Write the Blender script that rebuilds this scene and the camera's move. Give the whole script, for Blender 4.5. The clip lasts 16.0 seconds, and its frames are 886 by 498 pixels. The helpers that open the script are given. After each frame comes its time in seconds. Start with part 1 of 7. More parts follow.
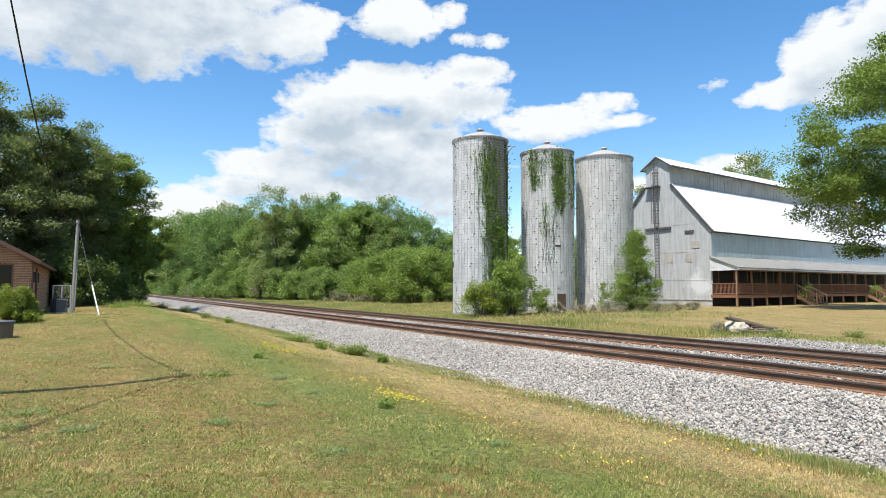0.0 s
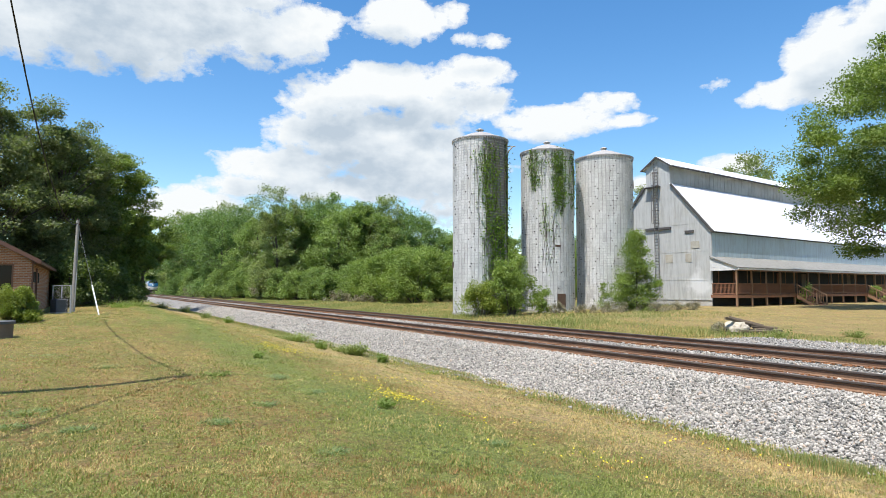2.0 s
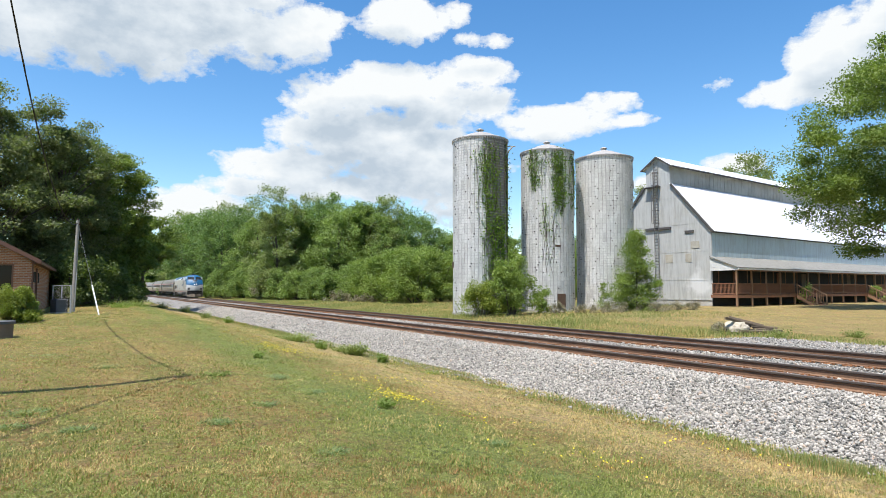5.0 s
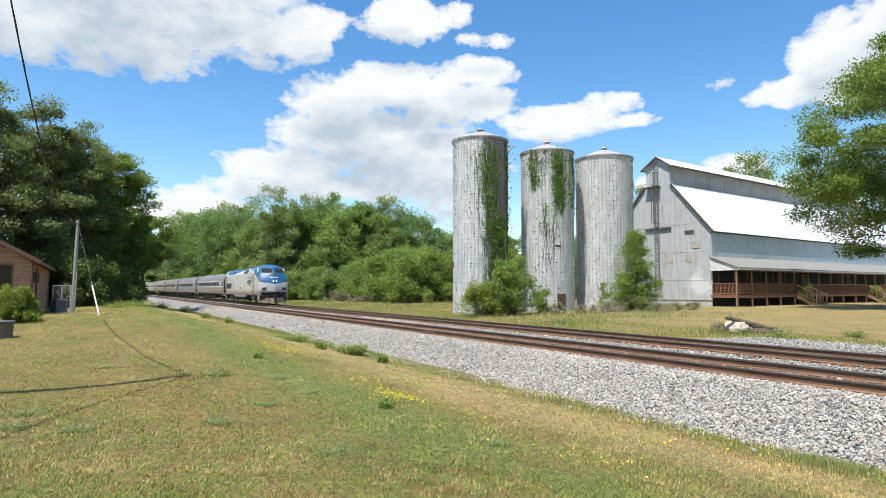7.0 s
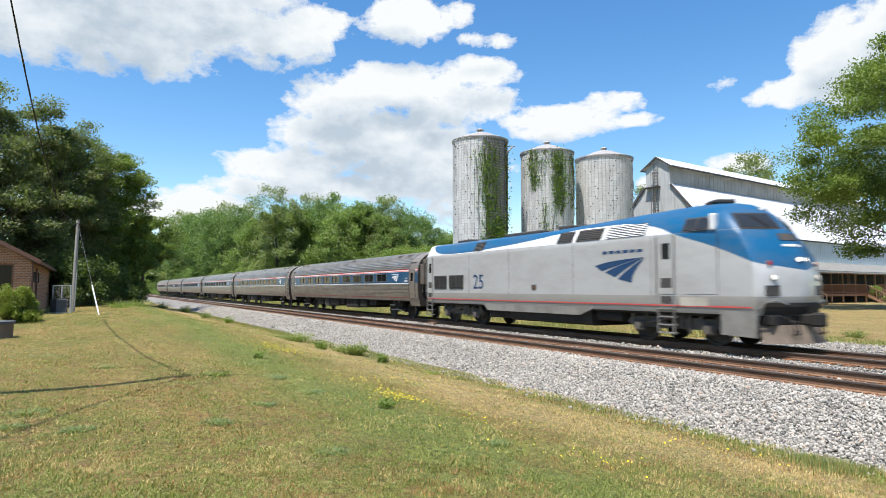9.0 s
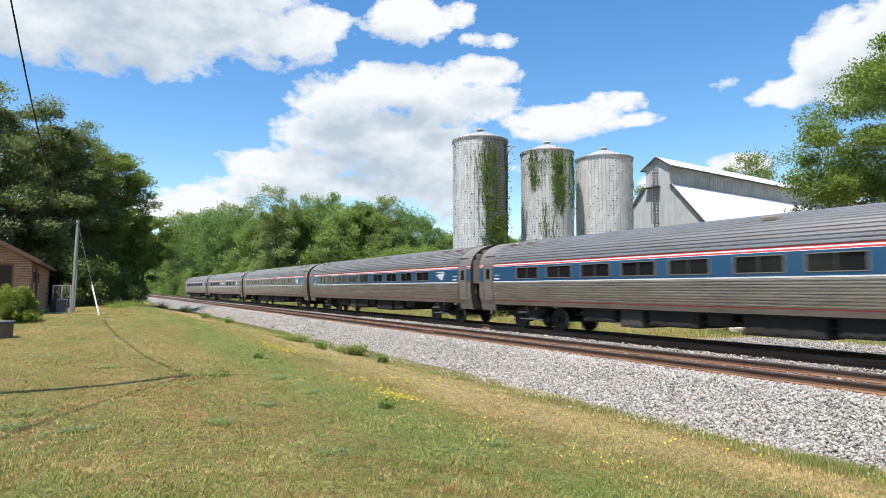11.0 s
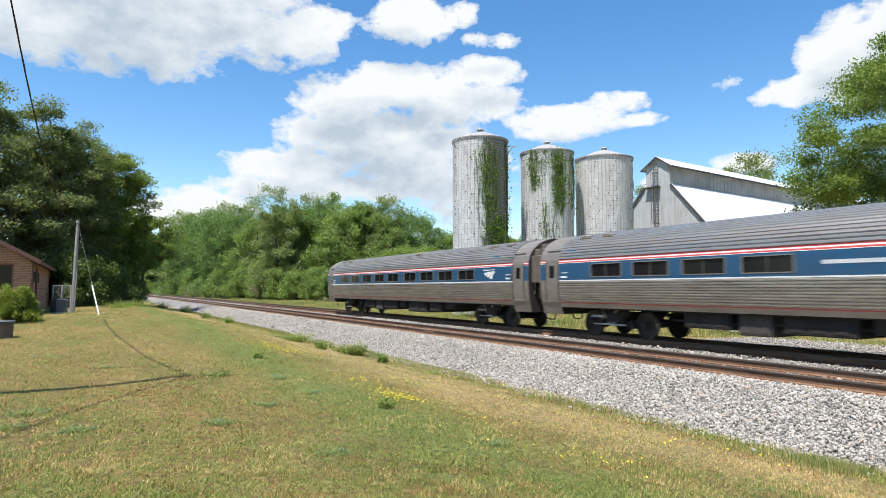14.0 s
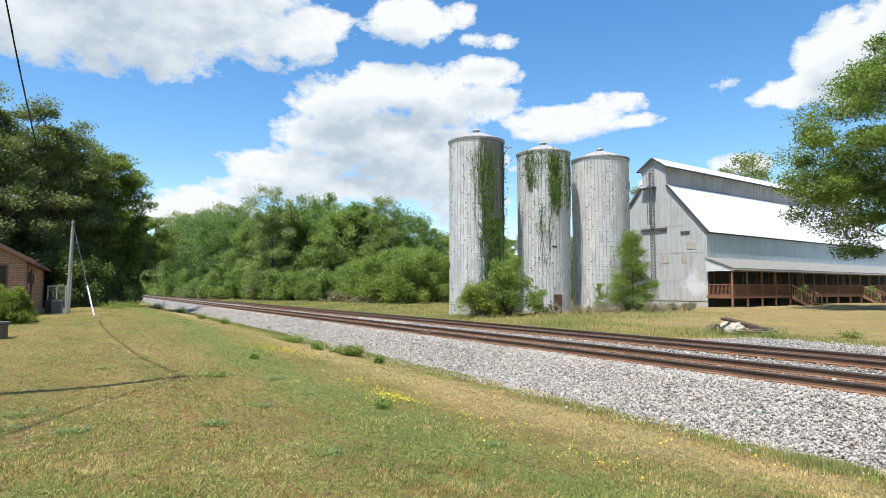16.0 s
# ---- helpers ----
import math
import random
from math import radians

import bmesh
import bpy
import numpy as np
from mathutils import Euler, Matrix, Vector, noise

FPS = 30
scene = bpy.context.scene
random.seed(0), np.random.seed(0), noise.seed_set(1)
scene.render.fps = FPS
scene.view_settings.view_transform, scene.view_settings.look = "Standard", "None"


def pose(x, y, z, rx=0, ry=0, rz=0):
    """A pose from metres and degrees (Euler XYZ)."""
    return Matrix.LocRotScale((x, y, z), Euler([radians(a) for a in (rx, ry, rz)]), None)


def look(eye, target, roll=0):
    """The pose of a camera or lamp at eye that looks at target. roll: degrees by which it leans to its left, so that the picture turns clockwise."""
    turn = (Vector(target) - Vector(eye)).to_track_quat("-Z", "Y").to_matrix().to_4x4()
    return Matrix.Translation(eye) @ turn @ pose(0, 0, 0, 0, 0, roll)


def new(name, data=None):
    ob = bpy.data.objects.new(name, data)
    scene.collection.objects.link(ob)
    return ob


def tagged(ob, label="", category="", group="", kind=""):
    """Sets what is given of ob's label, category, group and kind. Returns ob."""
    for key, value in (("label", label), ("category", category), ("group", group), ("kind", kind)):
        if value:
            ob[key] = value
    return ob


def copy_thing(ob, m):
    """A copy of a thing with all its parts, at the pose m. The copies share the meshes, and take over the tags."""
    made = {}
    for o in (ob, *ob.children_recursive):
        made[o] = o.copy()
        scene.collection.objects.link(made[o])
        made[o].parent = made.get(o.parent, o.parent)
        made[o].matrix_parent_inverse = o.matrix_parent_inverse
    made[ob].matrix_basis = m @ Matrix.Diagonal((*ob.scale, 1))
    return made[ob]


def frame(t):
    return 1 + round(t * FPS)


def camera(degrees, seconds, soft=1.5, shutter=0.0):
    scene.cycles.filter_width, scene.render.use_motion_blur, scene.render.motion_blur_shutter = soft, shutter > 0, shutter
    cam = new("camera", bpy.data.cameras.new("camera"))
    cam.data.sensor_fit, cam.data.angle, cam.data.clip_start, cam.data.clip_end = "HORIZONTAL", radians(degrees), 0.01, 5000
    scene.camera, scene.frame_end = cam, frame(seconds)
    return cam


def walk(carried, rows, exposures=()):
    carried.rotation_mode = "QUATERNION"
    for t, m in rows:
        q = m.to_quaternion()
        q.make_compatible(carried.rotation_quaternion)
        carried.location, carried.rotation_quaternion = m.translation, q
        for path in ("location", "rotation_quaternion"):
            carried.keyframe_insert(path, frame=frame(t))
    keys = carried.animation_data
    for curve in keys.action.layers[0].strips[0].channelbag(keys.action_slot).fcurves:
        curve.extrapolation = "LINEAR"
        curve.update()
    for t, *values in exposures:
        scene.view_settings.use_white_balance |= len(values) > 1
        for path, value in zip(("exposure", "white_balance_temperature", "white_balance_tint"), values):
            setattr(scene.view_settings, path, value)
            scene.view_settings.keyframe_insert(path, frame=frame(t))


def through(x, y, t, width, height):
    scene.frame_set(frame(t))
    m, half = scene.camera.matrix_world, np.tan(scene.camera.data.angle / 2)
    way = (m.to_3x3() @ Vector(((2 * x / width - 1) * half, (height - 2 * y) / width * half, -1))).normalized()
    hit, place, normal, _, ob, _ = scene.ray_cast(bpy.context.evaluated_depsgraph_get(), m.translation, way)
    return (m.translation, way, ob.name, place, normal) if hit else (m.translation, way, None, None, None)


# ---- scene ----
cam = camera(70.0, 16.0, soft=0.45, shutter=0.18)
EYE = Vector((0, 0, 1.6))
HEAD = (-0.8735, 0.4868)          # where the camera faces, seen from above
RISE = 0.0625                     # 3.58 degrees up


def cam_pose(dx=0.0, dy=0.0, roll=0.0):
    """The camera turned by dx right and dy up, in degrees."""
    a = math.atan2(HEAD[1], HEAD[0]) - radians(dx)
    return look(EYE, EYE + Vector((math.cos(a), math.sin(a), RISE + radians(dy))), roll)


walk(cam, [(0.0, cam_pose()), (12.0, cam_pose()), (15.1, cam_pose()),
           (15.4, cam_pose(0.33, 0.08)), (16.0, cam_pose(0.33, 0.06))])

# ---- light ----
SUN_H = Vector((0.38, -0.925, 0)).normalized()
SUN_E = radians(68)
SUN_V = SUN_H * math.cos(SUN_E) + Vector((0, 0, math.sin(SUN_E)))
sun = new("sun", bpy.data.lights.new("sun", "SUN"))
sun.data.energy, sun.data.angle, sun.data.color = 5.0, radians(0.53), (1.0, 0.97, 0.93)
sun.matrix_world = look((0, 0, 60), Vector((0, 0, 60)) - SUN_V)
world = bpy.data.worlds.new("sky")
scene.world = world
world.use_nodes = True
wt = world.node_tree
sky = wt.nodes.new("ShaderNodeTexSky")
sky.sky_type, sky.sun_disc = "NISHITA", False
sky.sun_elevation, sky.sun_rotation = SUN_E, math.atan2(SUN_H.x, SUN_H.y)
sky.air_density, sky.dust_density, sky.ozone_density = 1.0, 0.2, 1.0
wt.nodes["Background"].inputs["Strength"].default_value = 0.12
vivid = wt.nodes.new("ShaderNodeHueSaturation")
vivid.inputs["Saturation"].default_value = 1.32
wt.links.new(sky.outputs["Color"], vivid.inputs["Color"])
wt.links.new(vivid.outputs["Color"], wt.nodes["Background"].inputs["Color"])
scene.view_settings.exposure = 0.72


# ---- materials ----
class Nodes:
    """A thin wrapper to write node graphs in few lines."""

    def __init__(self, name):
        self.mat = bpy.data.materials.new(name)
        self.mat.use_nodes = True
        self.t = self.mat.node_tree
        self.b = self.t.nodes["Principled BSDF"]
        self.b.inputs["Specular IOR Level"].default_value = 0.3

    def put(self, socket, value):
        if isinstance(value, bpy.types.NodeSocket):
            self.t.links.new(value, socket)
        elif isinstance(value, (tuple, list)) and len(value) == 3 and socket.type == "RGBA":
            socket.default_value = (*value, 1)
        else:
            socket.default_value = value

    def node(self, kind, ins=(), out=0):
        n = self.t.nodes.new(kind)
        for k, v in dict(ins).items():
            self.put(n.inputs[k], v)
        return n.outputs[out]

    def coord(self, scale=(1, 1, 1), space="Object"):
        c = self.t.nodes.new("ShaderNodeTexCoord").outputs[space]
        return self.node("ShaderNodeMapping", {"Vector": c, "Scale": scale})

    def noise(self, scale, detail=4, rough=0.6, vec=None, out="Fac"):
        n = self.t.nodes.new("ShaderNodeTexNoise")
        n.inputs["Scale"].default_value, n.inputs["Detail"].default_value, n.inputs["Roughness"].default_value = scale, detail, rough
        self.t.links.new(vec if vec is not None else self.coord(), n.inputs["Vector"])
        return n.outputs[out]

    def math(self, op, a, b=0.0, c=0.0, clamp=False):
        n = self.t.nodes.new("ShaderNodeMath")
        n.operation, n.use_clamp = op, clamp
        for i, v in enumerate((a, b, c)):
            self.put(n.inputs[i], v)
        return n.outputs[0]

    def ramp(self, fac, *stops):
        n = self.t.nodes.new("ShaderNodeValToRGB")
        els = n.color_ramp.elements
        while len(els) < len(stops):
            els.new(0.5)
        for e, (p, c) in zip(els, stops):
            e.position = p
            e.color = (*c, 1) if isinstance(c, tuple) else (c, c, c, 1)
        self.put(n.inputs[0], fac)
        return n.outputs[0]

    def mix(self, fac, a, b, blend="MIX"):
        n = self.t.nodes.new("ShaderNodeMix")
        n.data_type, n.blend_type = "RGBA", blend
        for i, v in ((0, fac), (6, a), (7, b)):
            self.put(n.inputs[i], v)
        return n.outputs[2]

    def curve(self, x, points):
        """A smooth function of x in 0..1."""
        n = self.t.nodes.new("ShaderNodeFloatCurve")
        c = n.mapping.curves[0]
        while len(c.points) < len(points):
            c.points.new(0.5, 0.5)
        for q, (px, py) in zip(c.points, points):
            q.location = (px, py)
            q.handle_type = "AUTO_CLAMPED"
        n.mapping.update()
        self.put(n.inputs["Value"], x)
        return n.outputs[0]

    def bump(self, height, strength=0.5, dist=0.02):
        self.put(self.b.inputs["Normal"], self.node("ShaderNodeBump", {"Height": height, "Strength": strength, "Distance": dist}))

    def done(self, color=None, rough=None, metal=None):
        for k, v in (("Base Color", color), ("Roughness", rough), ("Metallic", metal)):
            if v is not None:
                self.put(self.b.inputs[k], v)
        return self.mat


def worn(name, col, rough=0.7, metal=0.0, dirt=(0.08, 0.06, 0.045), amount=0.35, grain=6.0, bump=0.2, spec=0.3, stretch=(1, 1, 1)):
    """Paint, wood, metal or concrete with stains and grain."""
    n = Nodes(name)
    n.b.inputs["Specular IOR Level"].default_value = spec
    v = n.coord(stretch)
    big = n.ramp(n.noise(grain * 0.25, 5, 0.65, v), (0.4, 0.0), (0.75, 1.0))
    fine = n.noise(grain * 6, 3, 0.7, v)
    c = n.mix(n.math("MULTIPLY", big, amount), col, dirt)
    c = n.mix(0.35, c, n.ramp(fine, (0.3, 0.35), (0.7, 1.0)), "MULTIPLY")
    if bump:
        n.bump(fine, bump, 0.01)
    return n.done(c, n.math("MULTIPLY_ADD", fine, 0.2, rough - 0.1), metal)


def leafy(name, dark, light, through=0.35, rough=0.55):
    """Leaves and grass: each piece its own tint, and some light comes through."""
    n = Nodes(name)
    r = n.t.nodes.new("ShaderNodeNewGeometry").outputs["Random Per Island"]
    c = n.ramp(r, (0.0, dark), (0.6, tuple((a + b) / 2 for a, b in zip(dark, light))), (1.0, light))
    c = n.mix(n.ramp(n.noise(0.7, 2), (0.3, 0.0), (0.7, 0.6)), c, light)
    n.done(c, rough)
    tr = n.node("ShaderNodeBsdfTranslucent", {"Color": n.mix(0.5, c, (0.25, 0.4, 0.03), "MIX")})
    mixed = n.node("ShaderNodeMixShader", {0: through, 1: n.b.outputs[0], 2: tr})
    n.t.links.new(mixed, n.t.nodes["Material Output"].inputs["Surface"])
    return n.mat


def grass_ground():
    n = Nodes("mown grass ground")
    v = n.coord((0.35, 1, 1))
    patch = n.noise(0.55, 5, 0.6, v)
    dry = n.noise(0.9, 6, 0.7, n.coord((0.4, 1, 1)))
    fine = n.noise(14, 5, 0.75)
    tiny = n.noise(70, 3, 0.8)
    c = n.ramp(patch, (0.32, (0.11, 0.14, 0.024)), (0.5, (0.22, 0.19, 0.05)), (0.68, (0.32, 0.23, 0.07)))
    c = n.mix(n.ramp(dry, (0.5, 0.0), (0.66, 0.4)), c, (0.36, 0.26, 0.11))
    c = n.mix(n.ramp(n.noise(2.6, 6, 0.75), (0.44, 0.0), (0.62, 0.75)), c, (0.22, 0.115, 0.05))
    c = n.mix(n.ramp(n.noise(4.5, 5, 0.7), (0.55, 0.0), (0.7, 0.6)), c, (0.075, 0.12, 0.03))
    # a straw dry strip along the ballast and a greener one beside it
    sep = n.t.nodes.new("ShaderNodeSeparateXYZ")
    n.t.links.new(n.coord(), sep.inputs[0])
    way = n.math("ADD", sep.outputs[1], n.math("MULTIPLY", n.math("SUBTRACT", n.noise(0.8, 6, 0.7), 0.5), 2.2))
    off = n.math("ABSOLUTE", n.math("SUBTRACT", way, 6.9))
    c = n.mix(n.ramp(n.math("DIVIDE", off, 2.0), (0.2, 0.65), (0.8, 0.0)), c, (0.42, 0.305, 0.145))
    off = n.math("ABSOLUTE", n.math("SUBTRACT", way, 3.7))
    c = n.mix(n.ramp(n.math("DIVIDE", off, 1.5), (0.2, 0.7), (0.8, 0.0)), c, (0.13, 0.18, 0.037))
    mown = n.math("MULTIPLY", n.ramp(n.math("DIVIDE", n.math("SUBTRACT", way, 25.0), 4.0), (0.0, 0.0), (1.0, 0.32)), n.math("GREATER_THAN", sep.outputs[0], -40.0))
    c = n.mix(mown, c, (0.36, 0.25, 0.13))
    # fine dark mottling: paints the shade between blades into the ground colour
    c = n.mix(0.75, c, n.ramp(fine, (0.34, 0.12), (0.64, 1.6)), "MULTIPLY")
    c = n.mix(0.5, c, n.ramp(tiny, (0.32, 0.3), (0.65, 1.4)), "MULTIPLY")
    n.bump(n.math("ADD", fine, n.math("MULTIPLY", tiny, 0.5)), 0.9, 0.06)
    return n.done(c, 0.95)


def ballast_mat(name, scale, per_island):
    n = Nodes(name)
    if per_island:
        r = n.t.nodes.new("ShaderNodeNewGeometry").outputs["Random Per Island"]
        c = n.ramp(r, (0.0, (0.12, 0.111, 0.097)), (0.2, (0.26, 0.24, 0.208)), (0.55, (0.375, 0.345, 0.3)), (0.93, (0.52, 0.478, 0.415)), (1.0, (0.42, 0.31, 0.22)))
        c = n.mix(0.5, c, n.ramp(n.noise(40, 3, 0.7), (0.3, 0.5), (0.7, 1.1)), "MULTIPLY")
        n.bump(n.noise(60, 3), 0.4, 0.01)
    else:
        vo = n.node("ShaderNodeTexVoronoi", {"Vector": n.coord(), "Scale": scale}, "Color")
        d = n.node("ShaderNodeTexVoronoi", {"Vector": n.coord(), "Scale": scale}, "Distance")
        g = n.node("ShaderNodeSeparateColor", {"Color": vo}, 0)
        c = n.ramp(g, (0.0, (0.15, 0.14, 0.125)), (0.4, (0.3, 0.28, 0.25)), (1.0, (0.47, 0.44, 0.4)))
        # shade in the gaps between stones, put into the colour
        c = n.mix(n.ramp(d, (0.3, 0.0), (0.75, 0.85)), c, (0.09, 0.082, 0.073))
        c = n.mix(n.ramp(n.noise(0.5, 4), (0.55, 0.0), (0.75, 0.35)), c, (0.25, 0.17, 0.1))
        n.bump(n.math("SUBTRACT", 1.0, d), 1.0, 0.05)
    return n.done(c, 0.9)


def rail_rust(name, a, b, rough=0.85):
    n = Nodes(name)
    v = n.coord((0.25, 1, 3))
    c = n.ramp(n.noise(3, 6, 0.7, v), (0.3, a), (0.7, b))
    c = n.mix(0.5, c, n.ramp(n.noise(25, 4, 0.7), (0.3, 0.45), (0.7, 1.15)), "MULTIPLY")
    n.bump(n.noise(60, 3), 0.3, 0.005)
    return n.done(c, rough)


def stave_mat(name="whitewashed concrete staves", stain=False):
    n = Nodes(name)
    r = n.t.nodes.new("ShaderNodeNewGeometry").outputs["Random Per Island"]
    c = n.ramp(r, (0.0, (0.5, 0.485, 0.455)), (0.06, (0.62, 0.605, 0.57)), (0.6, (0.685, 0.67, 0.635)), (1.0, (0.75, 0.735, 0.7)))
    streak = n.ramp(n.noise(1.2, 6, 0.7, n.coord((1.6, 1.6, 0.12))), (0.46, 0.0), (0.68, 1.0))
    c = n.mix(n.math("MULTIPLY", streak, 0.4), c, (0.3, 0.28, 0.25))
    if stain:                     # the side that the ivy has blackened
        sep = n.t.nodes.new("ShaderNodeSeparateXYZ")
        n.t.links.new(n.coord(), sep.inputs[0])
        edge = n.math("ADD", sep.outputs[1], n.math("MULTIPLY", n.math("SUBTRACT", n.noise(1.5, 6, 0.7, n.coord((1.2, 1.2, 0.15))), 0.5), 2.4))
        c = n.mix(n.ramp(edge, (0.38, 0.0), (0.55, 0.85)), c, (0.13, 0.12, 0.108))
    c = n.mix(0.4, c, n.ramp(n.noise(9, 5, 0.75), (0.35, 0.5), (0.6, 1.05)), "MULTIPLY")
    n.bump(n.noise(30, 3), 0.3, 0.01)
    return n.done(c, 0.85)


def sheet_metal(name, col, pitch, axis, rough=0.45, metal=0.35, rust=0.25, seam=0.0, grey=(0.2, 0.19, 0.18), rib_depth=0.6, wash=False):
    """Ribbed metal sheet; axis: the way across the ribs, in the thing's space."""
    n = Nodes(name)
    c0 = n.t.nodes.new("ShaderNodeTexCoord").outputs["Object"]
    sep = n.t.nodes.new("ShaderNodeSeparateXYZ")
    n.t.links.new(c0, sep.inputs[0])
    s = sep.outputs["XYZ".index(axis)]
    rib = n.math("SINE", n.math("MULTIPLY", s, 2 * math.pi / pitch))
    sc = [0.25, 0.25, 0.25]
    sc["XYZ".index(axis)] = 2.2
    stain = n.noise(1.6, 6, 0.7, n.coord(tuple(sc)))
    c = n.mix(n.ramp(stain, (0.45, 0.0), (0.72, rust)), col, grey)
    c = n.mix(n.ramp(n.noise(0.5, 5, 0.6), (0.5, 0.0), (0.75, rust * 0.8)), c, tuple(q * 1.6 for q in grey))
    sheet = n.math("FRACT", n.math("DIVIDE", s, 0.68))
    c = n.mix(n.math("MULTIPLY", n.math("LESS_THAN", sheet, 0.04), 0.3 + seam), c, (0.12, 0.12, 0.12))
    tone = n.noise(3.7, 0, 0.5, n.node("ShaderNodeCombineXYZ", {"X": n.math("FLOOR", n.math("DIVIDE", s, 0.68))}))
    c = n.mix(0.16, c, n.ramp(tone, (0.0, 0.3), (1.0, 1.0)), "MULTIPLY")
    if wash:                      # limewash splashed over the lower corner of the gable
        n2 = n.math("MULTIPLY", n.math("SUBTRACT", n.noise(0.55, 5, 0.6), 0.5), 3.0)
        a = n.math("SUBTRACT", 1.0, n.math("ADD", n.math("ABSOLUTE", n.math("DIVIDE", n.math("ADD", sep.outputs[0], 1.3), 2.0)), n.math("ABSOLUTE", n.math("DIVIDE", n.math("SUBTRACT", sep.outputs[2], 1.6), 1.7))))
        c = n.mix(n.ramp(n.math("ADD", a, n2), (0.0, 0.0), (0.6, 0.75)), c, (0.68, 0.68, 0.67))
    n.bump(rib, rib_depth, 0.015)
    return n.done(c, n.math("MULTIPLY_ADD", stain, 0.3, rough - 0.1), metal)


def brick_mat():
    n = Nodes("orange red brick")
    c0 = n.t.nodes.new("ShaderNodeTexCoord").outputs["Object"]
    sep = n.t.nodes.new("ShaderNodeSeparateXYZ")
    n.t.links.new(c0, sep.inputs[0])
    uv = n.node("ShaderNodeCombineXYZ", {"X": n.math("ADD", sep.outputs[0], sep.outputs[1]), "Y": sep.outputs[2]})
    br = n.t.nodes.new("ShaderNodeTexBrick")
    for k, v in (("Color1", (0.30, 0.115, 0.05, 1)), ("Color2", (0.45, 0.20, 0.09, 1)), ("Mortar", (0.40, 0.34, 0.28, 1)), ("Scale", 1.0),
                 ("Mortar Size", 0.012), ("Brick Width", 0.22), ("Row Height", 0.083), ("Bias", -0.1)):
        br.inputs[k].default_value = v
    n.t.links.new(uv, br.inputs["Vector"])
    c = n.mix(0.5, br.outputs["Color"], n.ramp(n.noise(3, 5), (0.3, 0.6), (0.7, 1.15)), "MULTIPLY")
    n.bump(n.math("SUBTRACT", 1.0, br.outputs["Fac"]), 0.8, 0.01)
    return n.done(c, 0.9)


def loco_paint():
    """Grey sides, a white sweep and a blue roof and nose, in the locomotive's own lengths."""
    n = Nodes("locomotive paint")
    c0 = n.t.nodes.new("ShaderNodeTexCoord").outputs["Object"]
    sep = n.t.nodes.new("ShaderNodeSeparateXYZ")
    n.t.links.new(c0, sep.inputs[0])
    x, z = sep.outputs[0], sep.outputs[2]
    line = [(0.5, 4.25), (0.8, 4.1), (1.1, 3.84), (1.7, 3.58), (3.0, 3.46), (5.0, 3.47), (7.0, 3.56), (9.2, 3.68), (11.4, 3.86), (13.0, 3.96),
            (14.8, 3.95), (16.0, 3.78), (17.3, 3.36), (18.6, 2.94), (19.9, 2.42), (20.3, 2.27), (20.8, 2.05)]
    edge = n.math("MULTIPLY_ADD", n.curve(n.math("DIVIDE", x, 22.0), [(a / 22, (b - 1.5) / 3) for a, b in line]), 3.0, 1.5)
    blue = n.math("GREATER_THAN", z, edge)
    white = n.math("MULTIPLY", n.math("GREATER_THAN", z, 3.425), n.math("LESS_THAN", x, 18.9))
    band = n.math("LESS_THAN", z, 1.5)
    grime = n.noise(1.1, 6, 0.7, n.coord((0.5, 1, 1.4)))
    c = n.mix(white, (0.385, 0.38, 0.36), (0.6, 0.6, 0.58))
    nose = n.math("GREATER_THAN", x, 19.8)
    c = n.mix(n.math("MULTIPLY", nose, 0.6), c, (0.5, 0.5, 0.49))
    c = n.mix(band, c, (0.29, 0.275, 0.245))
    c = n.mix(blue, c, (0.006, 0.088, 0.195))
    c = n.mix(n.ramp(grime, (0.42, 0.0), (0.8, 0.35)), c, (0.16, 0.13, 0.1))
    seam = n.math("LESS_THAN", n.math("ABSOLUTE", n.math("SUBTRACT", z, 3.425)), 0.012)
    c = n.mix(n.math("MULTIPLY", seam, 0.5), c, (0.2, 0.2, 0.2))
    n.b.inputs["Coat Weight"].default_value = 0.25
    return n.done(c, n.math("MULTIPLY_ADD", grime, 0.25, 0.28))


def steel_side(name, col, rough=0.34, metal=0.75):
    n = Nodes(name)
    g = n.noise(1.4, 6, 0.7, n.coord((0.5, 1, 2.5)))
    c = n.mix(n.ramp(g, (0.42, 0.0), (0.75, 0.5)), col, (0.16, 0.12, 0.085))
    c = n.mix(0.25, c, n.ramp(n.noise(12, 4, 0.7, n.coord((0.3, 1, 3))), (0.3, 0.5), (0.7, 1.0)), "MULTIPLY")
    return n.done(c, n.math("MULTIPLY_ADD", g, 0.3, rough - 0.1), metal)


def glass_mat(name, tint, rough=0.03, clear=0.6):
    n = Nodes(name)
    n.b.inputs["Specular IOR Level"].default_value = 0.5
    n.b.inputs["Transmission Weight"].default_value = clear
    return n.done(tint, rough)


def glow(name, col, strength):
    n = Nodes(name)
    n.b.inputs["Emission Color"].default_value = (*col, 1)
    n.b.inputs["Emission Strength"].default_value = strength
    return n.done(col, 0.2)


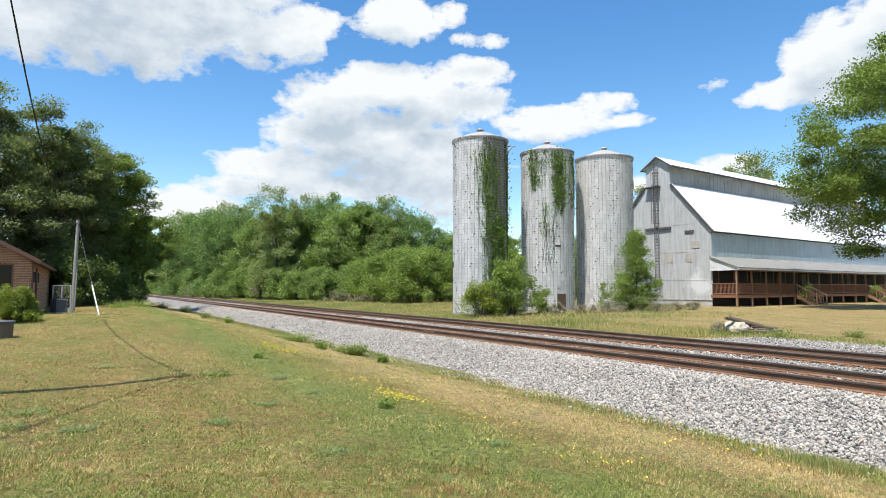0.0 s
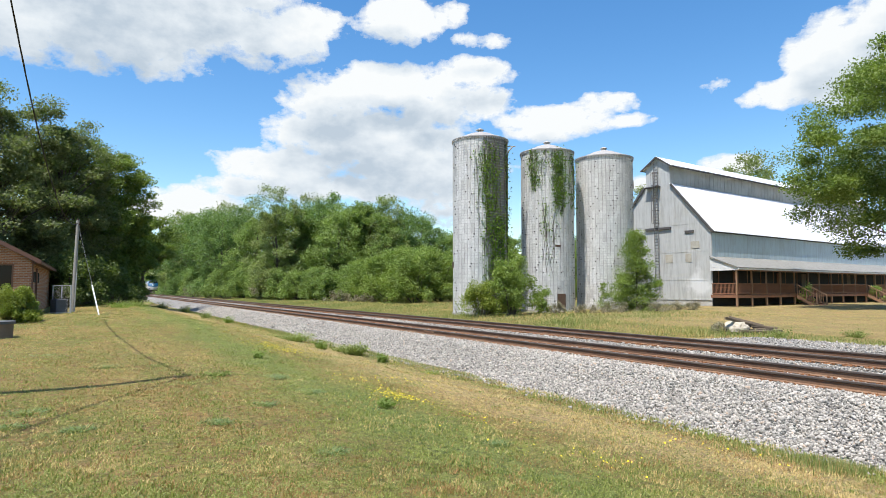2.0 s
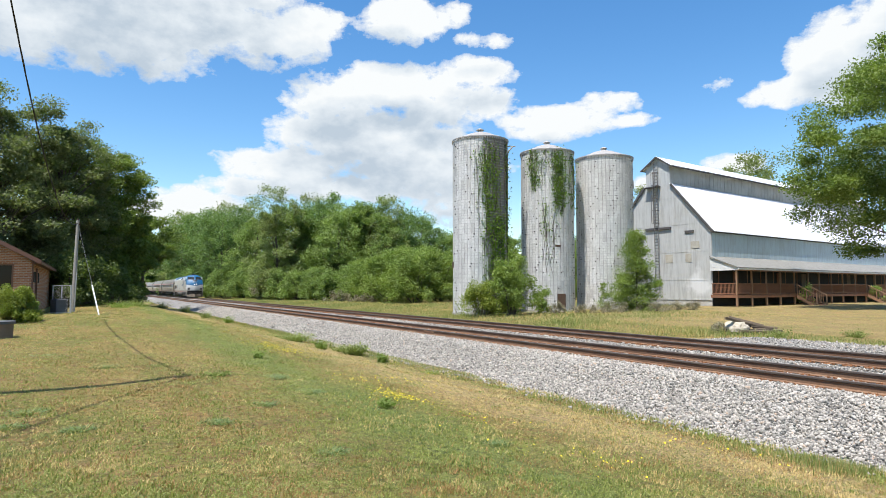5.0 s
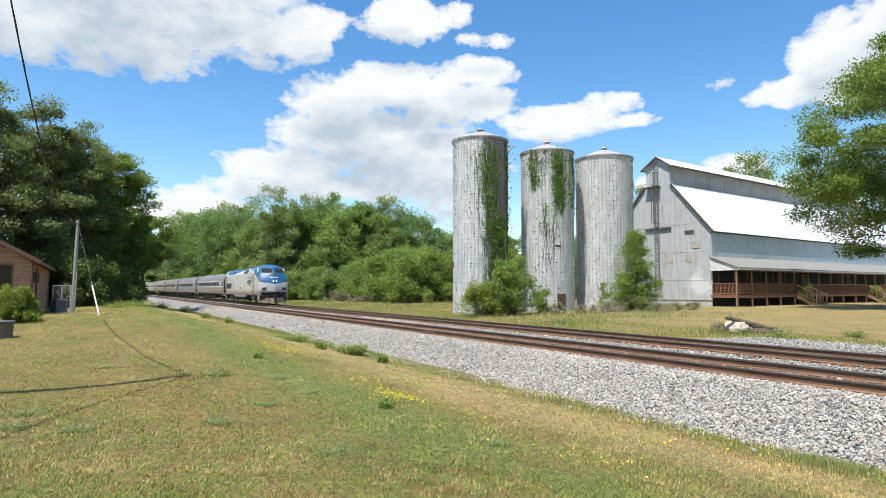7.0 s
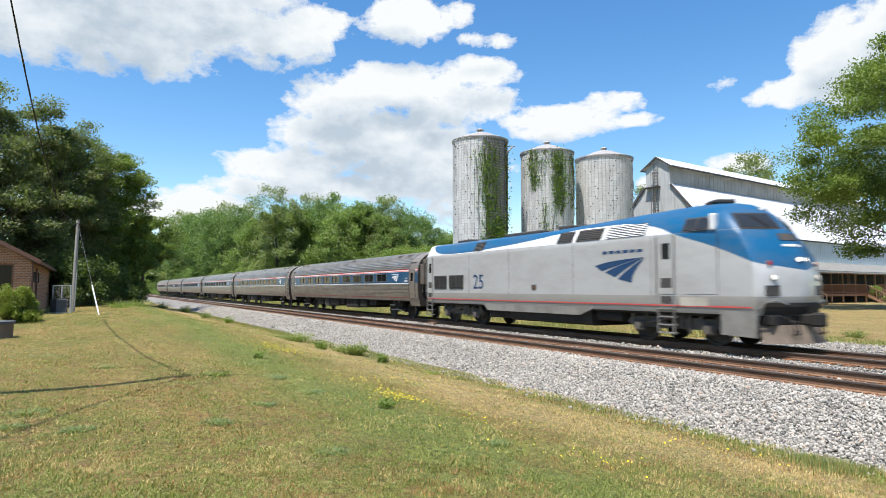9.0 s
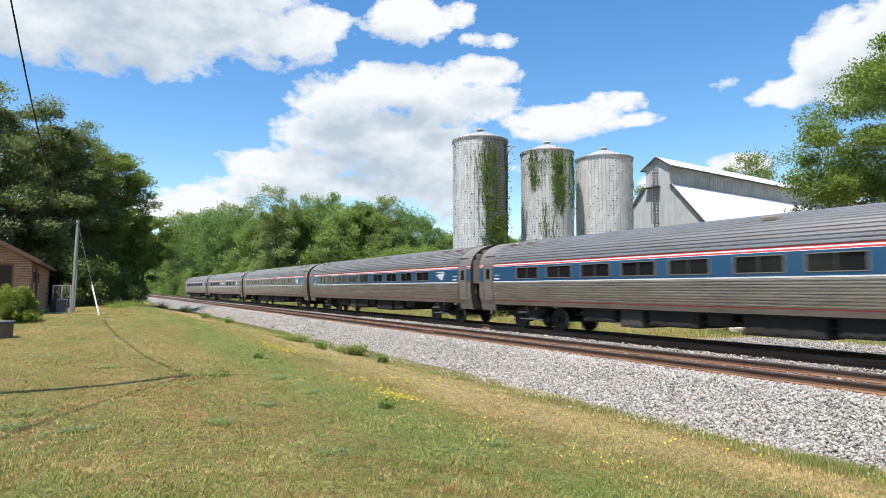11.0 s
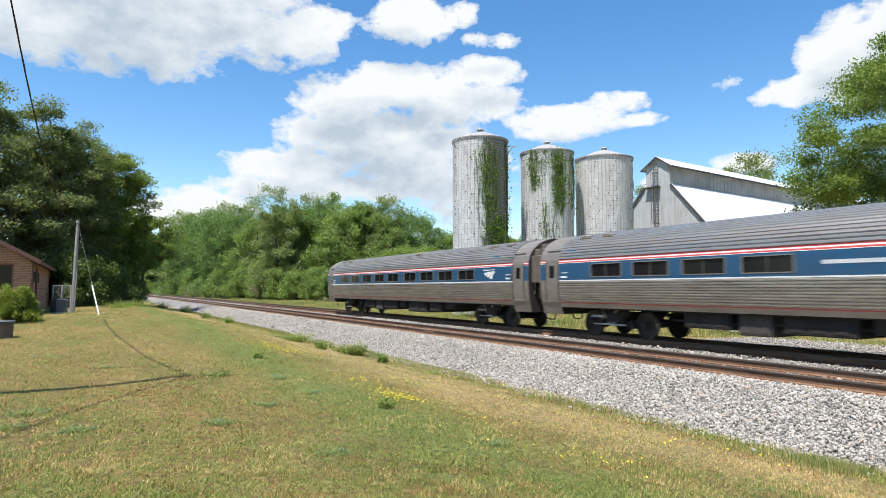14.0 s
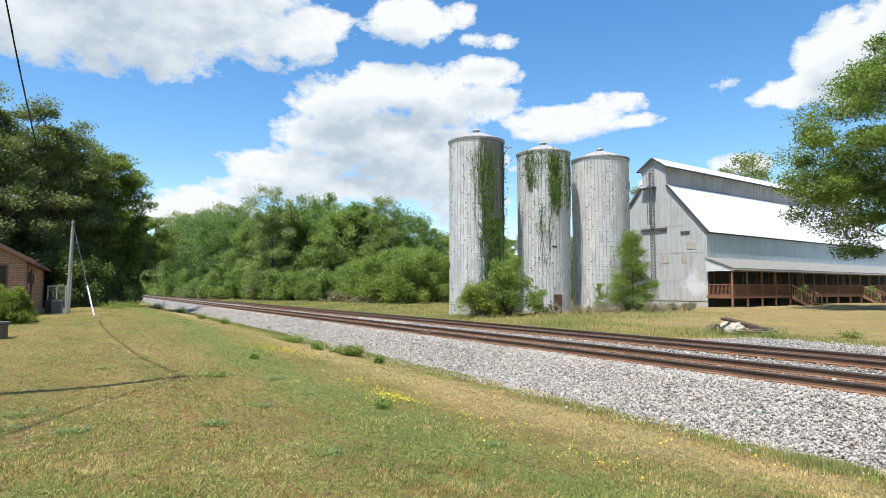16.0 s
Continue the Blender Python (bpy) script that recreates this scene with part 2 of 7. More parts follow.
GRASS = grass_ground()
BLADE = leafy("mown grass blades", (0.06, 0.105, 0.016), (0.30, 0.31, 0.075), 0.25)
CLOVER = leafy("clover leaves", (0.06, 0.085, 0.016), (0.33, 0.34, 0.11), 0.25)
BROWNBLADE = leafy("red brown withered blades", (0.16, 0.08, 0.03), (0.43, 0.23, 0.09), 0.2)
DRYBLADE = leafy("dry grass blades", (0.36, 0.255, 0.095), (0.62, 0.455, 0.19), 0.2)
TALLBLADE = leafy("tall green grass", (0.09, 0.135, 0.03), (0.29, 0.31, 0.10), 0.3)
FLOWER = leafy("yellow petals", (0.7, 0.5, 0.01), (0.85, 0.7, 0.03), 0.2)
STONE = ballast_mat("grey granite ballast stones", 1, True)
BED = ballast_mat("ballast bed", 23, False)
RAILSIDE = rail_rust("rusty rail side", (0.12, 0.062, 0.037), (0.25, 0.145, 0.085))
RAILHEAD = rail_rust("dark rail head", (0.065, 0.052, 0.045), (0.14, 0.108, 0.088), 0.5)
PLATE = rail_rust("orange rusty tie plate", (0.2, 0.085, 0.035), (0.4, 0.19, 0.085))
TIEWOOD = worn("creosoted tie", (0.1, 0.075, 0.055), 0.9, 0, (0.25, 0.16, 0.1), 0.5)
STAVE = stave_mat()
STAVE_STAINED = stave_mat("ivy stained staves", True)
HOOP = worn("whitewashed steel hoop", (0.58, 0.565, 0.54), 0.7, 0.1, amount=0.5)
LUG = worn("dark hoop lug", (0.07, 0.062, 0.055), 0.8)
JOINT = worn("recessed mortar joint", (0.3, 0.285, 0.26), 0.95)
SILOROOF = sheet_metal("weathered silo dome metal", (0.4, 0.375, 0.35), 0.4, "X", 0.6, 0.2, 0.6)
SHED_WALL = sheet_metal("grey galvanised wall sheet", (0.5, 0.5, 0.48), 0.07, "X", 0.6, 0.2, 0.6, -0.16, (0.24, 0.225, 0.2), 0.15, True)
SHED_SIDE = sheet_metal("pale blue galvanised side sheet", (0.56, 0.66, 0.72), 0.07, "Y", 0.5, 0.25, 0.3)
SHED_ROOF = sheet_metal("bright roof sheet", (0.74, 0.74, 0.75), 0.23, "Y", 0.4, 0.1, 0.12)
SHED_TRIM = worn("dark rake trim", (0.085, 0.08, 0.078), 0.7)
PORCH_ROOF = worn("grey shingle porch roof", (0.25, 0.245, 0.225), 0.85, amount=0.4, grain=10)
PORCH_WOOD = worn("brown stained porch wood", (0.26, 0.12, 0.065), 0.75, amount=0.4, stretch=(1, 1, 0.3))
PORCH_POST = worn("weathered porch post", (0.29, 0.17, 0.1), 0.8, amount=0.3)
PORCH_DARK = worn("dark porch screen and shade sheet", (0.035, 0.034, 0.032), 0.8)
WHITEWOOD = worn("white clapboard", (0.72, 0.72, 0.69), 0.7, amount=0.2)
CONCRETE = worn("pale concrete", (0.5, 0.48, 0.44), 0.9, amount=0.4)
RUSTY = worn("rusty brown steel", (0.12, 0.075, 0.05), 0.85, 0.2)
PATCH = worn("pale yellow patch board", (0.46, 0.425, 0.35), 0.8)
LADDERGREY = worn("weathered grey ladder steel", (0.2, 0.185, 0.17), 0.8, 0.2)
BARK = worn("grey brown bark", (0.13, 0.105, 0.08), 0.95, 0, (0.05, 0.04, 0.03), 0.6, 10, 0.8)
OAKLEAF = leafy("oak leaves", (0.042, 0.077, 0.014), (0.195, 0.25, 0.055), 0.36)
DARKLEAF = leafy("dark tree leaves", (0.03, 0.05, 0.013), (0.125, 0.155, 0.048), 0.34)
WOODLEAF = leafy("woodland leaves", (0.075, 0.125, 0.034), (0.26, 0.335, 0.1), 0.44)
WOODLEAF2 = leafy("olive woodland leaves", (0.09, 0.115, 0.042), (0.27, 0.295, 0.12), 0.44)
PINELEAF = leafy("grey olive tree leaves", (0.04, 0.056, 0.021), (0.21, 0.225, 0.1), 0.34)
DEEPLEAF = leafy("deep green woodland leaves", (0.045, 0.09, 0.034), (0.18, 0.27, 0.09), 0.42)
SHRUBLEAF = leafy("light green shrub leaves", (0.08, 0.132, 0.024), (0.26, 0.33, 0.08), 0.42)
PATCHLEAF = leafy("blue green lawn weed leaves", (0.06, 0.105, 0.03), (0.22, 0.28, 0.11), 0.25)
HEDGELEAF = leafy("yellow green clipped bush", (0.06, 0.1, 0.012), (0.26, 0.29, 0.04), 0.3)
VINELEAF = leafy("ivy leaves", (0.06, 0.12, 0.02), (0.2, 0.3, 0.055), 0.35)
BRUSH = leafy("dead grey brush", (0.13, 0.11, 0.07), (0.27, 0.24, 0.15), 0.1)
BRICK = brick_mat()
BROWNTRIM = worn("brown painted trim", (0.17, 0.085, 0.06), 0.6)
SHINGLE = worn("brown shingles", (0.15, 0.11, 0.085), 0.9)
GALV = worn("galvanised steel", (0.5, 0.51, 0.51), 0.45, 0.6, amount=0.25)
POLEWOOD = worn("grey weathered pole", (0.36, 0.34, 0.3), 0.85, amount=0.4, stretch=(3, 3, 0.3))
PLASTIC = worn("white plastic guard", (0.78, 0.78, 0.77), 0.5, amount=0.1)
CABLE = worn("black cable", (0.02, 0.02, 0.02), 0.6)
ACGREY = worn("dark grey painted steel", (0.10, 0.105, 0.11), 0.6)
TARP = worn("tan canvas tarp", (0.5, 0.44, 0.34), 0.9, amount=0.5)
OLDWOOD = worn("old grey timber", (0.2, 0.15, 0.105), 0.9, amount=0.5)
PAINT = loco_paint()
STEEL = steel_side("brushed stainless steel", (0.46, 0.415, 0.36), 0.36, 0.8)
STEELDULL = steel_side("dirty stainless steel", (0.32, 0.28, 0.235), 0.45, 0.6)
BANDBLUE = worn("blue band paint", (0.014, 0.078, 0.16), 0.35, 0, amount=0.25, bump=0, spec=0.5)
STRIPERED = worn("red stripe paint", (0.66, 0.1, 0.085), 0.4, amount=0.2, bump=0)
STRIPEWHITE = worn("white stripe paint", (0.78, 0.77, 0.75), 0.4, amount=0.15, bump=0)
NAVY = worn("navy lettering", (0.018, 0.055, 0.13), 0.4, amount=0.1, bump=0)
UNDER = worn("sooty underframe", (0.028, 0.025, 0.022), 0.9, 0, (0.075, 0.06, 0.046), 0.4)
TRUCKGREY = worn("dusty truck steel", (0.06, 0.054, 0.048), 0.85, 0.0, (0.13, 0.105, 0.08), 0.5)
LOCOTRUCK = worn("dusty brown grey locomotive truck", (0.125, 0.108, 0.09), 0.85, 0.0, (0.05, 0.042, 0.034), 0.6)
WHEEL = worn("wheel steel", (0.05, 0.046, 0.042), 0.6, 0.3)
TREAD = worn("bright wheel tread", (0.5, 0.48, 0.46), 0.3, 0.9, amount=0.1)
BELLOWS = worn("sooty brown gangway", (0.042, 0.034, 0.028), 0.85, 0, (0.03, 0.028, 0.026), 0.6)
DIAPHRAGM = worn("dull brown grey diaphragm", (0.15, 0.125, 0.1), 0.85, 0, (0.06, 0.048, 0.038), 0.6)
RUBBER = worn("black rubber", (0.03, 0.028, 0.027), 0.8)
LOUVER = worn("dark louver", (0.065, 0.06, 0.055), 0.7)
PLOUGH = worn("dusty tan plough steel", (0.2, 0.155, 0.115), 0.8, 0.1, (0.07, 0.055, 0.045), 0.6)
TANK = worn("grey brown fuel tank paint", (0.25, 0.235, 0.205), 0.7, amount=0.5)
WINDOW = glass_mat("smoked window glass", (0.012, 0.012, 0.013), 0.12, 0.05)
WINDOW.node_tree.nodes["Principled BSDF"].inputs["Specular IOR Level"].default_value = 0.25
SHIELD = glass_mat("windshield glass", (0.06, 0.065, 0.07))
HOUSEGLASS = glass_mat("house window glass", (0.012, 0.012, 0.013), 0.05, 0.05)
HOUSEGLASS.node_tree.nodes["Principled BSDF"].inputs["Specular IOR Level"].default_value = 0.15
LAMPGLOW = glow("lit headlamp", (1.0, 0.95, 0.86), 1.4)
# ditch lamps are off; a little glow only lifts the lens to grey
LAMPDIM = glow("unlit ditch lamp with faint glow", (0.9, 0.84, 0.72), 0.12)
REDLENS = worn("red lens", (0.35, 0.03, 0.03), 0.2)


# ---- mesh helpers ----
def place(name, m, label, category, group="", kind=""):
    """A thing: an Empty at its base that carries its parts."""
    ob = new(name)
    ob.empty_display_size = 0.3
    ob.matrix_world = m
    return tagged(ob, label, category, group, kind)


def part(name, bm, material, parent=None, label="", smooth=False, kind=""):
    """Links a bmesh, or (vertices, faces), as one mesh object under parent."""
    me = bpy.data.meshes.new(name)
    if isinstance(bm, tuple):
        me.from_pydata(bm[0], [], bm[1])
    else:
        bm.to_mesh(me)
        bm.free()
    for mat in material if isinstance(material, (list, tuple)) else [material]:
        me.materials.append(mat)
    if smooth:
        me.shade_smooth()
        me.set_sharp_from_angle(angle=radians(35))
    ob = new(name, me)
    if parent is not None:
        ob.parent = parent
    return tagged(ob, label, kind=kind)


def again(name, ob, parent, m=None):
    """Another part on the same mesh."""
    o = new(name, ob.data)
    o.parent = parent
    if m is not None:
        o.matrix_local = m
    return o


def B():
    return bmesh.new()


def box(bm, x0, x1, y0, y1, z0, z1, m=None, bevel=0.0):
    mat = Matrix.LocRotScale(((x0 + x1) / 2, (y0 + y1) / 2, (z0 + z1) / 2), None, (x1 - x0, y1 - y0, z1 - z0))
    r = bmesh.ops.create_cube(bm, size=1, matrix=(m @ mat) if m is not None else mat)
    if bevel:
        es = list({e for v in r["verts"] for e in v.link_edges})
        bmesh.ops.bevel(bm, geom=es, offset=bevel, segments=1, affect="EDGES")
    return bm


def cyl(bm, p, q, r, r2=None, seg=12, caps=True):
    """A round bar from p to q."""
    p, q = Vector(p), Vector(q)
    d = q - p
    m = Matrix.Translation((p + q) / 2) @ d.to_track_quat("Z", "Y").to_matrix().to_4x4()
    bmesh.ops.create_cone(bm, cap_ends=caps, segments=seg, radius1=r, radius2=r if r2 is None else r2, depth=d.length, matrix=m)
    return bm


def tube(bm, pts, rads, seg=7):
    """A bent, tapering round bar along pts."""
    pts = [Vector(p) for p in pts]
    rings = []
    for i, p in enumerate(pts):
        d = (pts[min(i + 1, len(pts) - 1)] - pts[max(i - 1, 0)]).normalized()
        u = d.orthogonal().normalized()
        w = d.cross(u)
        rings.append([bm.verts.new(p + (u * math.cos(a) + w * math.sin(a)) * rads[i]) for a in [2 * math.pi * k / seg for k in range(seg)]])
    for a, b in zip(rings, rings[1:]):
        j0 = min(range(seg), key=lambda j: (b[j].co - a[0].co).length)
        for k in range(seg):
            bm.faces.new((a[k], a[(k + 1) % seg], b[(k + 1 + j0) % seg], b[(k + j0) % seg]))
    bm.faces.new(rings[0][::-1])
    bm.faces.new(rings[-1])
    return bm


def prism(bm, outline, axis, a, b):
    """A flat outline drawn out along an axis from a to b."""
    def at3(p, t):
        return {"x": (t, p[0], p[1]), "y": (p[0], t, p[1]), "z": (p[0], p[1], t)}[axis]
    va = [bm.verts.new(at3(p, a)) for p in outline]
    vb = [bm.verts.new(at3(p, b)) for p in outline]
    n = len(outline)
    fs = [bm.faces.new(va), bm.faces.new(vb[::-1])]
    for i in range(n):
        fs.append(bm.faces.new((va[i], vb[i], vb[(i + 1) % n], va[(i + 1) % n])))
    bmesh.ops.recalc_face_normals(bm, faces=fs)
    return bm


def quads(name, V, material, parent=None, label="", kind="", idx=None, n=4):
    """One mesh of many loose four-cornered (or n-cornered) pieces, from an array of corners; fast."""
    V = np.ascontiguousarray(V, dtype=np.float32).reshape(-1, 3)
    me = bpy.data.meshes.new(name)
    F = len(V) // n
    me.vertices.add(len(V))
    me.vertices.foreach_set("co", V.ravel())
    me.loops.add(len(V))
    me.loops.foreach_set("vertex_index", np.arange(len(V), dtype=np.int32))
    me.polygons.add(F)
    me.polygons.foreach_set("loop_start", np.arange(0, len(V), n, dtype=np.int32))
    for mat in material if isinstance(material, (list, tuple)) else [material]:
        me.materials.append(mat)
    if idx is not None:
        me.polygons.foreach_set("material_index", np.asarray(idx, dtype=np.int32))
    me.update(calc_edges=True)
    ob = new(name, me)
    if parent is not None:
        ob.parent = parent
    return tagged(ob, label, kind=kind)


def solid_cloud(name, P, S, base, faces, material, rng, parent=None, label="", kind=""):
    """One mesh of many small solids, at P with sizes S, turned at random."""
    n, k = len(P), len(base)
    q = rng.normal(size=(n, 4))
    q /= np.linalg.norm(q, axis=1)[:, None]
    a, b, c, d = q.T
    R = np.stack([1 - 2 * (c * c + d * d), 2 * (b * c - a * d), 2 * (b * d + a * c), 2 * (b * c + a * d), 1 - 2 * (b * b + d * d), 2 * (c * d - a * b),
                  2 * (b * d - a * c), 2 * (c * d + a * b), 1 - 2 * (b * b + c * c)], 1).reshape(n, 3, 3)
    pts = base[None] * S[:, None, :] * rng.uniform(0.7, 1.2, (n, k, 1))
    V = np.einsum("nij,nkj->nki", R, pts) + P[:, None, :]
    F = (faces[None] + (np.arange(n) * k)[:, None, None]).reshape(-1, 3)
    me = bpy.data.meshes.new(name)
    me.vertices.add(n * k)
    me.vertices.foreach_set("co", V.astype(np.float32).ravel())
    me.loops.add(F.size)
    me.loops.foreach_set("vertex_index", F.astype(np.int32).ravel())
    me.polygons.add(len(F))
    me.polygons.foreach_set("loop_start", np.arange(0, F.size, 3, dtype=np.int32))
    me.materials.append(material)
    me.update(calc_edges=True)
    ob = new(name, me)
    if parent is not None:
        ob.parent = parent
    return tagged(ob, label, kind=kind)


def leaf_quads(C, size, rng, flat=0.5, narrow=0.55):
    """Corners of one bent, pointed leaf at every centre C."""
    n = len(C)
    nrm = rng.normal(size=(n, 3))
    nrm[:, 2] = np.abs(nrm[:, 2]) + flat
    nrm /= np.linalg.norm(nrm, axis=1)[:, None]
    a = np.cross(nrm, rng.normal(size=(n, 3)))
    a /= np.linalg.norm(a, axis=1)[:, None]
    b = np.cross(nrm, a)
    s = (size * rng.uniform(0.6, 1.3, n))[:, None]
    mid = C + a * s * 0.1
    droop = nrm * s * rng.uniform(-0.25, 0.1, (n, 1))
    return np.stack([C - a * s * 0.5, mid + b * s * narrow * 0.5, C + a * s * 0.5 + droop, mid - b * s * narrow * 0.5], 1)


FW = Vector((HEAD[0], HEAD[1], 0))
RG = Vector((HEAD[1], -HEAD[0], 0))


def at(aside, depth, z=0.0):
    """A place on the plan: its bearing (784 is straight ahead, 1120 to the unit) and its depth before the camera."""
    v = FW * depth + RG * ((aside - 784) / 1120 * depth)
    return Vector((v.x, v.y, z))


RT = -0.12                        # top of the rails


def step(a, b, x):
    t = np.clip((x - a) / (b - a), 0, 1)
    return t * t * (3 - 2 * t)


def ground_z(x, y):
    """Height of the ground sheet; takes arrays."""
    x, y = np.asarray(x, float), np.asarray(y, float)
    prof = np.interp(y, [-200, 1.5, 4.5, 9.2, 10.3, 20.2, 21.2, 24, 28, 36, 48, 300], [0.2, 0.0, -0.2, -0.82, -1.05, -1.05, -0.75, -0.47, -0.32, -0.12, 0.06, 0.6])
    rise = 0.3 * step(-13, -32, x) * step(8, 3, y)
    bumps = 0.03 * np.sin(x * 0.9 + y * 0.6) * np.sin(y * 1.3 - x * 0.35) + 0.05 * np.sin(x * 0.21 + 1) * np.sin(y * 0.27)
    return prof + rise + bumps * np.where((y > 7.0) & (y < 25), 0.15, 1)


def gz(x, y):
    return float(ground_z(x, y))


# ---- ground, ballast and track ----
def build_ground():
    xs = np.unique(np.concatenate([np.linspace(-3000, -300, 8), np.linspace(-300, -60, 40), np.linspace(-60, 12, 145), np.linspace(12, 120, 20), np.linspace(120, 3000, 7)]))
    ys = np.unique(np.concatenate([np.linspace(-2500, -120, 8), np.linspace(-120, -12, 25), np.linspace(-12, 32, 110), np.linspace(32, 110, 40), np.linspace(110, 3000, 9)]))
    X, Y = np.meshgrid(xs, ys)
    Z = ground_z(X, Y)
    V = np.stack([X, Y, Z], -1).reshape(-1, 3)
    nx, ny = len(xs), len(ys)
    i = (np.arange(ny - 1)[:, None] * nx + np.arange(nx - 1)[None]).ravel()
    F = np.stack([i, i + 1, i + 1 + nx, i + nx], 1)
    ob = part("ground", (V.tolist(), F.tolist()), GRASS, smooth=True)
    tagged(ob, "patchy mown lawn and field with dry brown strips", "grass field", kind="structure")


BALLAST = [(9.0, -1.02), (9.7, -0.86), (10.5, -0.62), (11.35, -0.37), (11.7, -0.335), (14.7, -0.335), (15.3, -0.40), (15.9, -0.335), (18.9, -0.335), (19.4, -0.40), (20.6, -0.72), (21.2, -0.95)]


def toe(x):
    """How far the stones have spread into the lawn."""
    return 0.5 * step(-17, -5, np.asarray(x, float)) + 0.08 * np.sin(np.asarray(x) * 1.7)


def ballast_z(x, y):
    y = np.where(np.asarray(y) < 11.2, np.asarray(y) + toe(x) * np.clip((11.2 - np.asarray(y)) / 1.5, 0, 1), y)
    a = np.interp(y, [p[0] for p in BALLAST], [p[1] for p in BALLAST])
    apron = np.interp(y, [18.9, 19.4, 21.0, 23.3, 24.2], [-0.335, -0.33, -0.3, -0.33, -0.7])
    k = step(-22, -15, x) * (np.asarray(y) > 19.0)
    return a * (1 - k) + apron * k


def build_ballast():
    xs = np.unique(np.concatenate([np.linspace(-700, -90, 30), np.linspace(-90, 15, 211), np.linspace(15, 300, 20)]))
    ys = np.unique(np.concatenate([np.linspace(8.4, 12, 22), np.linspace(12, 19, 20), np.linspace(19, 24.2, 16)]))
    X, Y = np.meshgrid(xs, ys)
    rng = np.random.default_rng(3)
    Z = ballast_z(X, Y) + rng.normal(0, 0.014, X.shape)
    V = np.stack([X, Y, Z], -1).reshape(-1, 3)
    nx, ny = len(xs), len(ys)
    i = (np.arange(ny - 1)[:, None] * nx + np.arange(nx - 1)[None]).ravel()
    F = np.stack([i, i + 1, i + 1 + nx, i + nx], 1)
    ob = tagged(part("ballast", (V.tolist(), F.tolist()), BED), "grey crushed stone ballast bed under both tracks", "ballast", kind="structure")
    # loose stones where the camera looks closely
    rng = np.random.default_rng(5)
    P = []
    for x0, x1, y0, y1, n in ((-16, -3, 8.95, 12.3, 52000), (-32, -16, 9.45, 12.3, 34000), (-70, -32, 9.6, 12.3, 15000), (-40, -6, 14.1, 16.4, 17000), (-30, -6, 12.55, 13.85, 5000),
                              (-34, -8, 18.3, 23.4, 17000), (-30, -7, 16.8, 18.0, 3000)):
        x, y = rng.uniform(x0, x1, n), rng.uniform(y0, y1, n)
        P.append(np.stack([x, y, ballast_z(x, y) + rng.uniform(-0.02, 0.034, n)], 1))
    x, y = rng.uniform(-30, -4, 4000), rng.normal(9.2, 0.3, 4000)      # strays in the grass edge
    P.append(np.stack([x, y, np.maximum(ground_z(x, y), ballast_z(x, y)) + 0.015], 1))
    P = np.concatenate(P)
    S = rng.lognormal(math.log(0.0215), 0.3, (len(P), 1)) * rng.uniform(0.5, 1.35, (len(P), 3))
    S *= np.where(P[:, 0] < -32, 1.5, 1.0)[:, None]
    base = np.array([(1, 0, 0), (-1, 0, 0), (0, 1, 0), (0, -1, 0), (0, 0, 1), (0, 0, -1)], float)
    faces = np.array([(0, 2, 4), (2, 1, 4), (1, 3, 4), (3, 0, 4), (2, 0, 5), (1, 2, 5), (3, 1, 5), (0, 3, 5)])
    st = solid_cloud("ballast_stone", P, S * 1.25, base, faces, STONE, rng)
    tagged(st, "loose light and dark grey angular ballast stones", "gravel", kind="stuff")


RAIL = [(-0.075, -0.185), (0.075, -0.185), (0.075, -0.172), (0.012, -0.15), (0.009, -0.05), (0.036, -0.038), (0.037, -0.008), (0.028, 0.0),
        (-0.028, 0.0), (-0.037, -0.008), (-0.036, -0.038), (-0.009, -0.05), (-0.012, -0.15), (-0.075, -0.172)]


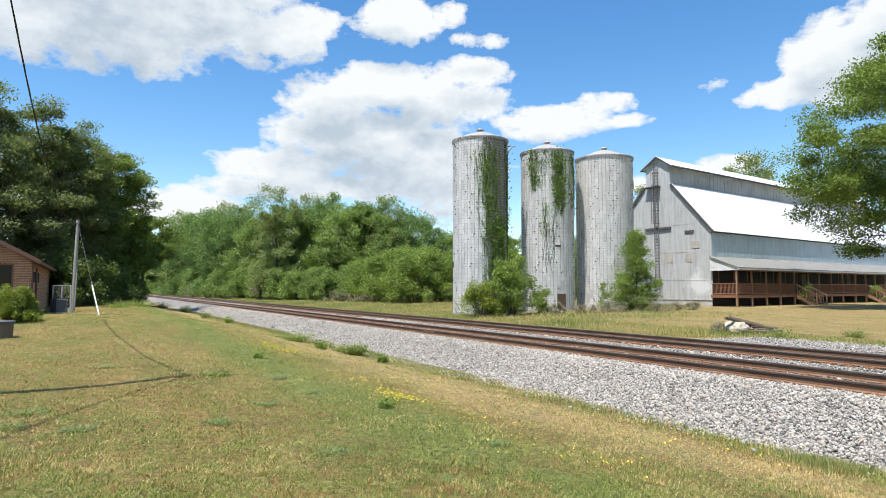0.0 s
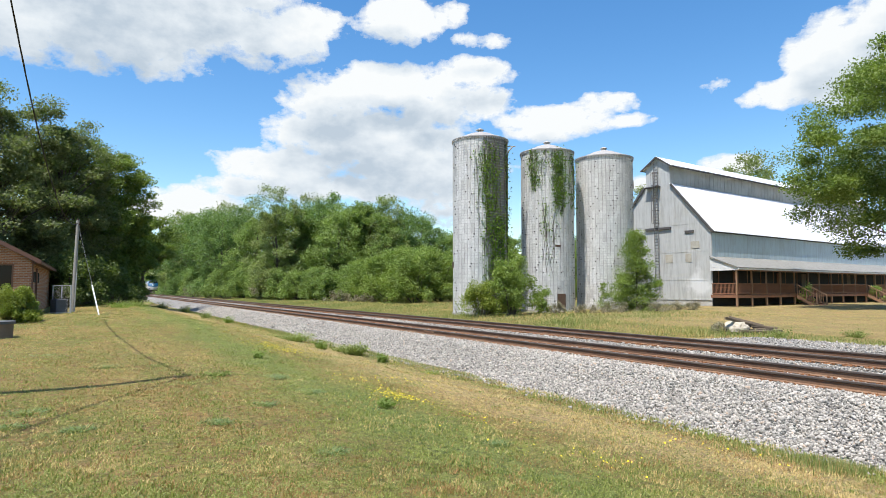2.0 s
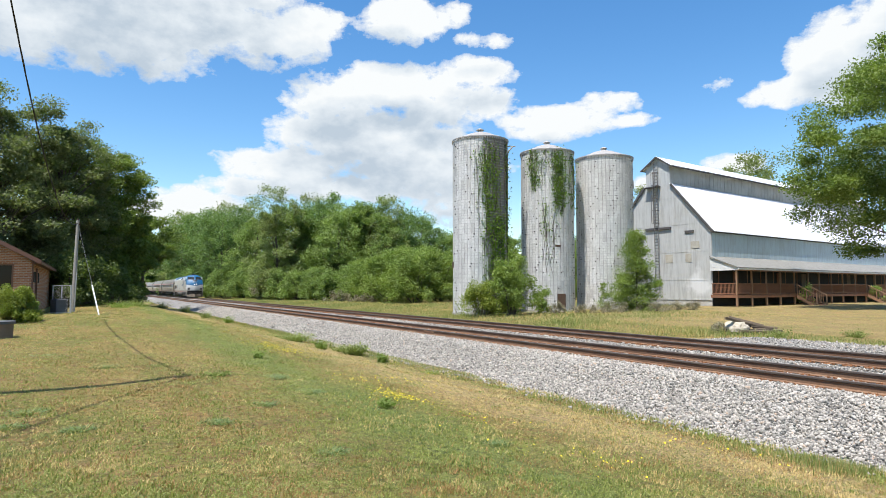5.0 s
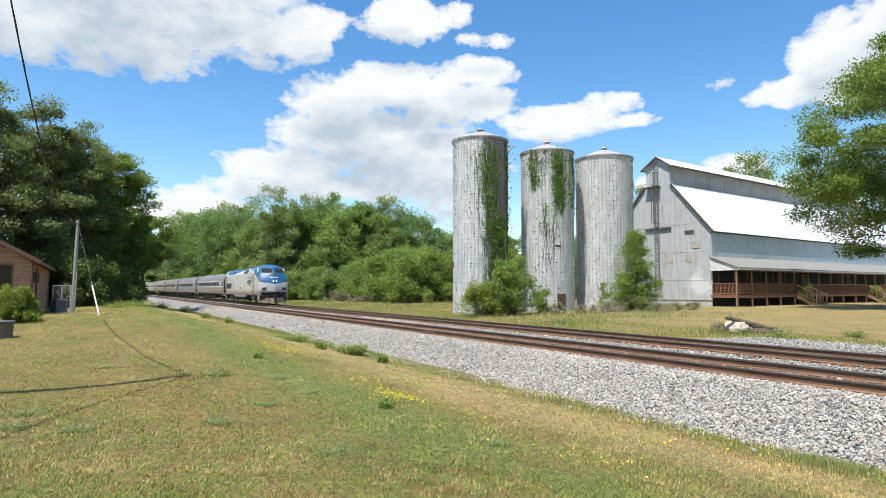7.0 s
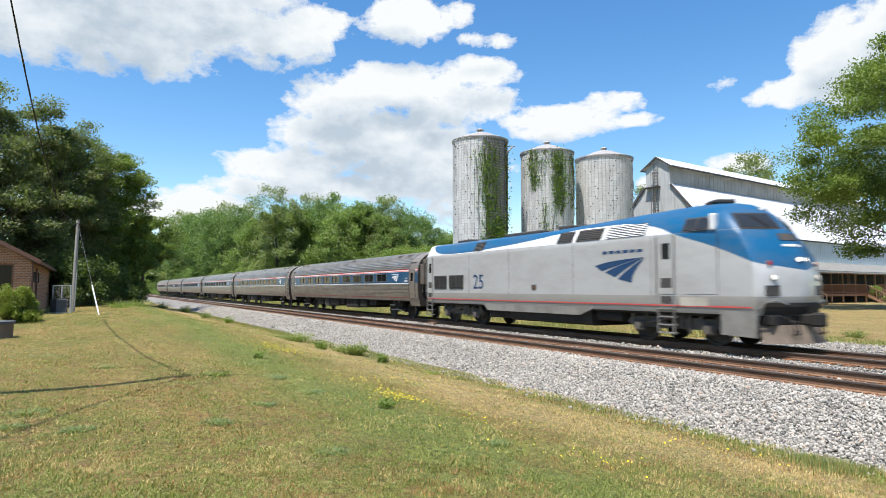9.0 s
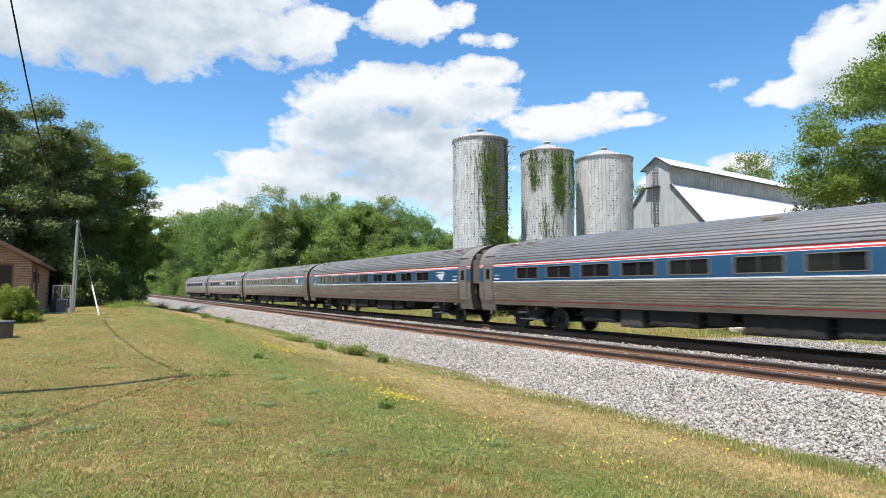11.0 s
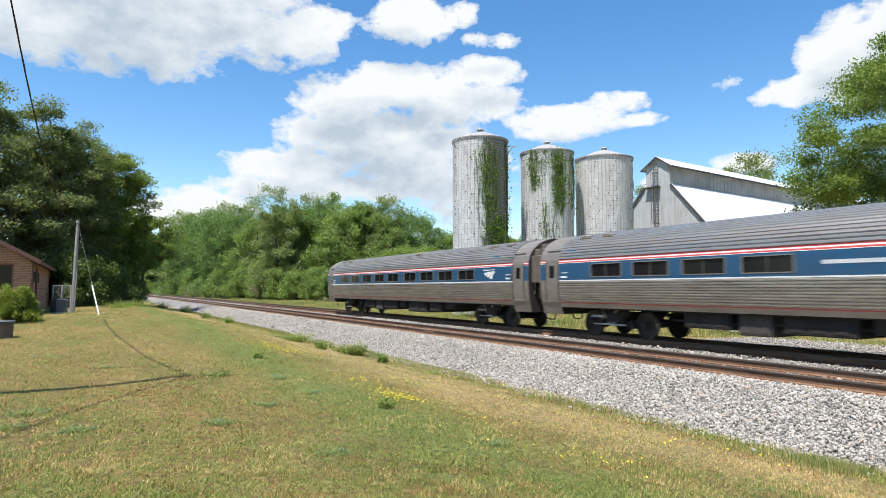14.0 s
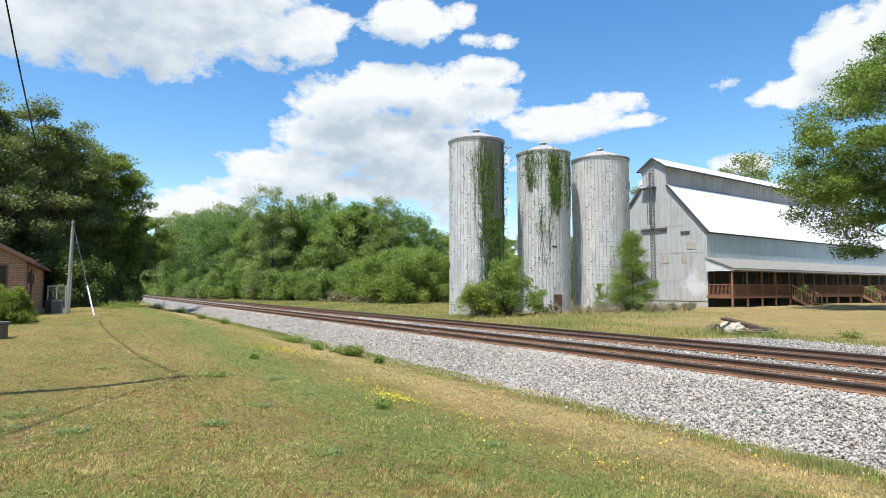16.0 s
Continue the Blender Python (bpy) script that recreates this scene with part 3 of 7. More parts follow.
def build_tracks():
    tie = B()
    box(tie, -0.115, 0.115, -1.3, 1.3, -0.17, 0.0, bevel=0.012)
    kit = B()
    for s in (-0.7525, 0.7525):
        box(kit, -0.1, 0.1, s - 0.19, s + 0.19, 0.0, 0.016)
        for dx in (-0.06, 0.06):
            for dy in (-0.105, 0.105):
                box(kit, dx - 0.012, dx + 0.012, s + dy - 0.02, s + dy + 0.02, 0.016, 0.05)
        for dx in (-0.15, 0.15):
            box(kit, dx - 0.02, dx + 0.02, s - 0.1, s + 0.1, -0.01, 0.03)
    tie_me, kit_me = bpy.data.meshes.new("tie"), bpy.data.meshes.new("tie_plates")
    tie.to_mesh(tie_me), kit.to_mesh(kit_me)
    tie_me.materials.append(TIEWOOD), kit_me.materials.append(PLATE)
    rng = random.Random(4)
    for centre, who in ((13.2025, "near"), (17.3925, "far")):
        tr = place("railway_track", Matrix.Translation((0, centre, RT)), "rusty steel railway track on wooden ties in ballast", "railway track", "pair of tracks", "structure")
        for s in (-0.7525, 0.7525):
            bm = B()
            for a, b in ((-700, -60), (-60, -30), (-30, 20), (20, 300)):
                vs = [[bm.verts.new((x, s + p[0], p[1])) for p in RAIL] for x in (a, b)]
                for i in range(len(RAIL)):
                    j = (i + 1) % len(RAIL)
                    f = bm.faces.new((vs[0][i], vs[1][i], vs[1][j], vs[0][j]))
                    f.material_index = 1 if 4 < i < 11 and i not in (5,) else 0
            bmesh.ops.recalc_face_normals(bm, faces=bm.faces)
            rl = part("rail", bm, [RAILSIDE, RAILHEAD], tr, "rust brown rail with a dark worn head")
        for i in range(140):
            x = -72 + i * 0.53 + rng.uniform(-0.03, 0.03)
            t = new("tie", tie_me)
            t.parent = tr
            t.location = (x, rng.uniform(-0.05, 0.05), -0.203)
            k = new("tie_plate", kit_me)
            k.parent = t
            k.location = (0, -t.location.y, 0.002)
        if who == "near":
            bm = B()
            for x in (-23.5, -48.0):
                for s in (-0.7525,):
                    for e in (-1, 1):
                        box(bm, x - 0.46, x + 0.46, s + e * 0.025 - 0.012, s + e * 0.025 + 0.012, -0.145, -0.052, bevel=0.004)
                        for k in range(6):
                            cyl(bm, (x - 0.38 + k * 0.152, s + e * 0.03, -0.1), (x - 0.38 + k * 0.152, s + e * 0.065, -0.1), 0.018, seg=6)
            part("joint_bar", bm, RAILSIDE, tr)


def blades(name, x, y, h, w, mats, rng, label, category="grass", idx=None, lean=0.5, zfun=ground_z):
    """Grass: one bent three-cornered blade at each place."""
    n = len(x)
    z = zfun(x, y) - 0.01
    P = np.stack([x, y, z], 1)
    a = rng.uniform(0, 2 * np.pi, n)
    side = np.stack([np.cos(a), np.sin(a), np.zeros(n)], 1) * (w * rng.uniform(0.6, 1.3, n))[:, None] * 0.5
    tilt = np.stack([np.cos(a + 1.3), np.sin(a + 1.3), np.zeros(n)], 1) * (rng.normal(0, lean, n))[:, None]
    up = (tilt + np.array([0, 0, 1.0])) * (h * rng.uniform(0.55, 1.3, n))[:, None]
    V = np.stack([P - side, P + side, P + up], 1)
    ob = quads(name, V, mats, idx=idx, n=3)
    return tagged(ob, label, category, kind="stuff")


def dryness(x, y):
    """Where the lawn has dried out, 0 to 1."""
    v = np.sin(x * 0.33 + 1.7 * np.sin(y * 0.31)) * np.sin(y * 0.9 + 0.8 * np.sin(x * 0.27 + 2)) + 0.6 * np.sin(x * 1.3 + y * 0.7) * np.sin(y * 2.1 - x * 0.4)
    strip = np.exp(-((y - 6.9 - 0.25 * np.sin(x * 0.8)) / 1.1) ** 2) * (0.3 + 0.7 * step(-28, -13, x))
    green = np.exp(-((y - 3.7 - 0.3 * np.sin(x * 0.5)) / 0.8) ** 2)
    return np.clip(0.33 + 0.3 * v + 0.62 * strip - 0.5 * green, 0.02, 0.98)


def mottle(x, y, cell, seed):
    """Smooth random patches of about one cell, 0 to 1."""
    g = np.random.default_rng(seed).random((256, 256))
    u, v = x / cell + 4000, y / cell + 4000
    i, j = np.floor(u).astype(int), np.floor(v).astype(int)
    a, b = step(0, 1, u - i), step(0, 1, v - j)
    return (g[i % 256, j % 256] * (1 - a) + g[(i + 1) % 256, j % 256] * a) * (1 - b) + (g[i % 256, (j + 1) % 256] * (1 - a) + g[(i + 1) % 256, (j + 1) % 256] * a) * b


def build_grass():
    rng = np.random.default_rng(11)
    # the lawn before the tracks, denser where it is near: a wedge in depth and bearing
    n = 480000
    d = 4.4 + 44 * rng.random(n) ** 2.1
    s = rng.uniform(-0.76, 0.76, n)
    x, y = HEAD[0] * d + HEAD[1] * d * s, HEAD[1] * d - HEAD[0] * d * s
    keep = y < 9.65 - toe(x) + 0.12 * np.sin(x * 3)
    x, y, d = x[keep], y[keep], d[keep]
    near, wide = mottle(x, y, 0.16, 5), mottle(x, y, 0.6, 6)
    dry = rng.random(len(x)) < np.clip(dryness(x, y) * 0.95 + 1.0 * (near - 0.55) + 0.8 * (wide - 0.5), 0.02, 0.96)
    idx = np.where(dry, 1, 0)
    brown = rng.random(len(x)) < np.clip(1.7 * (mottle(x, y, 0.2, 7) - 0.36) + 1.1 * (mottle(x, y, 1.3, 8) - 0.5) - 0.45 * np.exp(-((y - 3.8) / 0.9) ** 2) - 0.35 * np.exp(-((y - 7) / 1.2) ** 2), 0.02, 0.9)
    idx = np.where(brown & (rng.random(len(x)) < 0.75), 2, idx)
    size = 0.03 + 0.04 * step(7.6, 9.4, y) + 0.006 * np.sin(x * 2.1) * np.sin(y * 2.7)
    # tufts and thin spots
    tuft = 0.6 * mottle(x, y, 0.09, 31) + 0.4 * near
    keep = tuft > 0.30 * rng.random(len(x)) + 0.16
    x, y, d, idx, size, tuft = x[keep], y[keep], d[keep], idx[keep], size[keep], tuft[keep]
    size = size * (0.55 + 1.1 * tuft)
    blades("lawn_grass", x, y, size, 0.0065 + 0.001 * d, [BLADE, DRYBLADE, BROWNBLADE], rng, "short mown lawn grass, green with dry straw patches", idx=idx, lean=0.8)
    # clover and small weeds between the blades
    n = 260000
    d = 4.4 + 30 * rng.random(n) ** 1.8
    s = rng.uniform(-0.76, 0.76, n)
    x, y = HEAD[0] * d + HEAD[1] * d * s, HEAD[1] * d - HEAD[0] * d * s
    keep = (y < 9.3 - toe(x)) & (rng.random(n) < (0.05 + 1.1 * mottle(x, y, 0.3, 9)) * (1.25 - dryness(x, y)) * (0.3 + 0.9 * mottle(x, y, 1.1, 19)))
    x, y, d = x[keep], y[keep], d[keep]
    C = np.stack([x, y, ground_z(x, y) + rng.uniform(0.012, 0.045, len(x))], 1)
    tagged(quads("clover", leaf_quads(C, 0.005 + 0.0008 * d + 0.005 * rng.random(len(x)), rng, 1.2, 0.9), CLOVER), "small clover and weed leaves among the lawn grass", "clover", kind="stuff")
    # longer fringe along the ballast and in clumps
    n = 34000
    x = -4.5 - 75 * rng.random(n) ** 1.5
    y = 9.45 - np.abs(rng.normal(0, 0.55, n)) + rng.normal(0, 0.1, n) - toe(x)
    ok = np.sin(x * 1.1) + np.sin(x * 0.37 + 2) + rng.normal(0, 0.7, n) > -0.2
    x, y = x[ok], y[ok]
    blades("edge_grass", x, y, 0.06 + 0.1 * mottle(x, y, 0.5, 21), 0.007 - x * 0.0004, [TALLBLADE, DRYBLADE], rng, "longer green grass along the ballast edge", idx=rng.random(len(x)) < 0.18, lean=0.35)
    # rough field past the tracks
    n = 230000
    x, y = -6 - 120 * rng.random(n) ** 1.3, 20.9 + 30 * rng.random(n) ** 1.6
    keep = (x < -0.42 * y) & ((x < -19 - 1.5 * np.sin(y * 2)) | (y > 23.2 + 0.4 * np.sin(x)))
    x, y = x[keep], y[keep]
    mown = np.maximum(step(-30, -22, x) * step(25.5, 27.5, y), step(-40, -36, x) * step(38, 42, y))
    tall = 0.10 + 0.27 * (1 - mown) * (0.4 + 0.6 * step(32, 22, y)) * (0.55 + 0.45 * np.sin(x * 0.6) * np.sin(y * 0.8 + 1))
    brown = 0.2 + 0.5 * mown + 0.2 * np.sin(x * 0.45 + y * 0.2) + 0.5 * (mottle(x, y, 2.0, 14) - 0.5)
    blades("field_grass", x, y, tall * (1 - 0.65 * mown), 0.016 + 0.00012 * -x, [TALLBLADE, DRYBLADE], rng, "rough uneven field grass, green and straw coloured", idx=rng.random(len(x)) < brown, lean=0.6)
    # patches of small yellow flowers
    spots = [(700, 714, 0.28, 300), (490, 626, 0.7, 380), (650, 682, 0.35, 60), (530, 622, 0.9, 260), (620, 690, 0.5, 30), (790, 742, 0.6, 60), (1220, 765, 0.4, 30), (1060, 832, 0.3, 26),
             (960, 838, 0.25, 14), (450, 605, 2.2, 160), (720, 672, 0.7, 70), (770, 640, 1.0, 40)]
    P = []
    for px, py, r, k in spots:
        drop = (py - 511) / 1120
        depth = 1.95 / drop
        c = at(px, depth)
        q = np.stack([c.x + rng.normal(0, r * 1.5, k), c.y + rng.normal(0, r * 0.6, k)], 1)
        P.append(q)
    P = np.concatenate(P)
    P = P[P[:, 1] < 9.5]
    C = np.stack([P[:, 0], P[:, 1], ground_z(P[:, 0], P[:, 1]) + rng.uniform(0.05, 0.10, len(P))], 1)
    tagged(quads("wild_flowers", leaf_quads(C, 0.022 + 0.012 * rng.random(len(C)), rng, 2.0, 0.9), FLOWER), "small yellow wild flowers scattered through the lawn", "flowers", kind="stuff")


def weed_clump(px, depth, h, n, r, label, mat, leaf=None):
    """A clump of weeds with its own stems and leaves."""
    rng = np.random.default_rng(int(px * 7 + depth * 13))
    c = at(px, depth)
    zz = max(gz(c.x, c.y), float(ballast_z(c.x, c.y)) if 9.4 < c.y < 21 else -9)
    w = place("weed", Matrix.Translation((c.x, c.y, zz)), label, "weed", "weeds in the ballast and grass")
    a, t = rng.uniform(0, 6.28, n), rng.random(n)
    rr = r * np.sqrt(rng.random(n))
    top = np.stack([np.cos(a) * rr * 1.3, np.sin(a) * rr * 1.3, h * rng.uniform(0.5, 1.1, n)], 1)
    foot = np.stack([np.cos(a) * rr * 0.5, np.sin(a) * rr * 0.5, np.full(n, -0.02)], 1)
    wd = np.stack([-np.sin(a), np.cos(a), np.zeros(n)], 1) * (0.012 + 0.03 * h) * 0.5
    quads("stem", np.stack([foot - wd, foot + wd, top], 1), mat, w, kind="stuff", n=3)
    C = foot + (top - foot) * t[:, None]
    quads("leaf", leaf_quads(C, np.full(n, leaf or 0.05 + 0.12 * h), rng, 0.4), mat, w, kind="stuff")
    return w


# ---- trees and shrubs ----
def make_tree(name, loc, h, rx, z0, mat, seed, leaves=9000, leaf=0.28, clumps=90, trunk=0.22, label="", category="tree", group="", shape=1.0, lean=(0, 0), clump_r=0.13, flat=0.62):
    """A tree: a tapered trunk, limbs out to the leaf clumps, and clumps of single leaves inside an uneven crown."""
    rng = np.random.default_rng(seed)
    t = place(name, Matrix.Translation(loc), label, category, group)
    rz = (h - z0) / 2
    # clump centres: a crown outline that bulges and pulls in as it goes round and up, filled mostly near its skin
    ph = rng.uniform(0, 6.28, 6)
    C = []
    while len(C) < clumps:
        u, a = rng.random(), rng.uniform(0, 6.28)
        rim = math.sqrt(max(0.0, 1 - ((u - 0.38) / (0.66 if u > 0.38 else 0.60)) ** 2))
        rim = rim ** (0.5 if shape < 1 else 0.8)
        if shape > 1.2:           # a young, pointed crown, full to the ground
            rim = (1 - u) ** 0.7 * min(1.0, 0.6 + 2.0 * u)
        if shape < 1:
            rim *= min(1.0, 0.55 + 1.5 * u)
        bulge = 1 + 0.16 * math.sin(2 * a + ph[0] + 5 * u) + 0.14 * math.sin(3 * a + ph[1] - 7 * u) + 0.1 * math.sin(9 * u + ph[2] + a)
        if rng.random() > 0.25 + 0.75 * rim:
            continue
        q = rng.random() ** 0.42
        r = rx * rim * bulge * q
        top = 1 + 0.06 * math.sin(3 * a + ph[3]) * q
        C.append((r * math.cos(a) + lean[0] * u, r * math.sin(a) + lean[1] * u, z0 + (h * 0.97 - z0) * u * top))
    C = np.array(C)
    cr = clump_r * (rx + rz) * rng.uniform(0.65, 1.35, clumps)
    k = rng.integers(0, clumps, leaves)
    off = rng.normal(size=(leaves, 3))
    off /= np.linalg.norm(off, axis=1)[:, None]
    off *= (rng.random(leaves) ** 0.5 * rng.lognormal(0, 0.1, leaves))[:, None] * cr[k][:, None] * np.array([1.15, 1.15, flat])
    P = C[k] + off
    P[:, 2] = np.maximum(P[:, 2], 0.1)
    quads("crown", leaf_quads(P, np.full(leaves, leaf), rng, 0.45), mat, t)
    bm = B()
    fork = min(z0 + 0.45 * (h - z0), h * 0.6)
    spine = [(0, 0, -0.3)]
    for i in range(1, 6):
        u = i / 5
        spine.append((lean[0] * u * 0.6 + rng.normal(0, 0.1) * rx * 0.2, lean[1] * u * 0.6 + rng.normal(0, 0.1) * rx * 0.2, u * h * 0.86))
    rad = [trunk * 1.25] + [trunk * (1 - 0.17 * i) for i in range(1, 5)] + [trunk * 0.12]
    tube(bm, spine, rad, 9)
    S = np.array(spine)
    for j in rng.permutation(clumps)[: min(clumps, 60)]:
        tip = C[j]
        hz = min(max(tip[2] * rng.uniform(0.45, 0.75), z0 * 0.7 + 0.1), h * 0.75)
        b = np.array([np.interp(hz, S[:, 2], S[:, 0]), np.interp(hz, S[:, 2], S[:, 1]), hz])
        m1 = b + (tip - b) * 0.45 + np.array([0, 0, 0.10 * np.linalg.norm(tip - b)]) + rng.normal(0, 0.08, 3) * rx * 0.3
        r0 = trunk * rng.uniform(0.2, 0.36) * (1 - 0.5 * hz / h)
        tube(bm, [b, m1, tip], [r0, r0 * 0.6, r0 * 0.15], 5)
    part("trunk", bm, BARK, t, smooth=True)
    return t


def make_shrub(name, loc, r, h, mat, seed, leaves=2500, leaf=0.16, label="", group="", clumps=26, category="shrub"):
    """A bush: several stems from the ground, and leaf clumps over a broken dome."""
    rng = np.random.default_rng(seed)
    t = place(name, Matrix.Translation(loc), label, category, group)
    a, q, u = rng.uniform(0, 6.28, clumps), rng.random(clumps) ** 0.5, rng.random(clumps)
    C = np.stack([np.cos(a) * r * q * (1.05 - 0.55 * u), np.sin(a) * r * q * (1.05 - 0.55 * u), h * (0.12 + 0.78 * u)], 1)
    C[:, 2] *= np.where(rng.random(clumps) < 0.15, 1.1, 1.0)
    k = rng.integers(0, clumps, leaves)
    off = rng.normal(size=(leaves, 3))
    off /= np.linalg.norm(off, axis=1)[:, None]
    off *= (rng.random(leaves) ** 0.5 * rng.lognormal(0, 0.12, leaves))[:, None] * ((0.25 if clumps < 60 else 0.17) * (r + h) / 2 * rng.uniform(0.7, 1.3, clumps))[k][:, None]
    P = C[k] + off
    P[:, 2] = np.abs(P[:, 2]) + 0.02
    quads("foliage", leaf_quads(P, np.full(leaves, leaf), rng, 0.4), mat, t)
    bm = B()
    for j in range(min(10, clumps)):
        tip = C[j]
        tube(bm, [(tip[0] * 0.15, tip[1] * 0.15, -0.1), (tip[0] * 0.5, tip[1] * 0.5, tip[2] * 0.55), tuple(tip)], [0.03 * h ** 0.5, 0.02 * h ** 0.5, 0.006], 5)
    part("stem", bm, BARK, t)
    return t


def build_trees():
    def on(px, d):
        p = at(px, d)
        p.z = gz(p.x, p.y)
        return p
    # the great tree beside the porch, reaching in from the side
    p = on(1690, 46)
    make_tree("oak_tree", p, 20.6, 9.9, 4.2, OAKLEAF, 21, 190000, 0.22, 260, 0.5, "spreading green oak tree overhanging the lawn by the porch", shape=0.9, clump_r=0.08, flat=0.6)
    # the dark row behind the brick house
    make_tree("pine_tree", on(-6, 46), 15.8, 4.6, 1.5, PINELEAF, 31, 70000, 0.21, 200, 0.3, "tall grey green tree behind the brick house", group="trees behind the house", clump_r=0.085, flat=0.55)
    make_tree("pine_tree", on(98, 50), 14.6, 3.8, 1.0, PINELEAF, 32, 60000, 0.21, 180, 0.28, "tall grey green tree behind the brick house", group="trees behind the house", clump_r=0.088, flat=0.55)
    make_tree("broadleaf_tree", on(192, 58), 14.2, 3.5, 0.6, OAKLEAF, 33, 52000, 0.24, 200, 0.28, "full green broadleaf tree at the lawn's edge", group="trees behind the house", clump_r=0.085)
    make_tree("broadleaf_tree", on(252, 66), 9.4, 3.5, 4.2, OAKLEAF, 34, 24000, 0.25, 90, 0.22, "lower green broadleaf tree overhanging the track side", group="trees behind the house", clump_r=0.12)
    make_tree("broadleaf_tree", on(60, 60), 13.0, 6.0, 0.5, DARKLEAF, 35, 20000, 0.3, 80, 0.28, "full green broadleaf tree behind the house", group="trees behind the house")
    make_tree("broadleaf_tree", on(150, 55), 14.2, 3.9, 0.8, OAKLEAF, 36, 44000, 0.24, 170, 0.26, "full green broadleaf tree behind the house", group="trees behind the house", clump_r=0.085)
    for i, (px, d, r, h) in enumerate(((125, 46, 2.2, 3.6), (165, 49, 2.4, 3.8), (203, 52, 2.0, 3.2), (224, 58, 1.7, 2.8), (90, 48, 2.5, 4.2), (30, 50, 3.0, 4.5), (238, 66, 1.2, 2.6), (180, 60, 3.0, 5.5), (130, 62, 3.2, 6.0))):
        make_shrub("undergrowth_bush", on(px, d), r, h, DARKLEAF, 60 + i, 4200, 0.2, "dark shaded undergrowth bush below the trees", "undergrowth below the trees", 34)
    # the wood beyond the tracks: a few kinds, copied and turned
    kinds = [
        make_tree("woodland_tree", on(488, 112), 19.6, 4.9, 1.0, WOODLEAF2, 41, 22000, 0.34, 130, 0.24, "tall olive green woodland tree", group="wood beyond the tracks", clump_r=0.085, flat=0.85),
        make_tree("woodland_tree", on(392, 140), 20.0, 6.4, 0.5, DEEPLEAF, 42, 22000, 0.38, 120, 0.26, "full green woodland tree", group="wood beyond the tracks", clump_r=0.092, flat=0.85),
        make_tree("woodland_tree", on(600, 110), 16.0, 6.0, 0.5, WOODLEAF, 43, 22000, 0.35, 120, 0.26, "broad green woodland tree", group="wood beyond the tracks", clump_r=0.092, flat=0.85),
        make_tree("woodland_tree", on(340, 170), 22.0, 7.5, 0.5, DEEPLEAF, 44, 22000, 0.43, 120, 0.26, "full green woodland tree", group="wood beyond the tracks", clump_r=0.092, flat=0.85),
        make_tree("woodland_tree", on(455, 132), 17.0, 6.0, 0.3, WOODLEAF, 45, 22000, 0.36, 120, 0.26, "olive green woodland tree", group="wood beyond the tracks", clump_r=0.092, flat=0.85),
    ]
    rng = random.Random(8)
    rows = [(305, 205, 21.0), (325, 190, 22.0), (372, 160, 20.5), (422, 150, 18.8), (440, 165, 21.0), (520, 118, 16.0), (548, 125, 18.0), (570, 120, 17.6), (628, 115, 16.0), (655, 112, 16.0), (684, 112, 15.8),
            (715, 112, 14.6), (745, 118, 13.6), (775, 122, 13.0), (805, 122, 13.0), (840, 125, 12.6), (875, 125, 12.0), (910, 125, 12.0), (950, 128, 12.0), (1000, 128, 12.0), (1025, 130, 12.4), (1060, 135, 14), (1135, 120, 20.0),
            (280, 235, 19.0), (262, 270, 19.0), (245, 290, 20.0), (345, 230, 26.0), (500, 150, 20.0), (590, 150, 20.0), (660, 150, 19.5), (730, 150, 16.5), (300, 260, 24.0), (400, 190, 24.0),
            (1335, 98, 21.8), (1310, 112, 22.5)]
    for px, d, h in rows:
        k = kinds[0 if px > 1300 else rng.randrange(5)]
        own = {0: 19.0, 1: 20.0, 2: 16.0, 3: 22.0, 4: 17.0}[kinds.index(k)]
        s = h / own * (1.09 if px < 760 else 1.0)
        p = on(px, d)
        copy_thing(k, Matrix.Translation(p) @ pose(0, 0, 0, 0, 0, rng.uniform(0, 360)) @ Matrix.Diagonal((s * rng.uniform(0.9, 1.1), s * rng.uniform(0.9, 1.1), s, 1)))
    # unseen trees behind the camera, added for the train's steel to reflect
    for x, y in ((-70, -42), (-52, -38), (-34, -40), (-16, -36), (2, -38), (20, -42), (40, -40), (-90, -30)):
        copy_thing(kinds[rng.randrange(1, 5)], Matrix.Translation((x, y, gz(x, y))) @ pose(0, 0, 0, 0, 0, rng.uniform(0, 360)) @ Matrix.Diagonal((0.9, 0.9, 0.8, 1)))
    # extra trees hidden behind the row, added to shade the far tracks
    for x in (-165, -185, -206):
        copy_thing(kinds[0], Matrix.Translation((x, 5.0, gz(x, 5.0))) @ pose(0, 0, 0, 0, 0, rng.uniform(0, 360)) @ Matrix.Diagonal((0.85, 0.85, 0.85, 1)))
    # lower, lighter growth in front of the wood
    bush = [make_shrub("thicket_bush", on(690, 84), 4.6, 6.8, SHRUBLEAF, 51, 16000, 0.26, "light green thicket bush at the wood's edge", "thicket along the wood", 80),
            make_shrub("thicket_bush", on(560, 96), 3.4, 5.0, WOODLEAF, 52, 9000, 0.25, "green thicket bush at the wood's edge", "thicket along the wood", 80)]
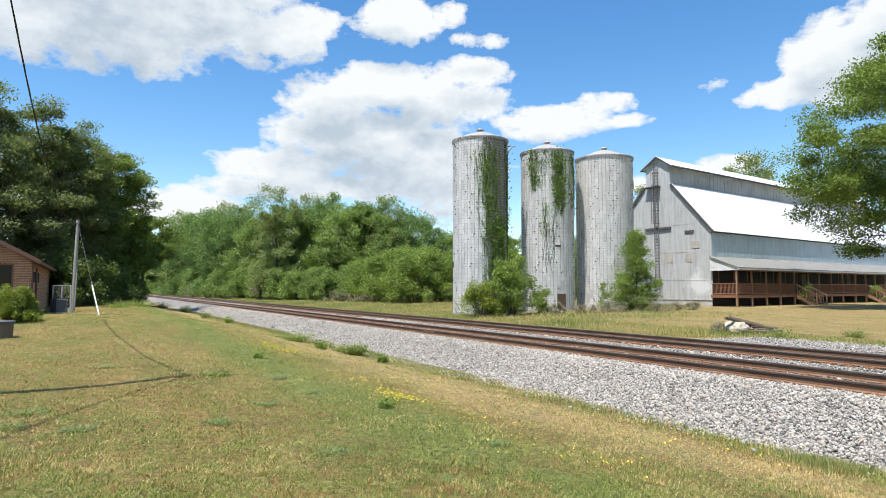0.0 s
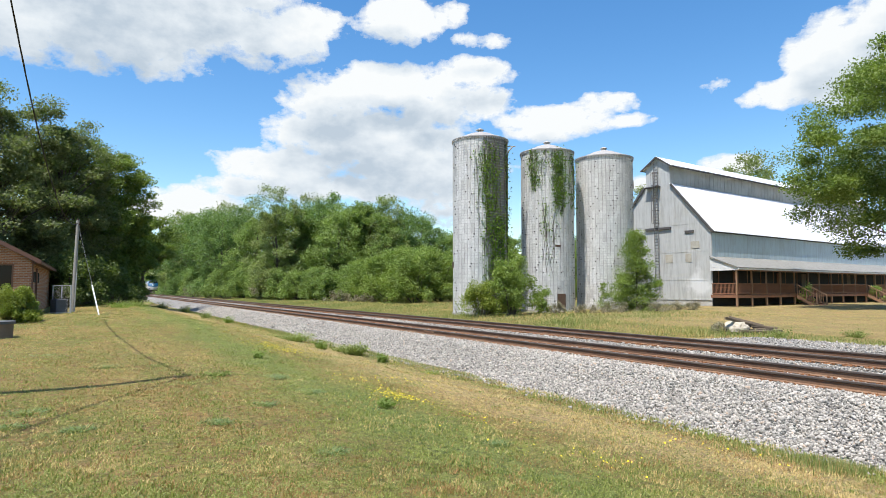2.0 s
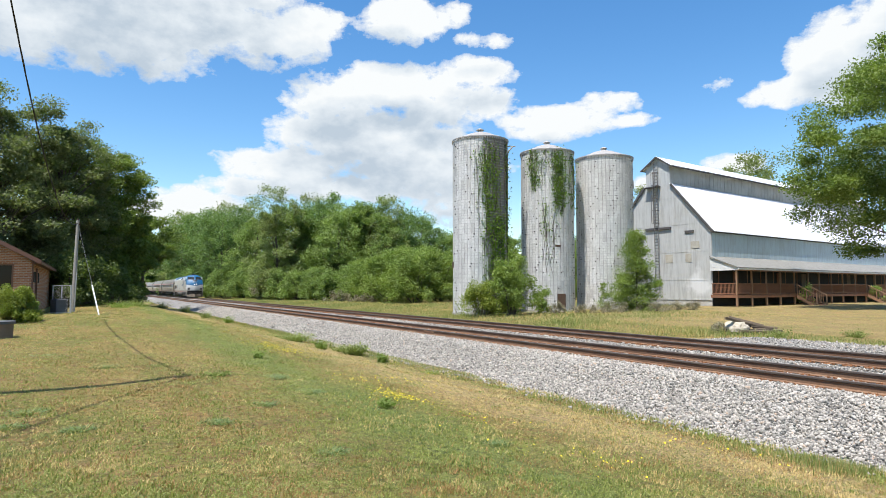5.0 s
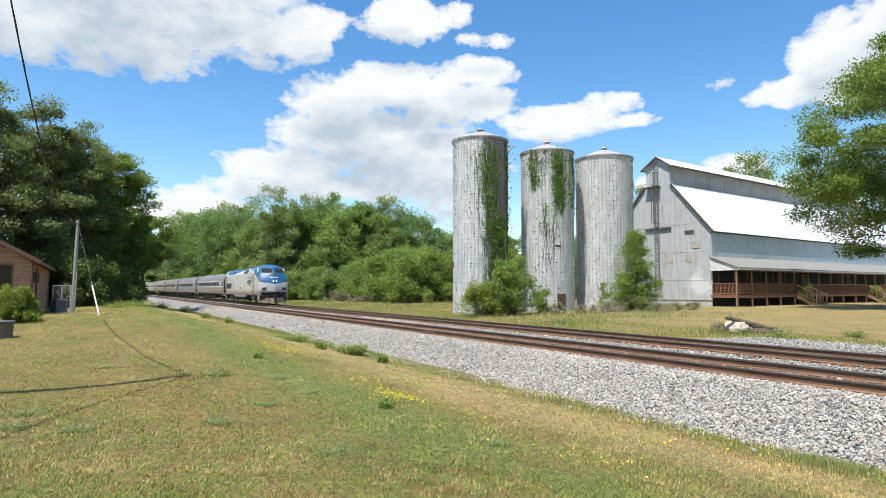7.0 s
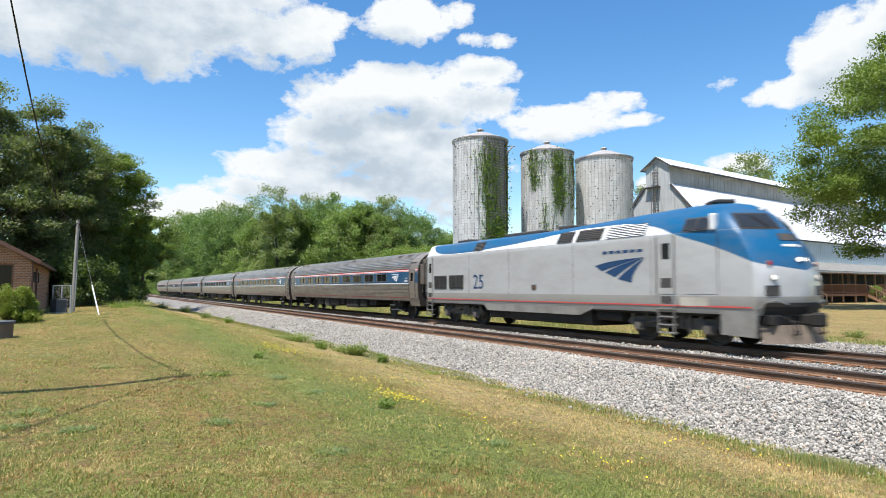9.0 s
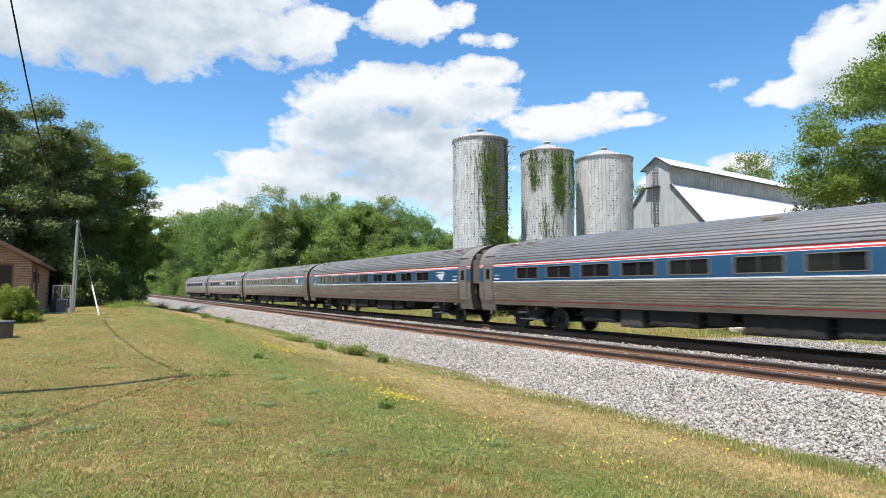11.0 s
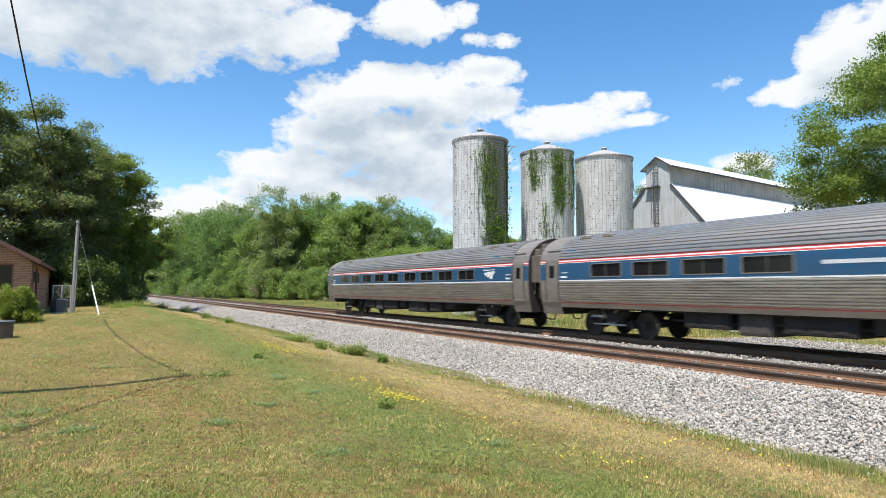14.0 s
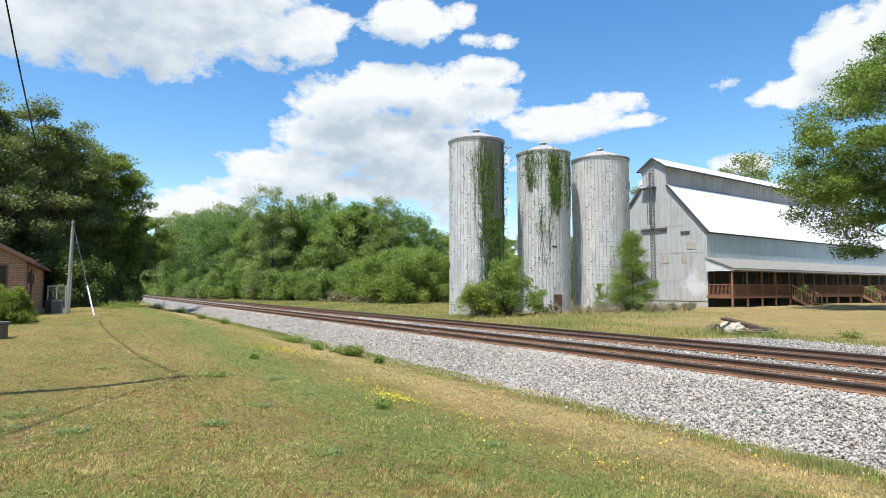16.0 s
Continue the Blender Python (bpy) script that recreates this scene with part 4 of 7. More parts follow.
    more = [(735, 78, 0, 0.95), (775, 80, 0, 0.9), (655, 92, 0, 0.95), (625, 98, 1, 1.1), (590, 99, 1, 0.9), (530, 105, 1, 1.15), (500, 108, 1, 1.0), (465, 118, 1, 1.0), (430, 124, 1, 1.25), (405, 130, 1, 1.4), (370, 146, 1, 1.2), (345, 160, 1, 1.2),
            (320, 178, 1, 1.3), (300, 195, 1, 1.2), (285, 215, 1, 1.3), (272, 235, 1, 1.3), (805, 82, 0, 0.8), (905, 84, 0, 0.9), (940, 86, 0, 0.8), (1020, 84, 0, 0.9), (715, 92, 1, 1.5), (760, 95, 1, 1.5), (640, 110, 1, 1.6), (570, 112, 1, 1.5), (480, 124, 1, 1.6),
            (860, 90, 0, 1.0), (980, 90, 0, 1.0)]
    for px, d, k, s in more:
        p = on(px, d)
        copy_thing(bush[k], Matrix.Translation(p) @ pose(0, 0, 0, 0, 0, rng.uniform(0, 360)) @ Matrix.Diagonal((s, s, s * rng.uniform(0.85, 1.15), 1)))
    # round the silos and the shed
    make_shrub("silo_bush", on(905, 46.5), 2.3, 4.3, SHRUBLEAF, 71, 11000, 0.15, "leafy green bush growing against the silos", "", 60)
    make_shrub("silo_bush", on(852, 46.0), 1.7, 2.6, HEDGELEAF, 72, 7000, 0.14, "low yellow green bush at the silo's foot", "", 40)
    make_shrub("silo_bush", on(955, 47.5), 1.0, 2.0, SHRUBLEAF, 76, 2500, 0.13, "small leafy bush beside the silo", "", 24)
    make_tree("young_tree", on(1126, 49.5), 6.2, 2.0, 0.1, SHRUBLEAF, 73, 24000, 0.13, 140, 0.06, "young bright green tree beside the shed", shape=1.3, clump_r=0.12)
    make_tree("sapling", on(1068, 49), 2.3, 0.65, 0.1, SHRUBLEAF, 74, 1300, 0.13, 20, 0.025, "thin green sapling before the silo", shape=1.3, clump_r=0.16)
    for i, (px, d, r, h) in enumerate(((1040, 47, 1.7, 0.5), (1090, 47.5, 1.8, 0.55), (1150, 48, 2.0, 0.55), (1195, 49.0, 1.9, 0.65), (1225, 49.5, 1.4, 0.5), (985, 46.5, 0.7, 0.9), (600, 90, 2.5, 1.3), (645, 86, 2.0, 1.0), (460, 112, 2.4, 3.2), (340, 150, 3.0, 2.6), (300, 180, 3.0, 3.0))):
        make_shrub("dead_brush", on(px, d), r, h, BRUSH, 80 + i, 3600 if d < 60 else 1500, 0.06 if d < 60 else 0.2, "tangled grey brown dead brush", "dead brush in the field", 18, "brush")


# ---- silos ----
def build_silo(px, depth, dia, top, seed, label, vines=(), arm=False, hatch=(), mat=None):
    rng = np.random.default_rng(seed)
    c = at(px, depth)
    z = gz(c.x, c.y)
    turn = math.degrees(math.atan2(-c.y, -c.x))           # local +x faces the camera
    s = place("silo", Matrix.Translation((c.x, c.y, z)) @ pose(0, 0, 0, 0, 0, turn), label, "silo", "row of three silos")
    R, H = dia / 2, top - z
    bm = B()
    cyl(bm, (0, 0, -0.3), (0, 0, H), R - 0.014, seg=96)
    part("core", bm, JOINT, s, "dark recessed joints between the staves", smooth=True)
    bm = B()
    cyl(bm, (0, 0, -0.4), (0, 0, 0.12), R + 0.1, seg=48)
    part("footing", bm, CONCRETE, s, "pale concrete footing")
    # staves: upright slabs with rounded faces, each column half a stave higher than the last
    cols = int(2 * math.pi * R / 0.29 / 2) * 2
    ph = 0.76
    rows = int(H / ph) + 2
    th = np.linspace(0, 2 * np.pi, cols, endpoint=False)
    T, K = np.meshgrid(np.arange(cols), np.arange(rows))
    T, K = T.ravel(), K.ravel()
    z0 = 0.12 + (K - 0.5 * (T % 2)) * ph
    zt = np.minimum(z0 + ph - 0.012, H)
    z0 = np.maximum(z0, 0.0)
    ok = zt - z0 > 0.08
    T, z0, zt = th[T[ok]], z0[ok], zt[ok]
    ha = (th[1] - th[0]) / 2 * 0.975
    out = R + rng.normal(0, 0.004, len(T))

    def ring(rad, a, zz):
        return np.stack([rad * np.cos(a), rad * np.sin(a), zz], 1)
    A = []
    for zz in (z0, zt):
        A += [ring(R - 0.06, T - ha, zz), ring(out - 0.015, T - ha * 0.97, zz), ring(out + 0.004, T - ha * 0.7, zz), ring(out + 0.004, T + ha * 0.7, zz), ring(out - 0.015, T + ha * 0.97, zz), ring(R - 0.06, T + ha, zz)]
    V = np.stack(A, 1).reshape(-1, 3)
    base = (np.arange(len(T)) * 12)[:, None, None]
    F = (np.array([(k, k + 1, k + 7, k + 6) for k in range(5)] + [(6, 7, 10, 11), (7, 8, 9, 10), (1, 0, 5, 4), (2, 1, 4, 3)])[None] + base).reshape(-1, 4)
    me = bpy.data.meshes.new("stave_cladding")
    me.vertices.add(len(V))
    me.vertices.foreach_set("co", V.astype(np.float32).ravel())
    me.loops.add(F.size)
    me.loops.foreach_set("vertex_index", F.astype(np.int32).ravel())
    me.polygons.add(len(F))
    me.polygons.foreach_set("loop_start", np.arange(0, F.size, 4, dtype=np.int32))
    me.polygons.foreach_set("use_smooth", np.zeros(len(F), dtype=bool))
    me.materials.append(mat or STAVE)
    me.update(calc_edges=True)
    st = tagged(new("stave_cladding", me), "whitewashed concrete staves with rounded faces", kind="stuff")
    st.parent = s
    # steel hoops round the staves, each drawn tight by lugs
    bm = B()
    tube(bm, [((R + 0.018) * math.cos(a), (R + 0.018) * math.sin(a), 0.0) for a in [2 * math.pi * i / 44 for i in range(45)]], [0.012] * 45, 4)
    hoops = int((H - 0.2) / 0.205)
    h0 = part("hoop", bm, HOOP, s)
    h0.location.z = 0.2
    bm = B()
    for k in range(hoops):
        z = 0.2 + k * 0.205
        if k:
            again("hoop", h0, s, Matrix.Translation((0, 0, z)))
        for a in (-1.15, -0.42, 0.25, 1.2):
            a += 0.13 * math.sin(k * 1.3 + a * 9) + 0.06 * (k % 3)
            if rng.random() < 0.45:
                box(bm, -0.03, 0.04, -0.038, 0.038, z - 0.05, z + 0.045, Matrix.Rotation(a, 4, "Z") @ Matrix.Translation((R + 0.01, 0, 0)))
    part("hoop_lug", bm, LUG, s, "dark rusty lugs that tighten the hoops", kind="stuff")
    # domed roof of pressed sheets, with a rim and a ventilator cap
    bm = B()
    n = 28
    apex = 0.09 * dia + 0.38
    prof = [(R + 0.1, -0.05), (R + 0.1, 0.03), (R * 0.72, apex * 0.36), (R * 0.4, apex * 0.75), (R * 0.14, apex)]
    rings = []
    for rr, zz in prof:
        rings.append([bm.verts.new((rr * math.cos(2 * math.pi * i / (2 * n)), rr * math.sin(2 * math.pi * i / (2 * n)), H + zz + (0.025 if i % 2 else 0) * (rr > R * 0.2))) for i in range(2 * n)])
    for a, b in zip(rings, rings[1:]):
        for i in range(2 * n):
            bm.faces.new((a[i], a[(i + 1) % (2 * n)], b[(i + 1) % (2 * n)], b[i]))
    bm.faces.new(rings[-1])
    part("roof", bm, SILOROOF, s, "low conical sheet metal roof")
    bm = B()
    cyl(bm, (0, 0, H + apex - 0.05), (0, 0, H + apex + 0.16), 0.2, seg=16)
    cyl(bm, (0, 0, H + apex + 0.16), (0, 0, H + apex + 0.2), 0.3, seg=16)
    cyl(bm, (0, 0, H + apex + 0.2), (0, 0, H + apex + 0.33), 0.3, 0.08, seg=16)
    part("ventilator", bm, SILOROOF, s)
    bm = B()
    for i in range(72):
        a = 2 * math.pi * i / 72
        box(bm, -0.03, 0.03, -0.05, 0.05, -0.14, 0.0, Matrix.Translation(((R + 0.05) * math.cos(a), (R + 0.05) * math.sin(a), H)) @ Matrix.Rotation(a, 4, "Z"))
    part("rim_bracket", bm, HOOP, s, kind="stuff")
    for a, zz, w, h in hatch:
        bm = B()
        box(bm, -0.06, 0.05, -w / 2, w / 2, zz, zz + h, Matrix.Rotation(a, 4, "Z") @ Matrix.Translation((R, 0, 0)), 0.015)
        part("hatch", bm, RUSTY, s)
    if arm:
        bm = B()
        cyl(bm, (R * 0.45, R * 0.86, H - 1.35), (R * 0.3, R * 1.18, H - 0.55), 0.045)
        cyl(bm, (R * 0.3, R * 0.9, H - 0.5), (R * 0.3, R * 1.28, H - 0.55), 0.04)
        part("hoist_arm", bm, PATCH, s, "pale wooden hoist arm")
    # ivy: strands hanging or climbing on the wall, with leaves along them
    P = []
    bm = B()
    for a0, a1, zl, zh, n, lf in vines:
        for i in range(int(n * 0.75)):
            a = rng.uniform(a0, a1)
            ztop = zh * H - abs(rng.normal(0, 0.1)) * (zh - zl) * H
            zlow = zl * H + abs(rng.normal(0, 0.25)) * (zh - zl) * H
            if zlow >= ztop - 0.3:
                continue
            zs = np.linspace(zlow, ztop, 6)
            aa = a + np.cumsum(rng.normal(0, 0.045, 6))
            pts = np.stack([(R + 0.03) * np.cos(aa), (R + 0.03) * np.sin(aa), zs], 1)
            tube(bm, pts, [0.018] * 6, 4)
            m = int(lf * 1.05 * (ztop - zlow))
            u = rng.random(m)
            q = np.stack([np.interp(u, np.linspace(0, 1, 6), pts[:, j]) for j in range(3)], 1)
            q += rng.normal(0, 0.2, (m, 3)) * np.array([0.5, 1, 1])
            rad = np.linalg.norm(q[:, :2], axis=1)
            q[:, :2] *= (np.maximum(rad, R + 0.05) / rad)[:, None]
            P.append(q)
    if P:
        part("vine_stem", bm, BARK, s)
        P = np.concatenate(P)
        iv = quads("ivy", leaf_quads(P, np.full(len(P), 0.14), rng, 0.0, 0.8), VINELEAF, s, "green ivy climbing the staves", "stuff")
    return s


def build_silos():
    # angles: 0 faces the camera, positive turns to the camera's right
    build_silo(850.5, 50.0, 4.34, 13.3, 1, "tall whitewashed concrete stave silo half covered with ivy and dark stains",
               [(0.02, 0.6, 0.4, 0.99, 17, 12), (0.1, 0.45, 0.5, 0.9, 8, 16), (0.2, 1.0, 0.12, 0.55, 30, 17), (0.6, 1.4, 0.2, 1.0, 14, 6)], True, [(-1.42, 3.6, 0.5, 0.5)], STAVE_STAINED)
    build_silo(970, 52.0, 4.3, 12.75, 2, "whitewashed concrete stave silo with ivy hanging from its top",
               [(-0.85, -0.2, 0.74, 1.0, 13, 17), (-0.2, 0.3, 0.86, 1.0, 7, 12), (0.35, 0.75, 0.58, 1.0, 20, 19), (-0.22, 0.1, 0.46, 0.7, 5, 17), (-0.1, 0.5, 0.2, 0.55, 7, 4), (0.9, 1.5, 0.6, 1.0, 9, 14)], False, [(0.38, 5.1, 0.45, 0.15), (0.5, 0.3, 0.7, 1.1)])
    build_silo(1071.5, 53.5, 4.72, 12.55, 3, "clean pale concrete stave silo with a domed metal roof", [], False, [(1.45, 10.0, 0.3, 0.7)])


# ---- the shed with its porch ----
BX, BY = Vector((0.992, 0.129, 0)), Vector((-0.129, 0.992, 0))
BC = Vector((-36.99, 47.64, 0.15))
BM = Matrix(((BX.x, BY.x, 0, BC.x), (BX.y, BY.y, 0, BC.y), (0, 0, 1, BC.z), (0, 0, 0, 1)))
BL = 46.0                         # length of the shed


def slab(bm, p, q, y0, y1, th):
    """A sloping sheet: from p to q in the gable's plane (x, z), from y0 to y1, th thick."""
    d = (Vector((q[0] - p[0], q[1] - p[1]))).normalized()
    n = Vector((-d.y, d.x)) * th
    if n.y < 0:
        n = -n
    prism(bm, [p, q, (q[0] + n.x, q[1] + n.y), (p[0] + n.x, p[1] + n.y)], "y", y0, y1)


def build_shed():
    s = place("tobacco_shed", BM, "long grey galvanised metal barn with a raised ridge roof", "barn")
    bm = B()
    half = [(0, 0.42), (0, 6.62), (-4.0, 11.25), (-4.0, 13.1), (-5.3, 13.95)]
    prof = half + [(-10.6 - x, z) for x, z in half[-2::-1]]
    prism(bm, prof, "y", 0.0, 0.12)
    part("gable_wall", bm, SHED_WALL, s, "weathered grey sheet metal gable wall with stains")
    bm = B()
    prism(bm, prof, "y", BL - 0.12, BL)
    part("gable_wall", bm, SHED_WALL, s)
    bm = B()
    box(bm, -0.12, 0.0, 0.12, BL - 0.12, 0.42, 6.6)
    part("side_wall", bm, SHED_SIDE, s, "pale bluish sheet metal side wall")
    bm = B()
    box(bm, -10.6, -10.48, 0.12, BL - 0.12, 0.42, 6.6)
    part("side_wall", bm, SHED_WALL, s)
    for x0, x1 in ((-4.12, -4.0), (-6.6, -6.48)):
        bm = B()
        box(bm, x0, x1, 0.12, BL - 0.12, 11.2, 13.08)
        for k in range(1, 68):
            box(bm, (x1 if x1 == -4.0 else x0 - 0.02), (x1 + 0.02 if x1 == -4.0 else x0), k * 0.68 - 0.02, k * 0.68 + 0.02, 11.3, 13.05)
        part("ridge_wall", bm, SHED_WALL, s, "grey ribbed wall of the raised ridge")
    for sgn in (1, -1):
        f = (lambda x: x) if sgn == 1 else (lambda x: -10.6 - x)
        bm = B()
        slab(bm, (f(0.14), 6.46), (f(-3.97), 11.22), -0.12, BL + 0.12, 0.07)
        part("roof", bm, SHED_ROOF, s, "sun-bleached pale metal roof slope")
        bm = B()
        for k in range(1, 34):
            slab(bm, (f(0.14), 6.535), (f(-3.95), 11.27), k * 1.36 - 0.02, k * 1.36 + 0.02, 0.025)
        slab(bm, (f(-1.75), 8.74), (f(-1.82), 8.82), -0.1, BL + 0.1, 0.012)
        part("roof_seam", bm, SHED_ROOF, s)
        bm = B()
        slab(bm, (f(-3.65), 12.86), (f(-5.3), 13.94), -0.25, BL + 0.25, 0.06)
        part("ridge_roof", bm, SHED_ROOF, s, "pale metal roof of the raised ridge")
        bm = B()
        slab(bm, (f(0.16), 6.36), (f(-3.95), 11.12), -0.16, -0.06, 0.2)
        part("rake_trim", bm, SHED_TRIM, s, "dark rake board")
        bm = B()
        slab(bm, (f(-3.62), 12.72), (f(-5.3), 13.84), -0.28, -0.2, 0.14)
        part("rake_trim", bm, SHED_TRIM, s)
        bm = B()
        box(bm, *sorted((f(-3.64), f(-3.6))), -0.25, BL + 0.25, 12.78, 12.93)
        part("fascia", bm, SHED_TRIM, s)
        bm = B()
        box(bm, *sorted((f(0.13), f(0.17))), -0.12, BL + 0.12, 6.38, 6.5)
        part("fascia", bm, SHED_TRIM, s)
    bm = B()
    box(bm, -10.5, -0.06, 0.05, BL - 0.05, -0.6, 0.42)
    part("foundation", bm, CONCRETE, s, "low pale concrete foundation")
    # the ladder up the gable
    bm = B()
    for x in (-5.62, -5.2):
        cyl(bm, (x, -0.2, 1.2), (x, -0.2, 13.5), 0.03, seg=6)
    ld = part("ladder", bm, LADDERGREY, s, "grey steel ladder fixed to the gable")
    rung = B()
    cyl(rung, (-5.62, -0.2, 0), (-5.2, -0.2, 0), 0.022, seg=6)
    r0 = part("rung", rung, LADDERGREY, ld)
    r0.location.z = 1.3
    for k in range(1, 41):
        again("rung", r0, ld, Matrix.Translation((0, 0, 1.3 + k * 0.3)))
    bm = B()
    for k in range(5):
        z = 7.6 + k * 1.2
        box(bm, -5.64, -5.6, -0.6, -0.0, z, z + 0.04)
        box(bm, -5.22, -5.18, -0.6, -0.0, z, z + 0.04)
        box(bm, -5.64, -5.18, -0.62, -0.58, z, z + 0.04)
    for x in (-5.62, -5.41, -5.2):
        box(bm, x - 0.02, x + 0.02, -0.62, -0.58, 7.6, 12.5)
    part("ladder_cage", bm, LADDERGREY, ld, "thin grey ladder cage")
    bm = B()
    box(bm, -6.75, -3.95, -0.14, 0.0, 6.95, 7.2, bevel=0.02)
    part("beam", bm, SHED_TRIM, s, "dark beam across the gable")
    bm = B()
    box(bm, -6.5, -5.0, -0.5, 0.0, 11.05, 11.14)
    part("ladder_platform", bm, SHED_TRIM, s)
    for x0, x1, z0, z1 in ((-4.62, -3.85, 3.85, 4.6), (-2.55, -1.95, 3.85, 4.62), (-2.0, -1.15, 5.05, 5.7)):
        bm = B()
        box(bm, x0, x1, -0.03, 0.0, z0, z1, bevel=0.008)
        part("patch_panel", bm, PATCH, s, "yellowish patched wall panel")
    bm = B()
    box(bm, -2.55, -1.65, -0.07, 0.0, 6.48, 6.72, bevel=0.01)
    part("vent", bm, SHED_TRIM, s, "small dark wall vent")
    bm = B()
    for z in (2.2, 4.75, 7.3, 9.85):
        box(bm, -10.5 + max(0, (z - 6.62) * 0.86), -0.04 - max(0, (z - 6.62) * 0.86), -0.012, 0.0, z, z + 0.05)
    part("lap_seam", bm, SHED_WALL, s)
    bm = B()
    box(bm, -0.05, 0.03, -0.03, 0.05, 0.42, 6.5)
    part("corner_trim", bm, SHED_WALL, s, "pale metal corner trim")

    # porch
    p = place("porch", BM, "long brown wooden porch with rails, posts and a shingle roof", "porch")
    PL, PO = 42.0, 2.3
    bm = B()
    for k in range(16):
        box(bm, 0.02 + k * 0.148, 0.02 + k * 0.148 + 0.14, -0.25, PL, 0.87, 0.93)
    part("deck", bm, PORCH_WOOD, p, "brown deck boards")
    bm = B()
    box(bm, PO + 0.04, PO + 0.09, -0.27, PL, 0.66, 0.9)
    box(bm, 0.0, PO + 0.04, -0.3, -0.25, 0.66, 0.9)
    part("rim_joist", bm, PORCH_WOOD, p)
    bm = B()
    slab(bm, (2.62, 3.18), (0.0, 4.2), -0.45, PL, 0.07)
    part("porch_roof", bm, PORCH_ROOF, p, "grey brown shingle porch roof")
    bm = B()
    box(bm, 2.58, 2.63, -0.45, PL, 3.06, 3.2)
    part("fascia", bm, WHITEWOOD, p, "pale fascia board")
    bm = B()
    box(bm, PO - 0.06, PO + 0.06, -0.25, PL, 2.96, 3.12)
    part("porch_beam", bm, PORCH_POST, p)
    for k in range(8):
        bm = B()
        z = 3.0 + k * 0.14
        xe = min(2.5, max(0.25, (4.12 - z) / 0.39))
        box(bm, 0.0, xe, -0.34 - 0.012, -0.3, z, z + 0.13, Matrix.Translation((0, 0, 0)) @ Matrix.Rotation(0.0, 4, "X"))
        part("clapboard", bm, WHITEWOOD, p)
    posts = [-0.2, 2.25, 4.8, 7.3, 10.05, 12.85, 15.2, 18.0, 20.7, 23.8, 26.6, 29.2, 32, 34.6, 37.2, 40, 41.9]
    post = B()
    box(post, -0.065, 0.065, -0.065, 0.065, 0.93, 2.98, bevel=0.01)
    stub = B()
    box(stub, -0.08, 0.08, -0.08, 0.08, -0.6, 0.7, bevel=0.01)
    p0 = part("post", post, PORCH_POST, p, "weathered wooden porch post")
    q0 = part("pier", stub, PORCH_POST, p, "short post under the deck")
    for i, v in enumerate(posts):
        m = Matrix.Translation((PO, v, 0))
        if i == 0:
            p0.matrix_local, q0.matrix_local = m, m
        else:
            again("post", p0, p, m), again("pier", q0, p, m)
    bal = B()
    box(bal, -0.02, 0.02, -0.02, 0.02, 1.0, 1.86)
    b0 = None
    gaps = ((10.2, 12.7), (26.7, 29.1))
    count = 0
    v = 0.0
    rest = B()
    while v < PL:
        if not any(a < v < b for a, b in gaps):
            if v < 27 and count < 190:
                if b0 is None:
                    b0 = part("baluster", bal, PORCH_WOOD, p)
                    b0.matrix_local = Matrix.Translation((PO, v, 0))
                else:
                    again("baluster", b0, p, Matrix.Translation((PO, v, 0)))
                count += 1
            else:
                box(rest, PO - 0.02, PO + 0.02, v - 0.02, v + 0.02, 1.0, 1.86)
        v += 0.115
    part("balusters", rest, PORCH_WOOD, p, kind="stuff")
    for k in range(18):
        again("baluster", b0, p, Matrix.Translation((0.12 + k * 0.12, -0.2, 0)))
    for a, b in zip([-0.2] + [g[1] for g in gaps], [g[0] for g in gaps] + [PL]):
        for z, h in ((0.98, 0.07), (1.83, 0.08)):
            bm = B()
            box(bm, PO - 0.05, PO + 0.05, a, b, z, z + h)
            part("handrail", bm, PORCH_WOOD, p)
    for z in (0.98, 1.83):
        bm = B()
        box(bm, 0.05, PO, -0.25, -0.15, z, z + 0.07)
        part("handrail", bm, PORCH_WOOD, p)
    # near-black sheet that stands in for the shade under the deck
    bm = B()
    box(bm, 0.012, 0.04, -0.1, PL, -0.4, 0.86)
    part("under_deck_shade", bm, PORCH_DARK, p, "dark sheet in place of the shade below the deck")
    # screened front of the rooms behind, with their doors and frames
    bm = B()
    box(bm, 0.012, 0.05, 0.0, PL, 0.93, 3.3)
    part("screen_wall", bm, PORCH_DARK, p, "dark screened inner wall")
    for i in range(17):
        bm = B()
        v = 0.9 + i * 2.45
        box(bm, 0.05, 0.09, v - 0.05, v + 0.05, 0.93, 3.2)
        box(bm, 0.05, 0.085, v, v + 2.4, 1.5, 1.56)
        part("screen_frame", bm, PORCH_POST if i % 3 else PORCH_WOOD, p)
    for v in (3.2, 11.3, 16.5, 27.5):
        bm = B()
        box(bm, 0.09, 0.12, v, v + 0.95, 0.95, 2.95, bevel=0.01)
        part("door", bm, PORCH_WOOD if v < 12 else OLDWOOD, p, "brown panelled porch door")
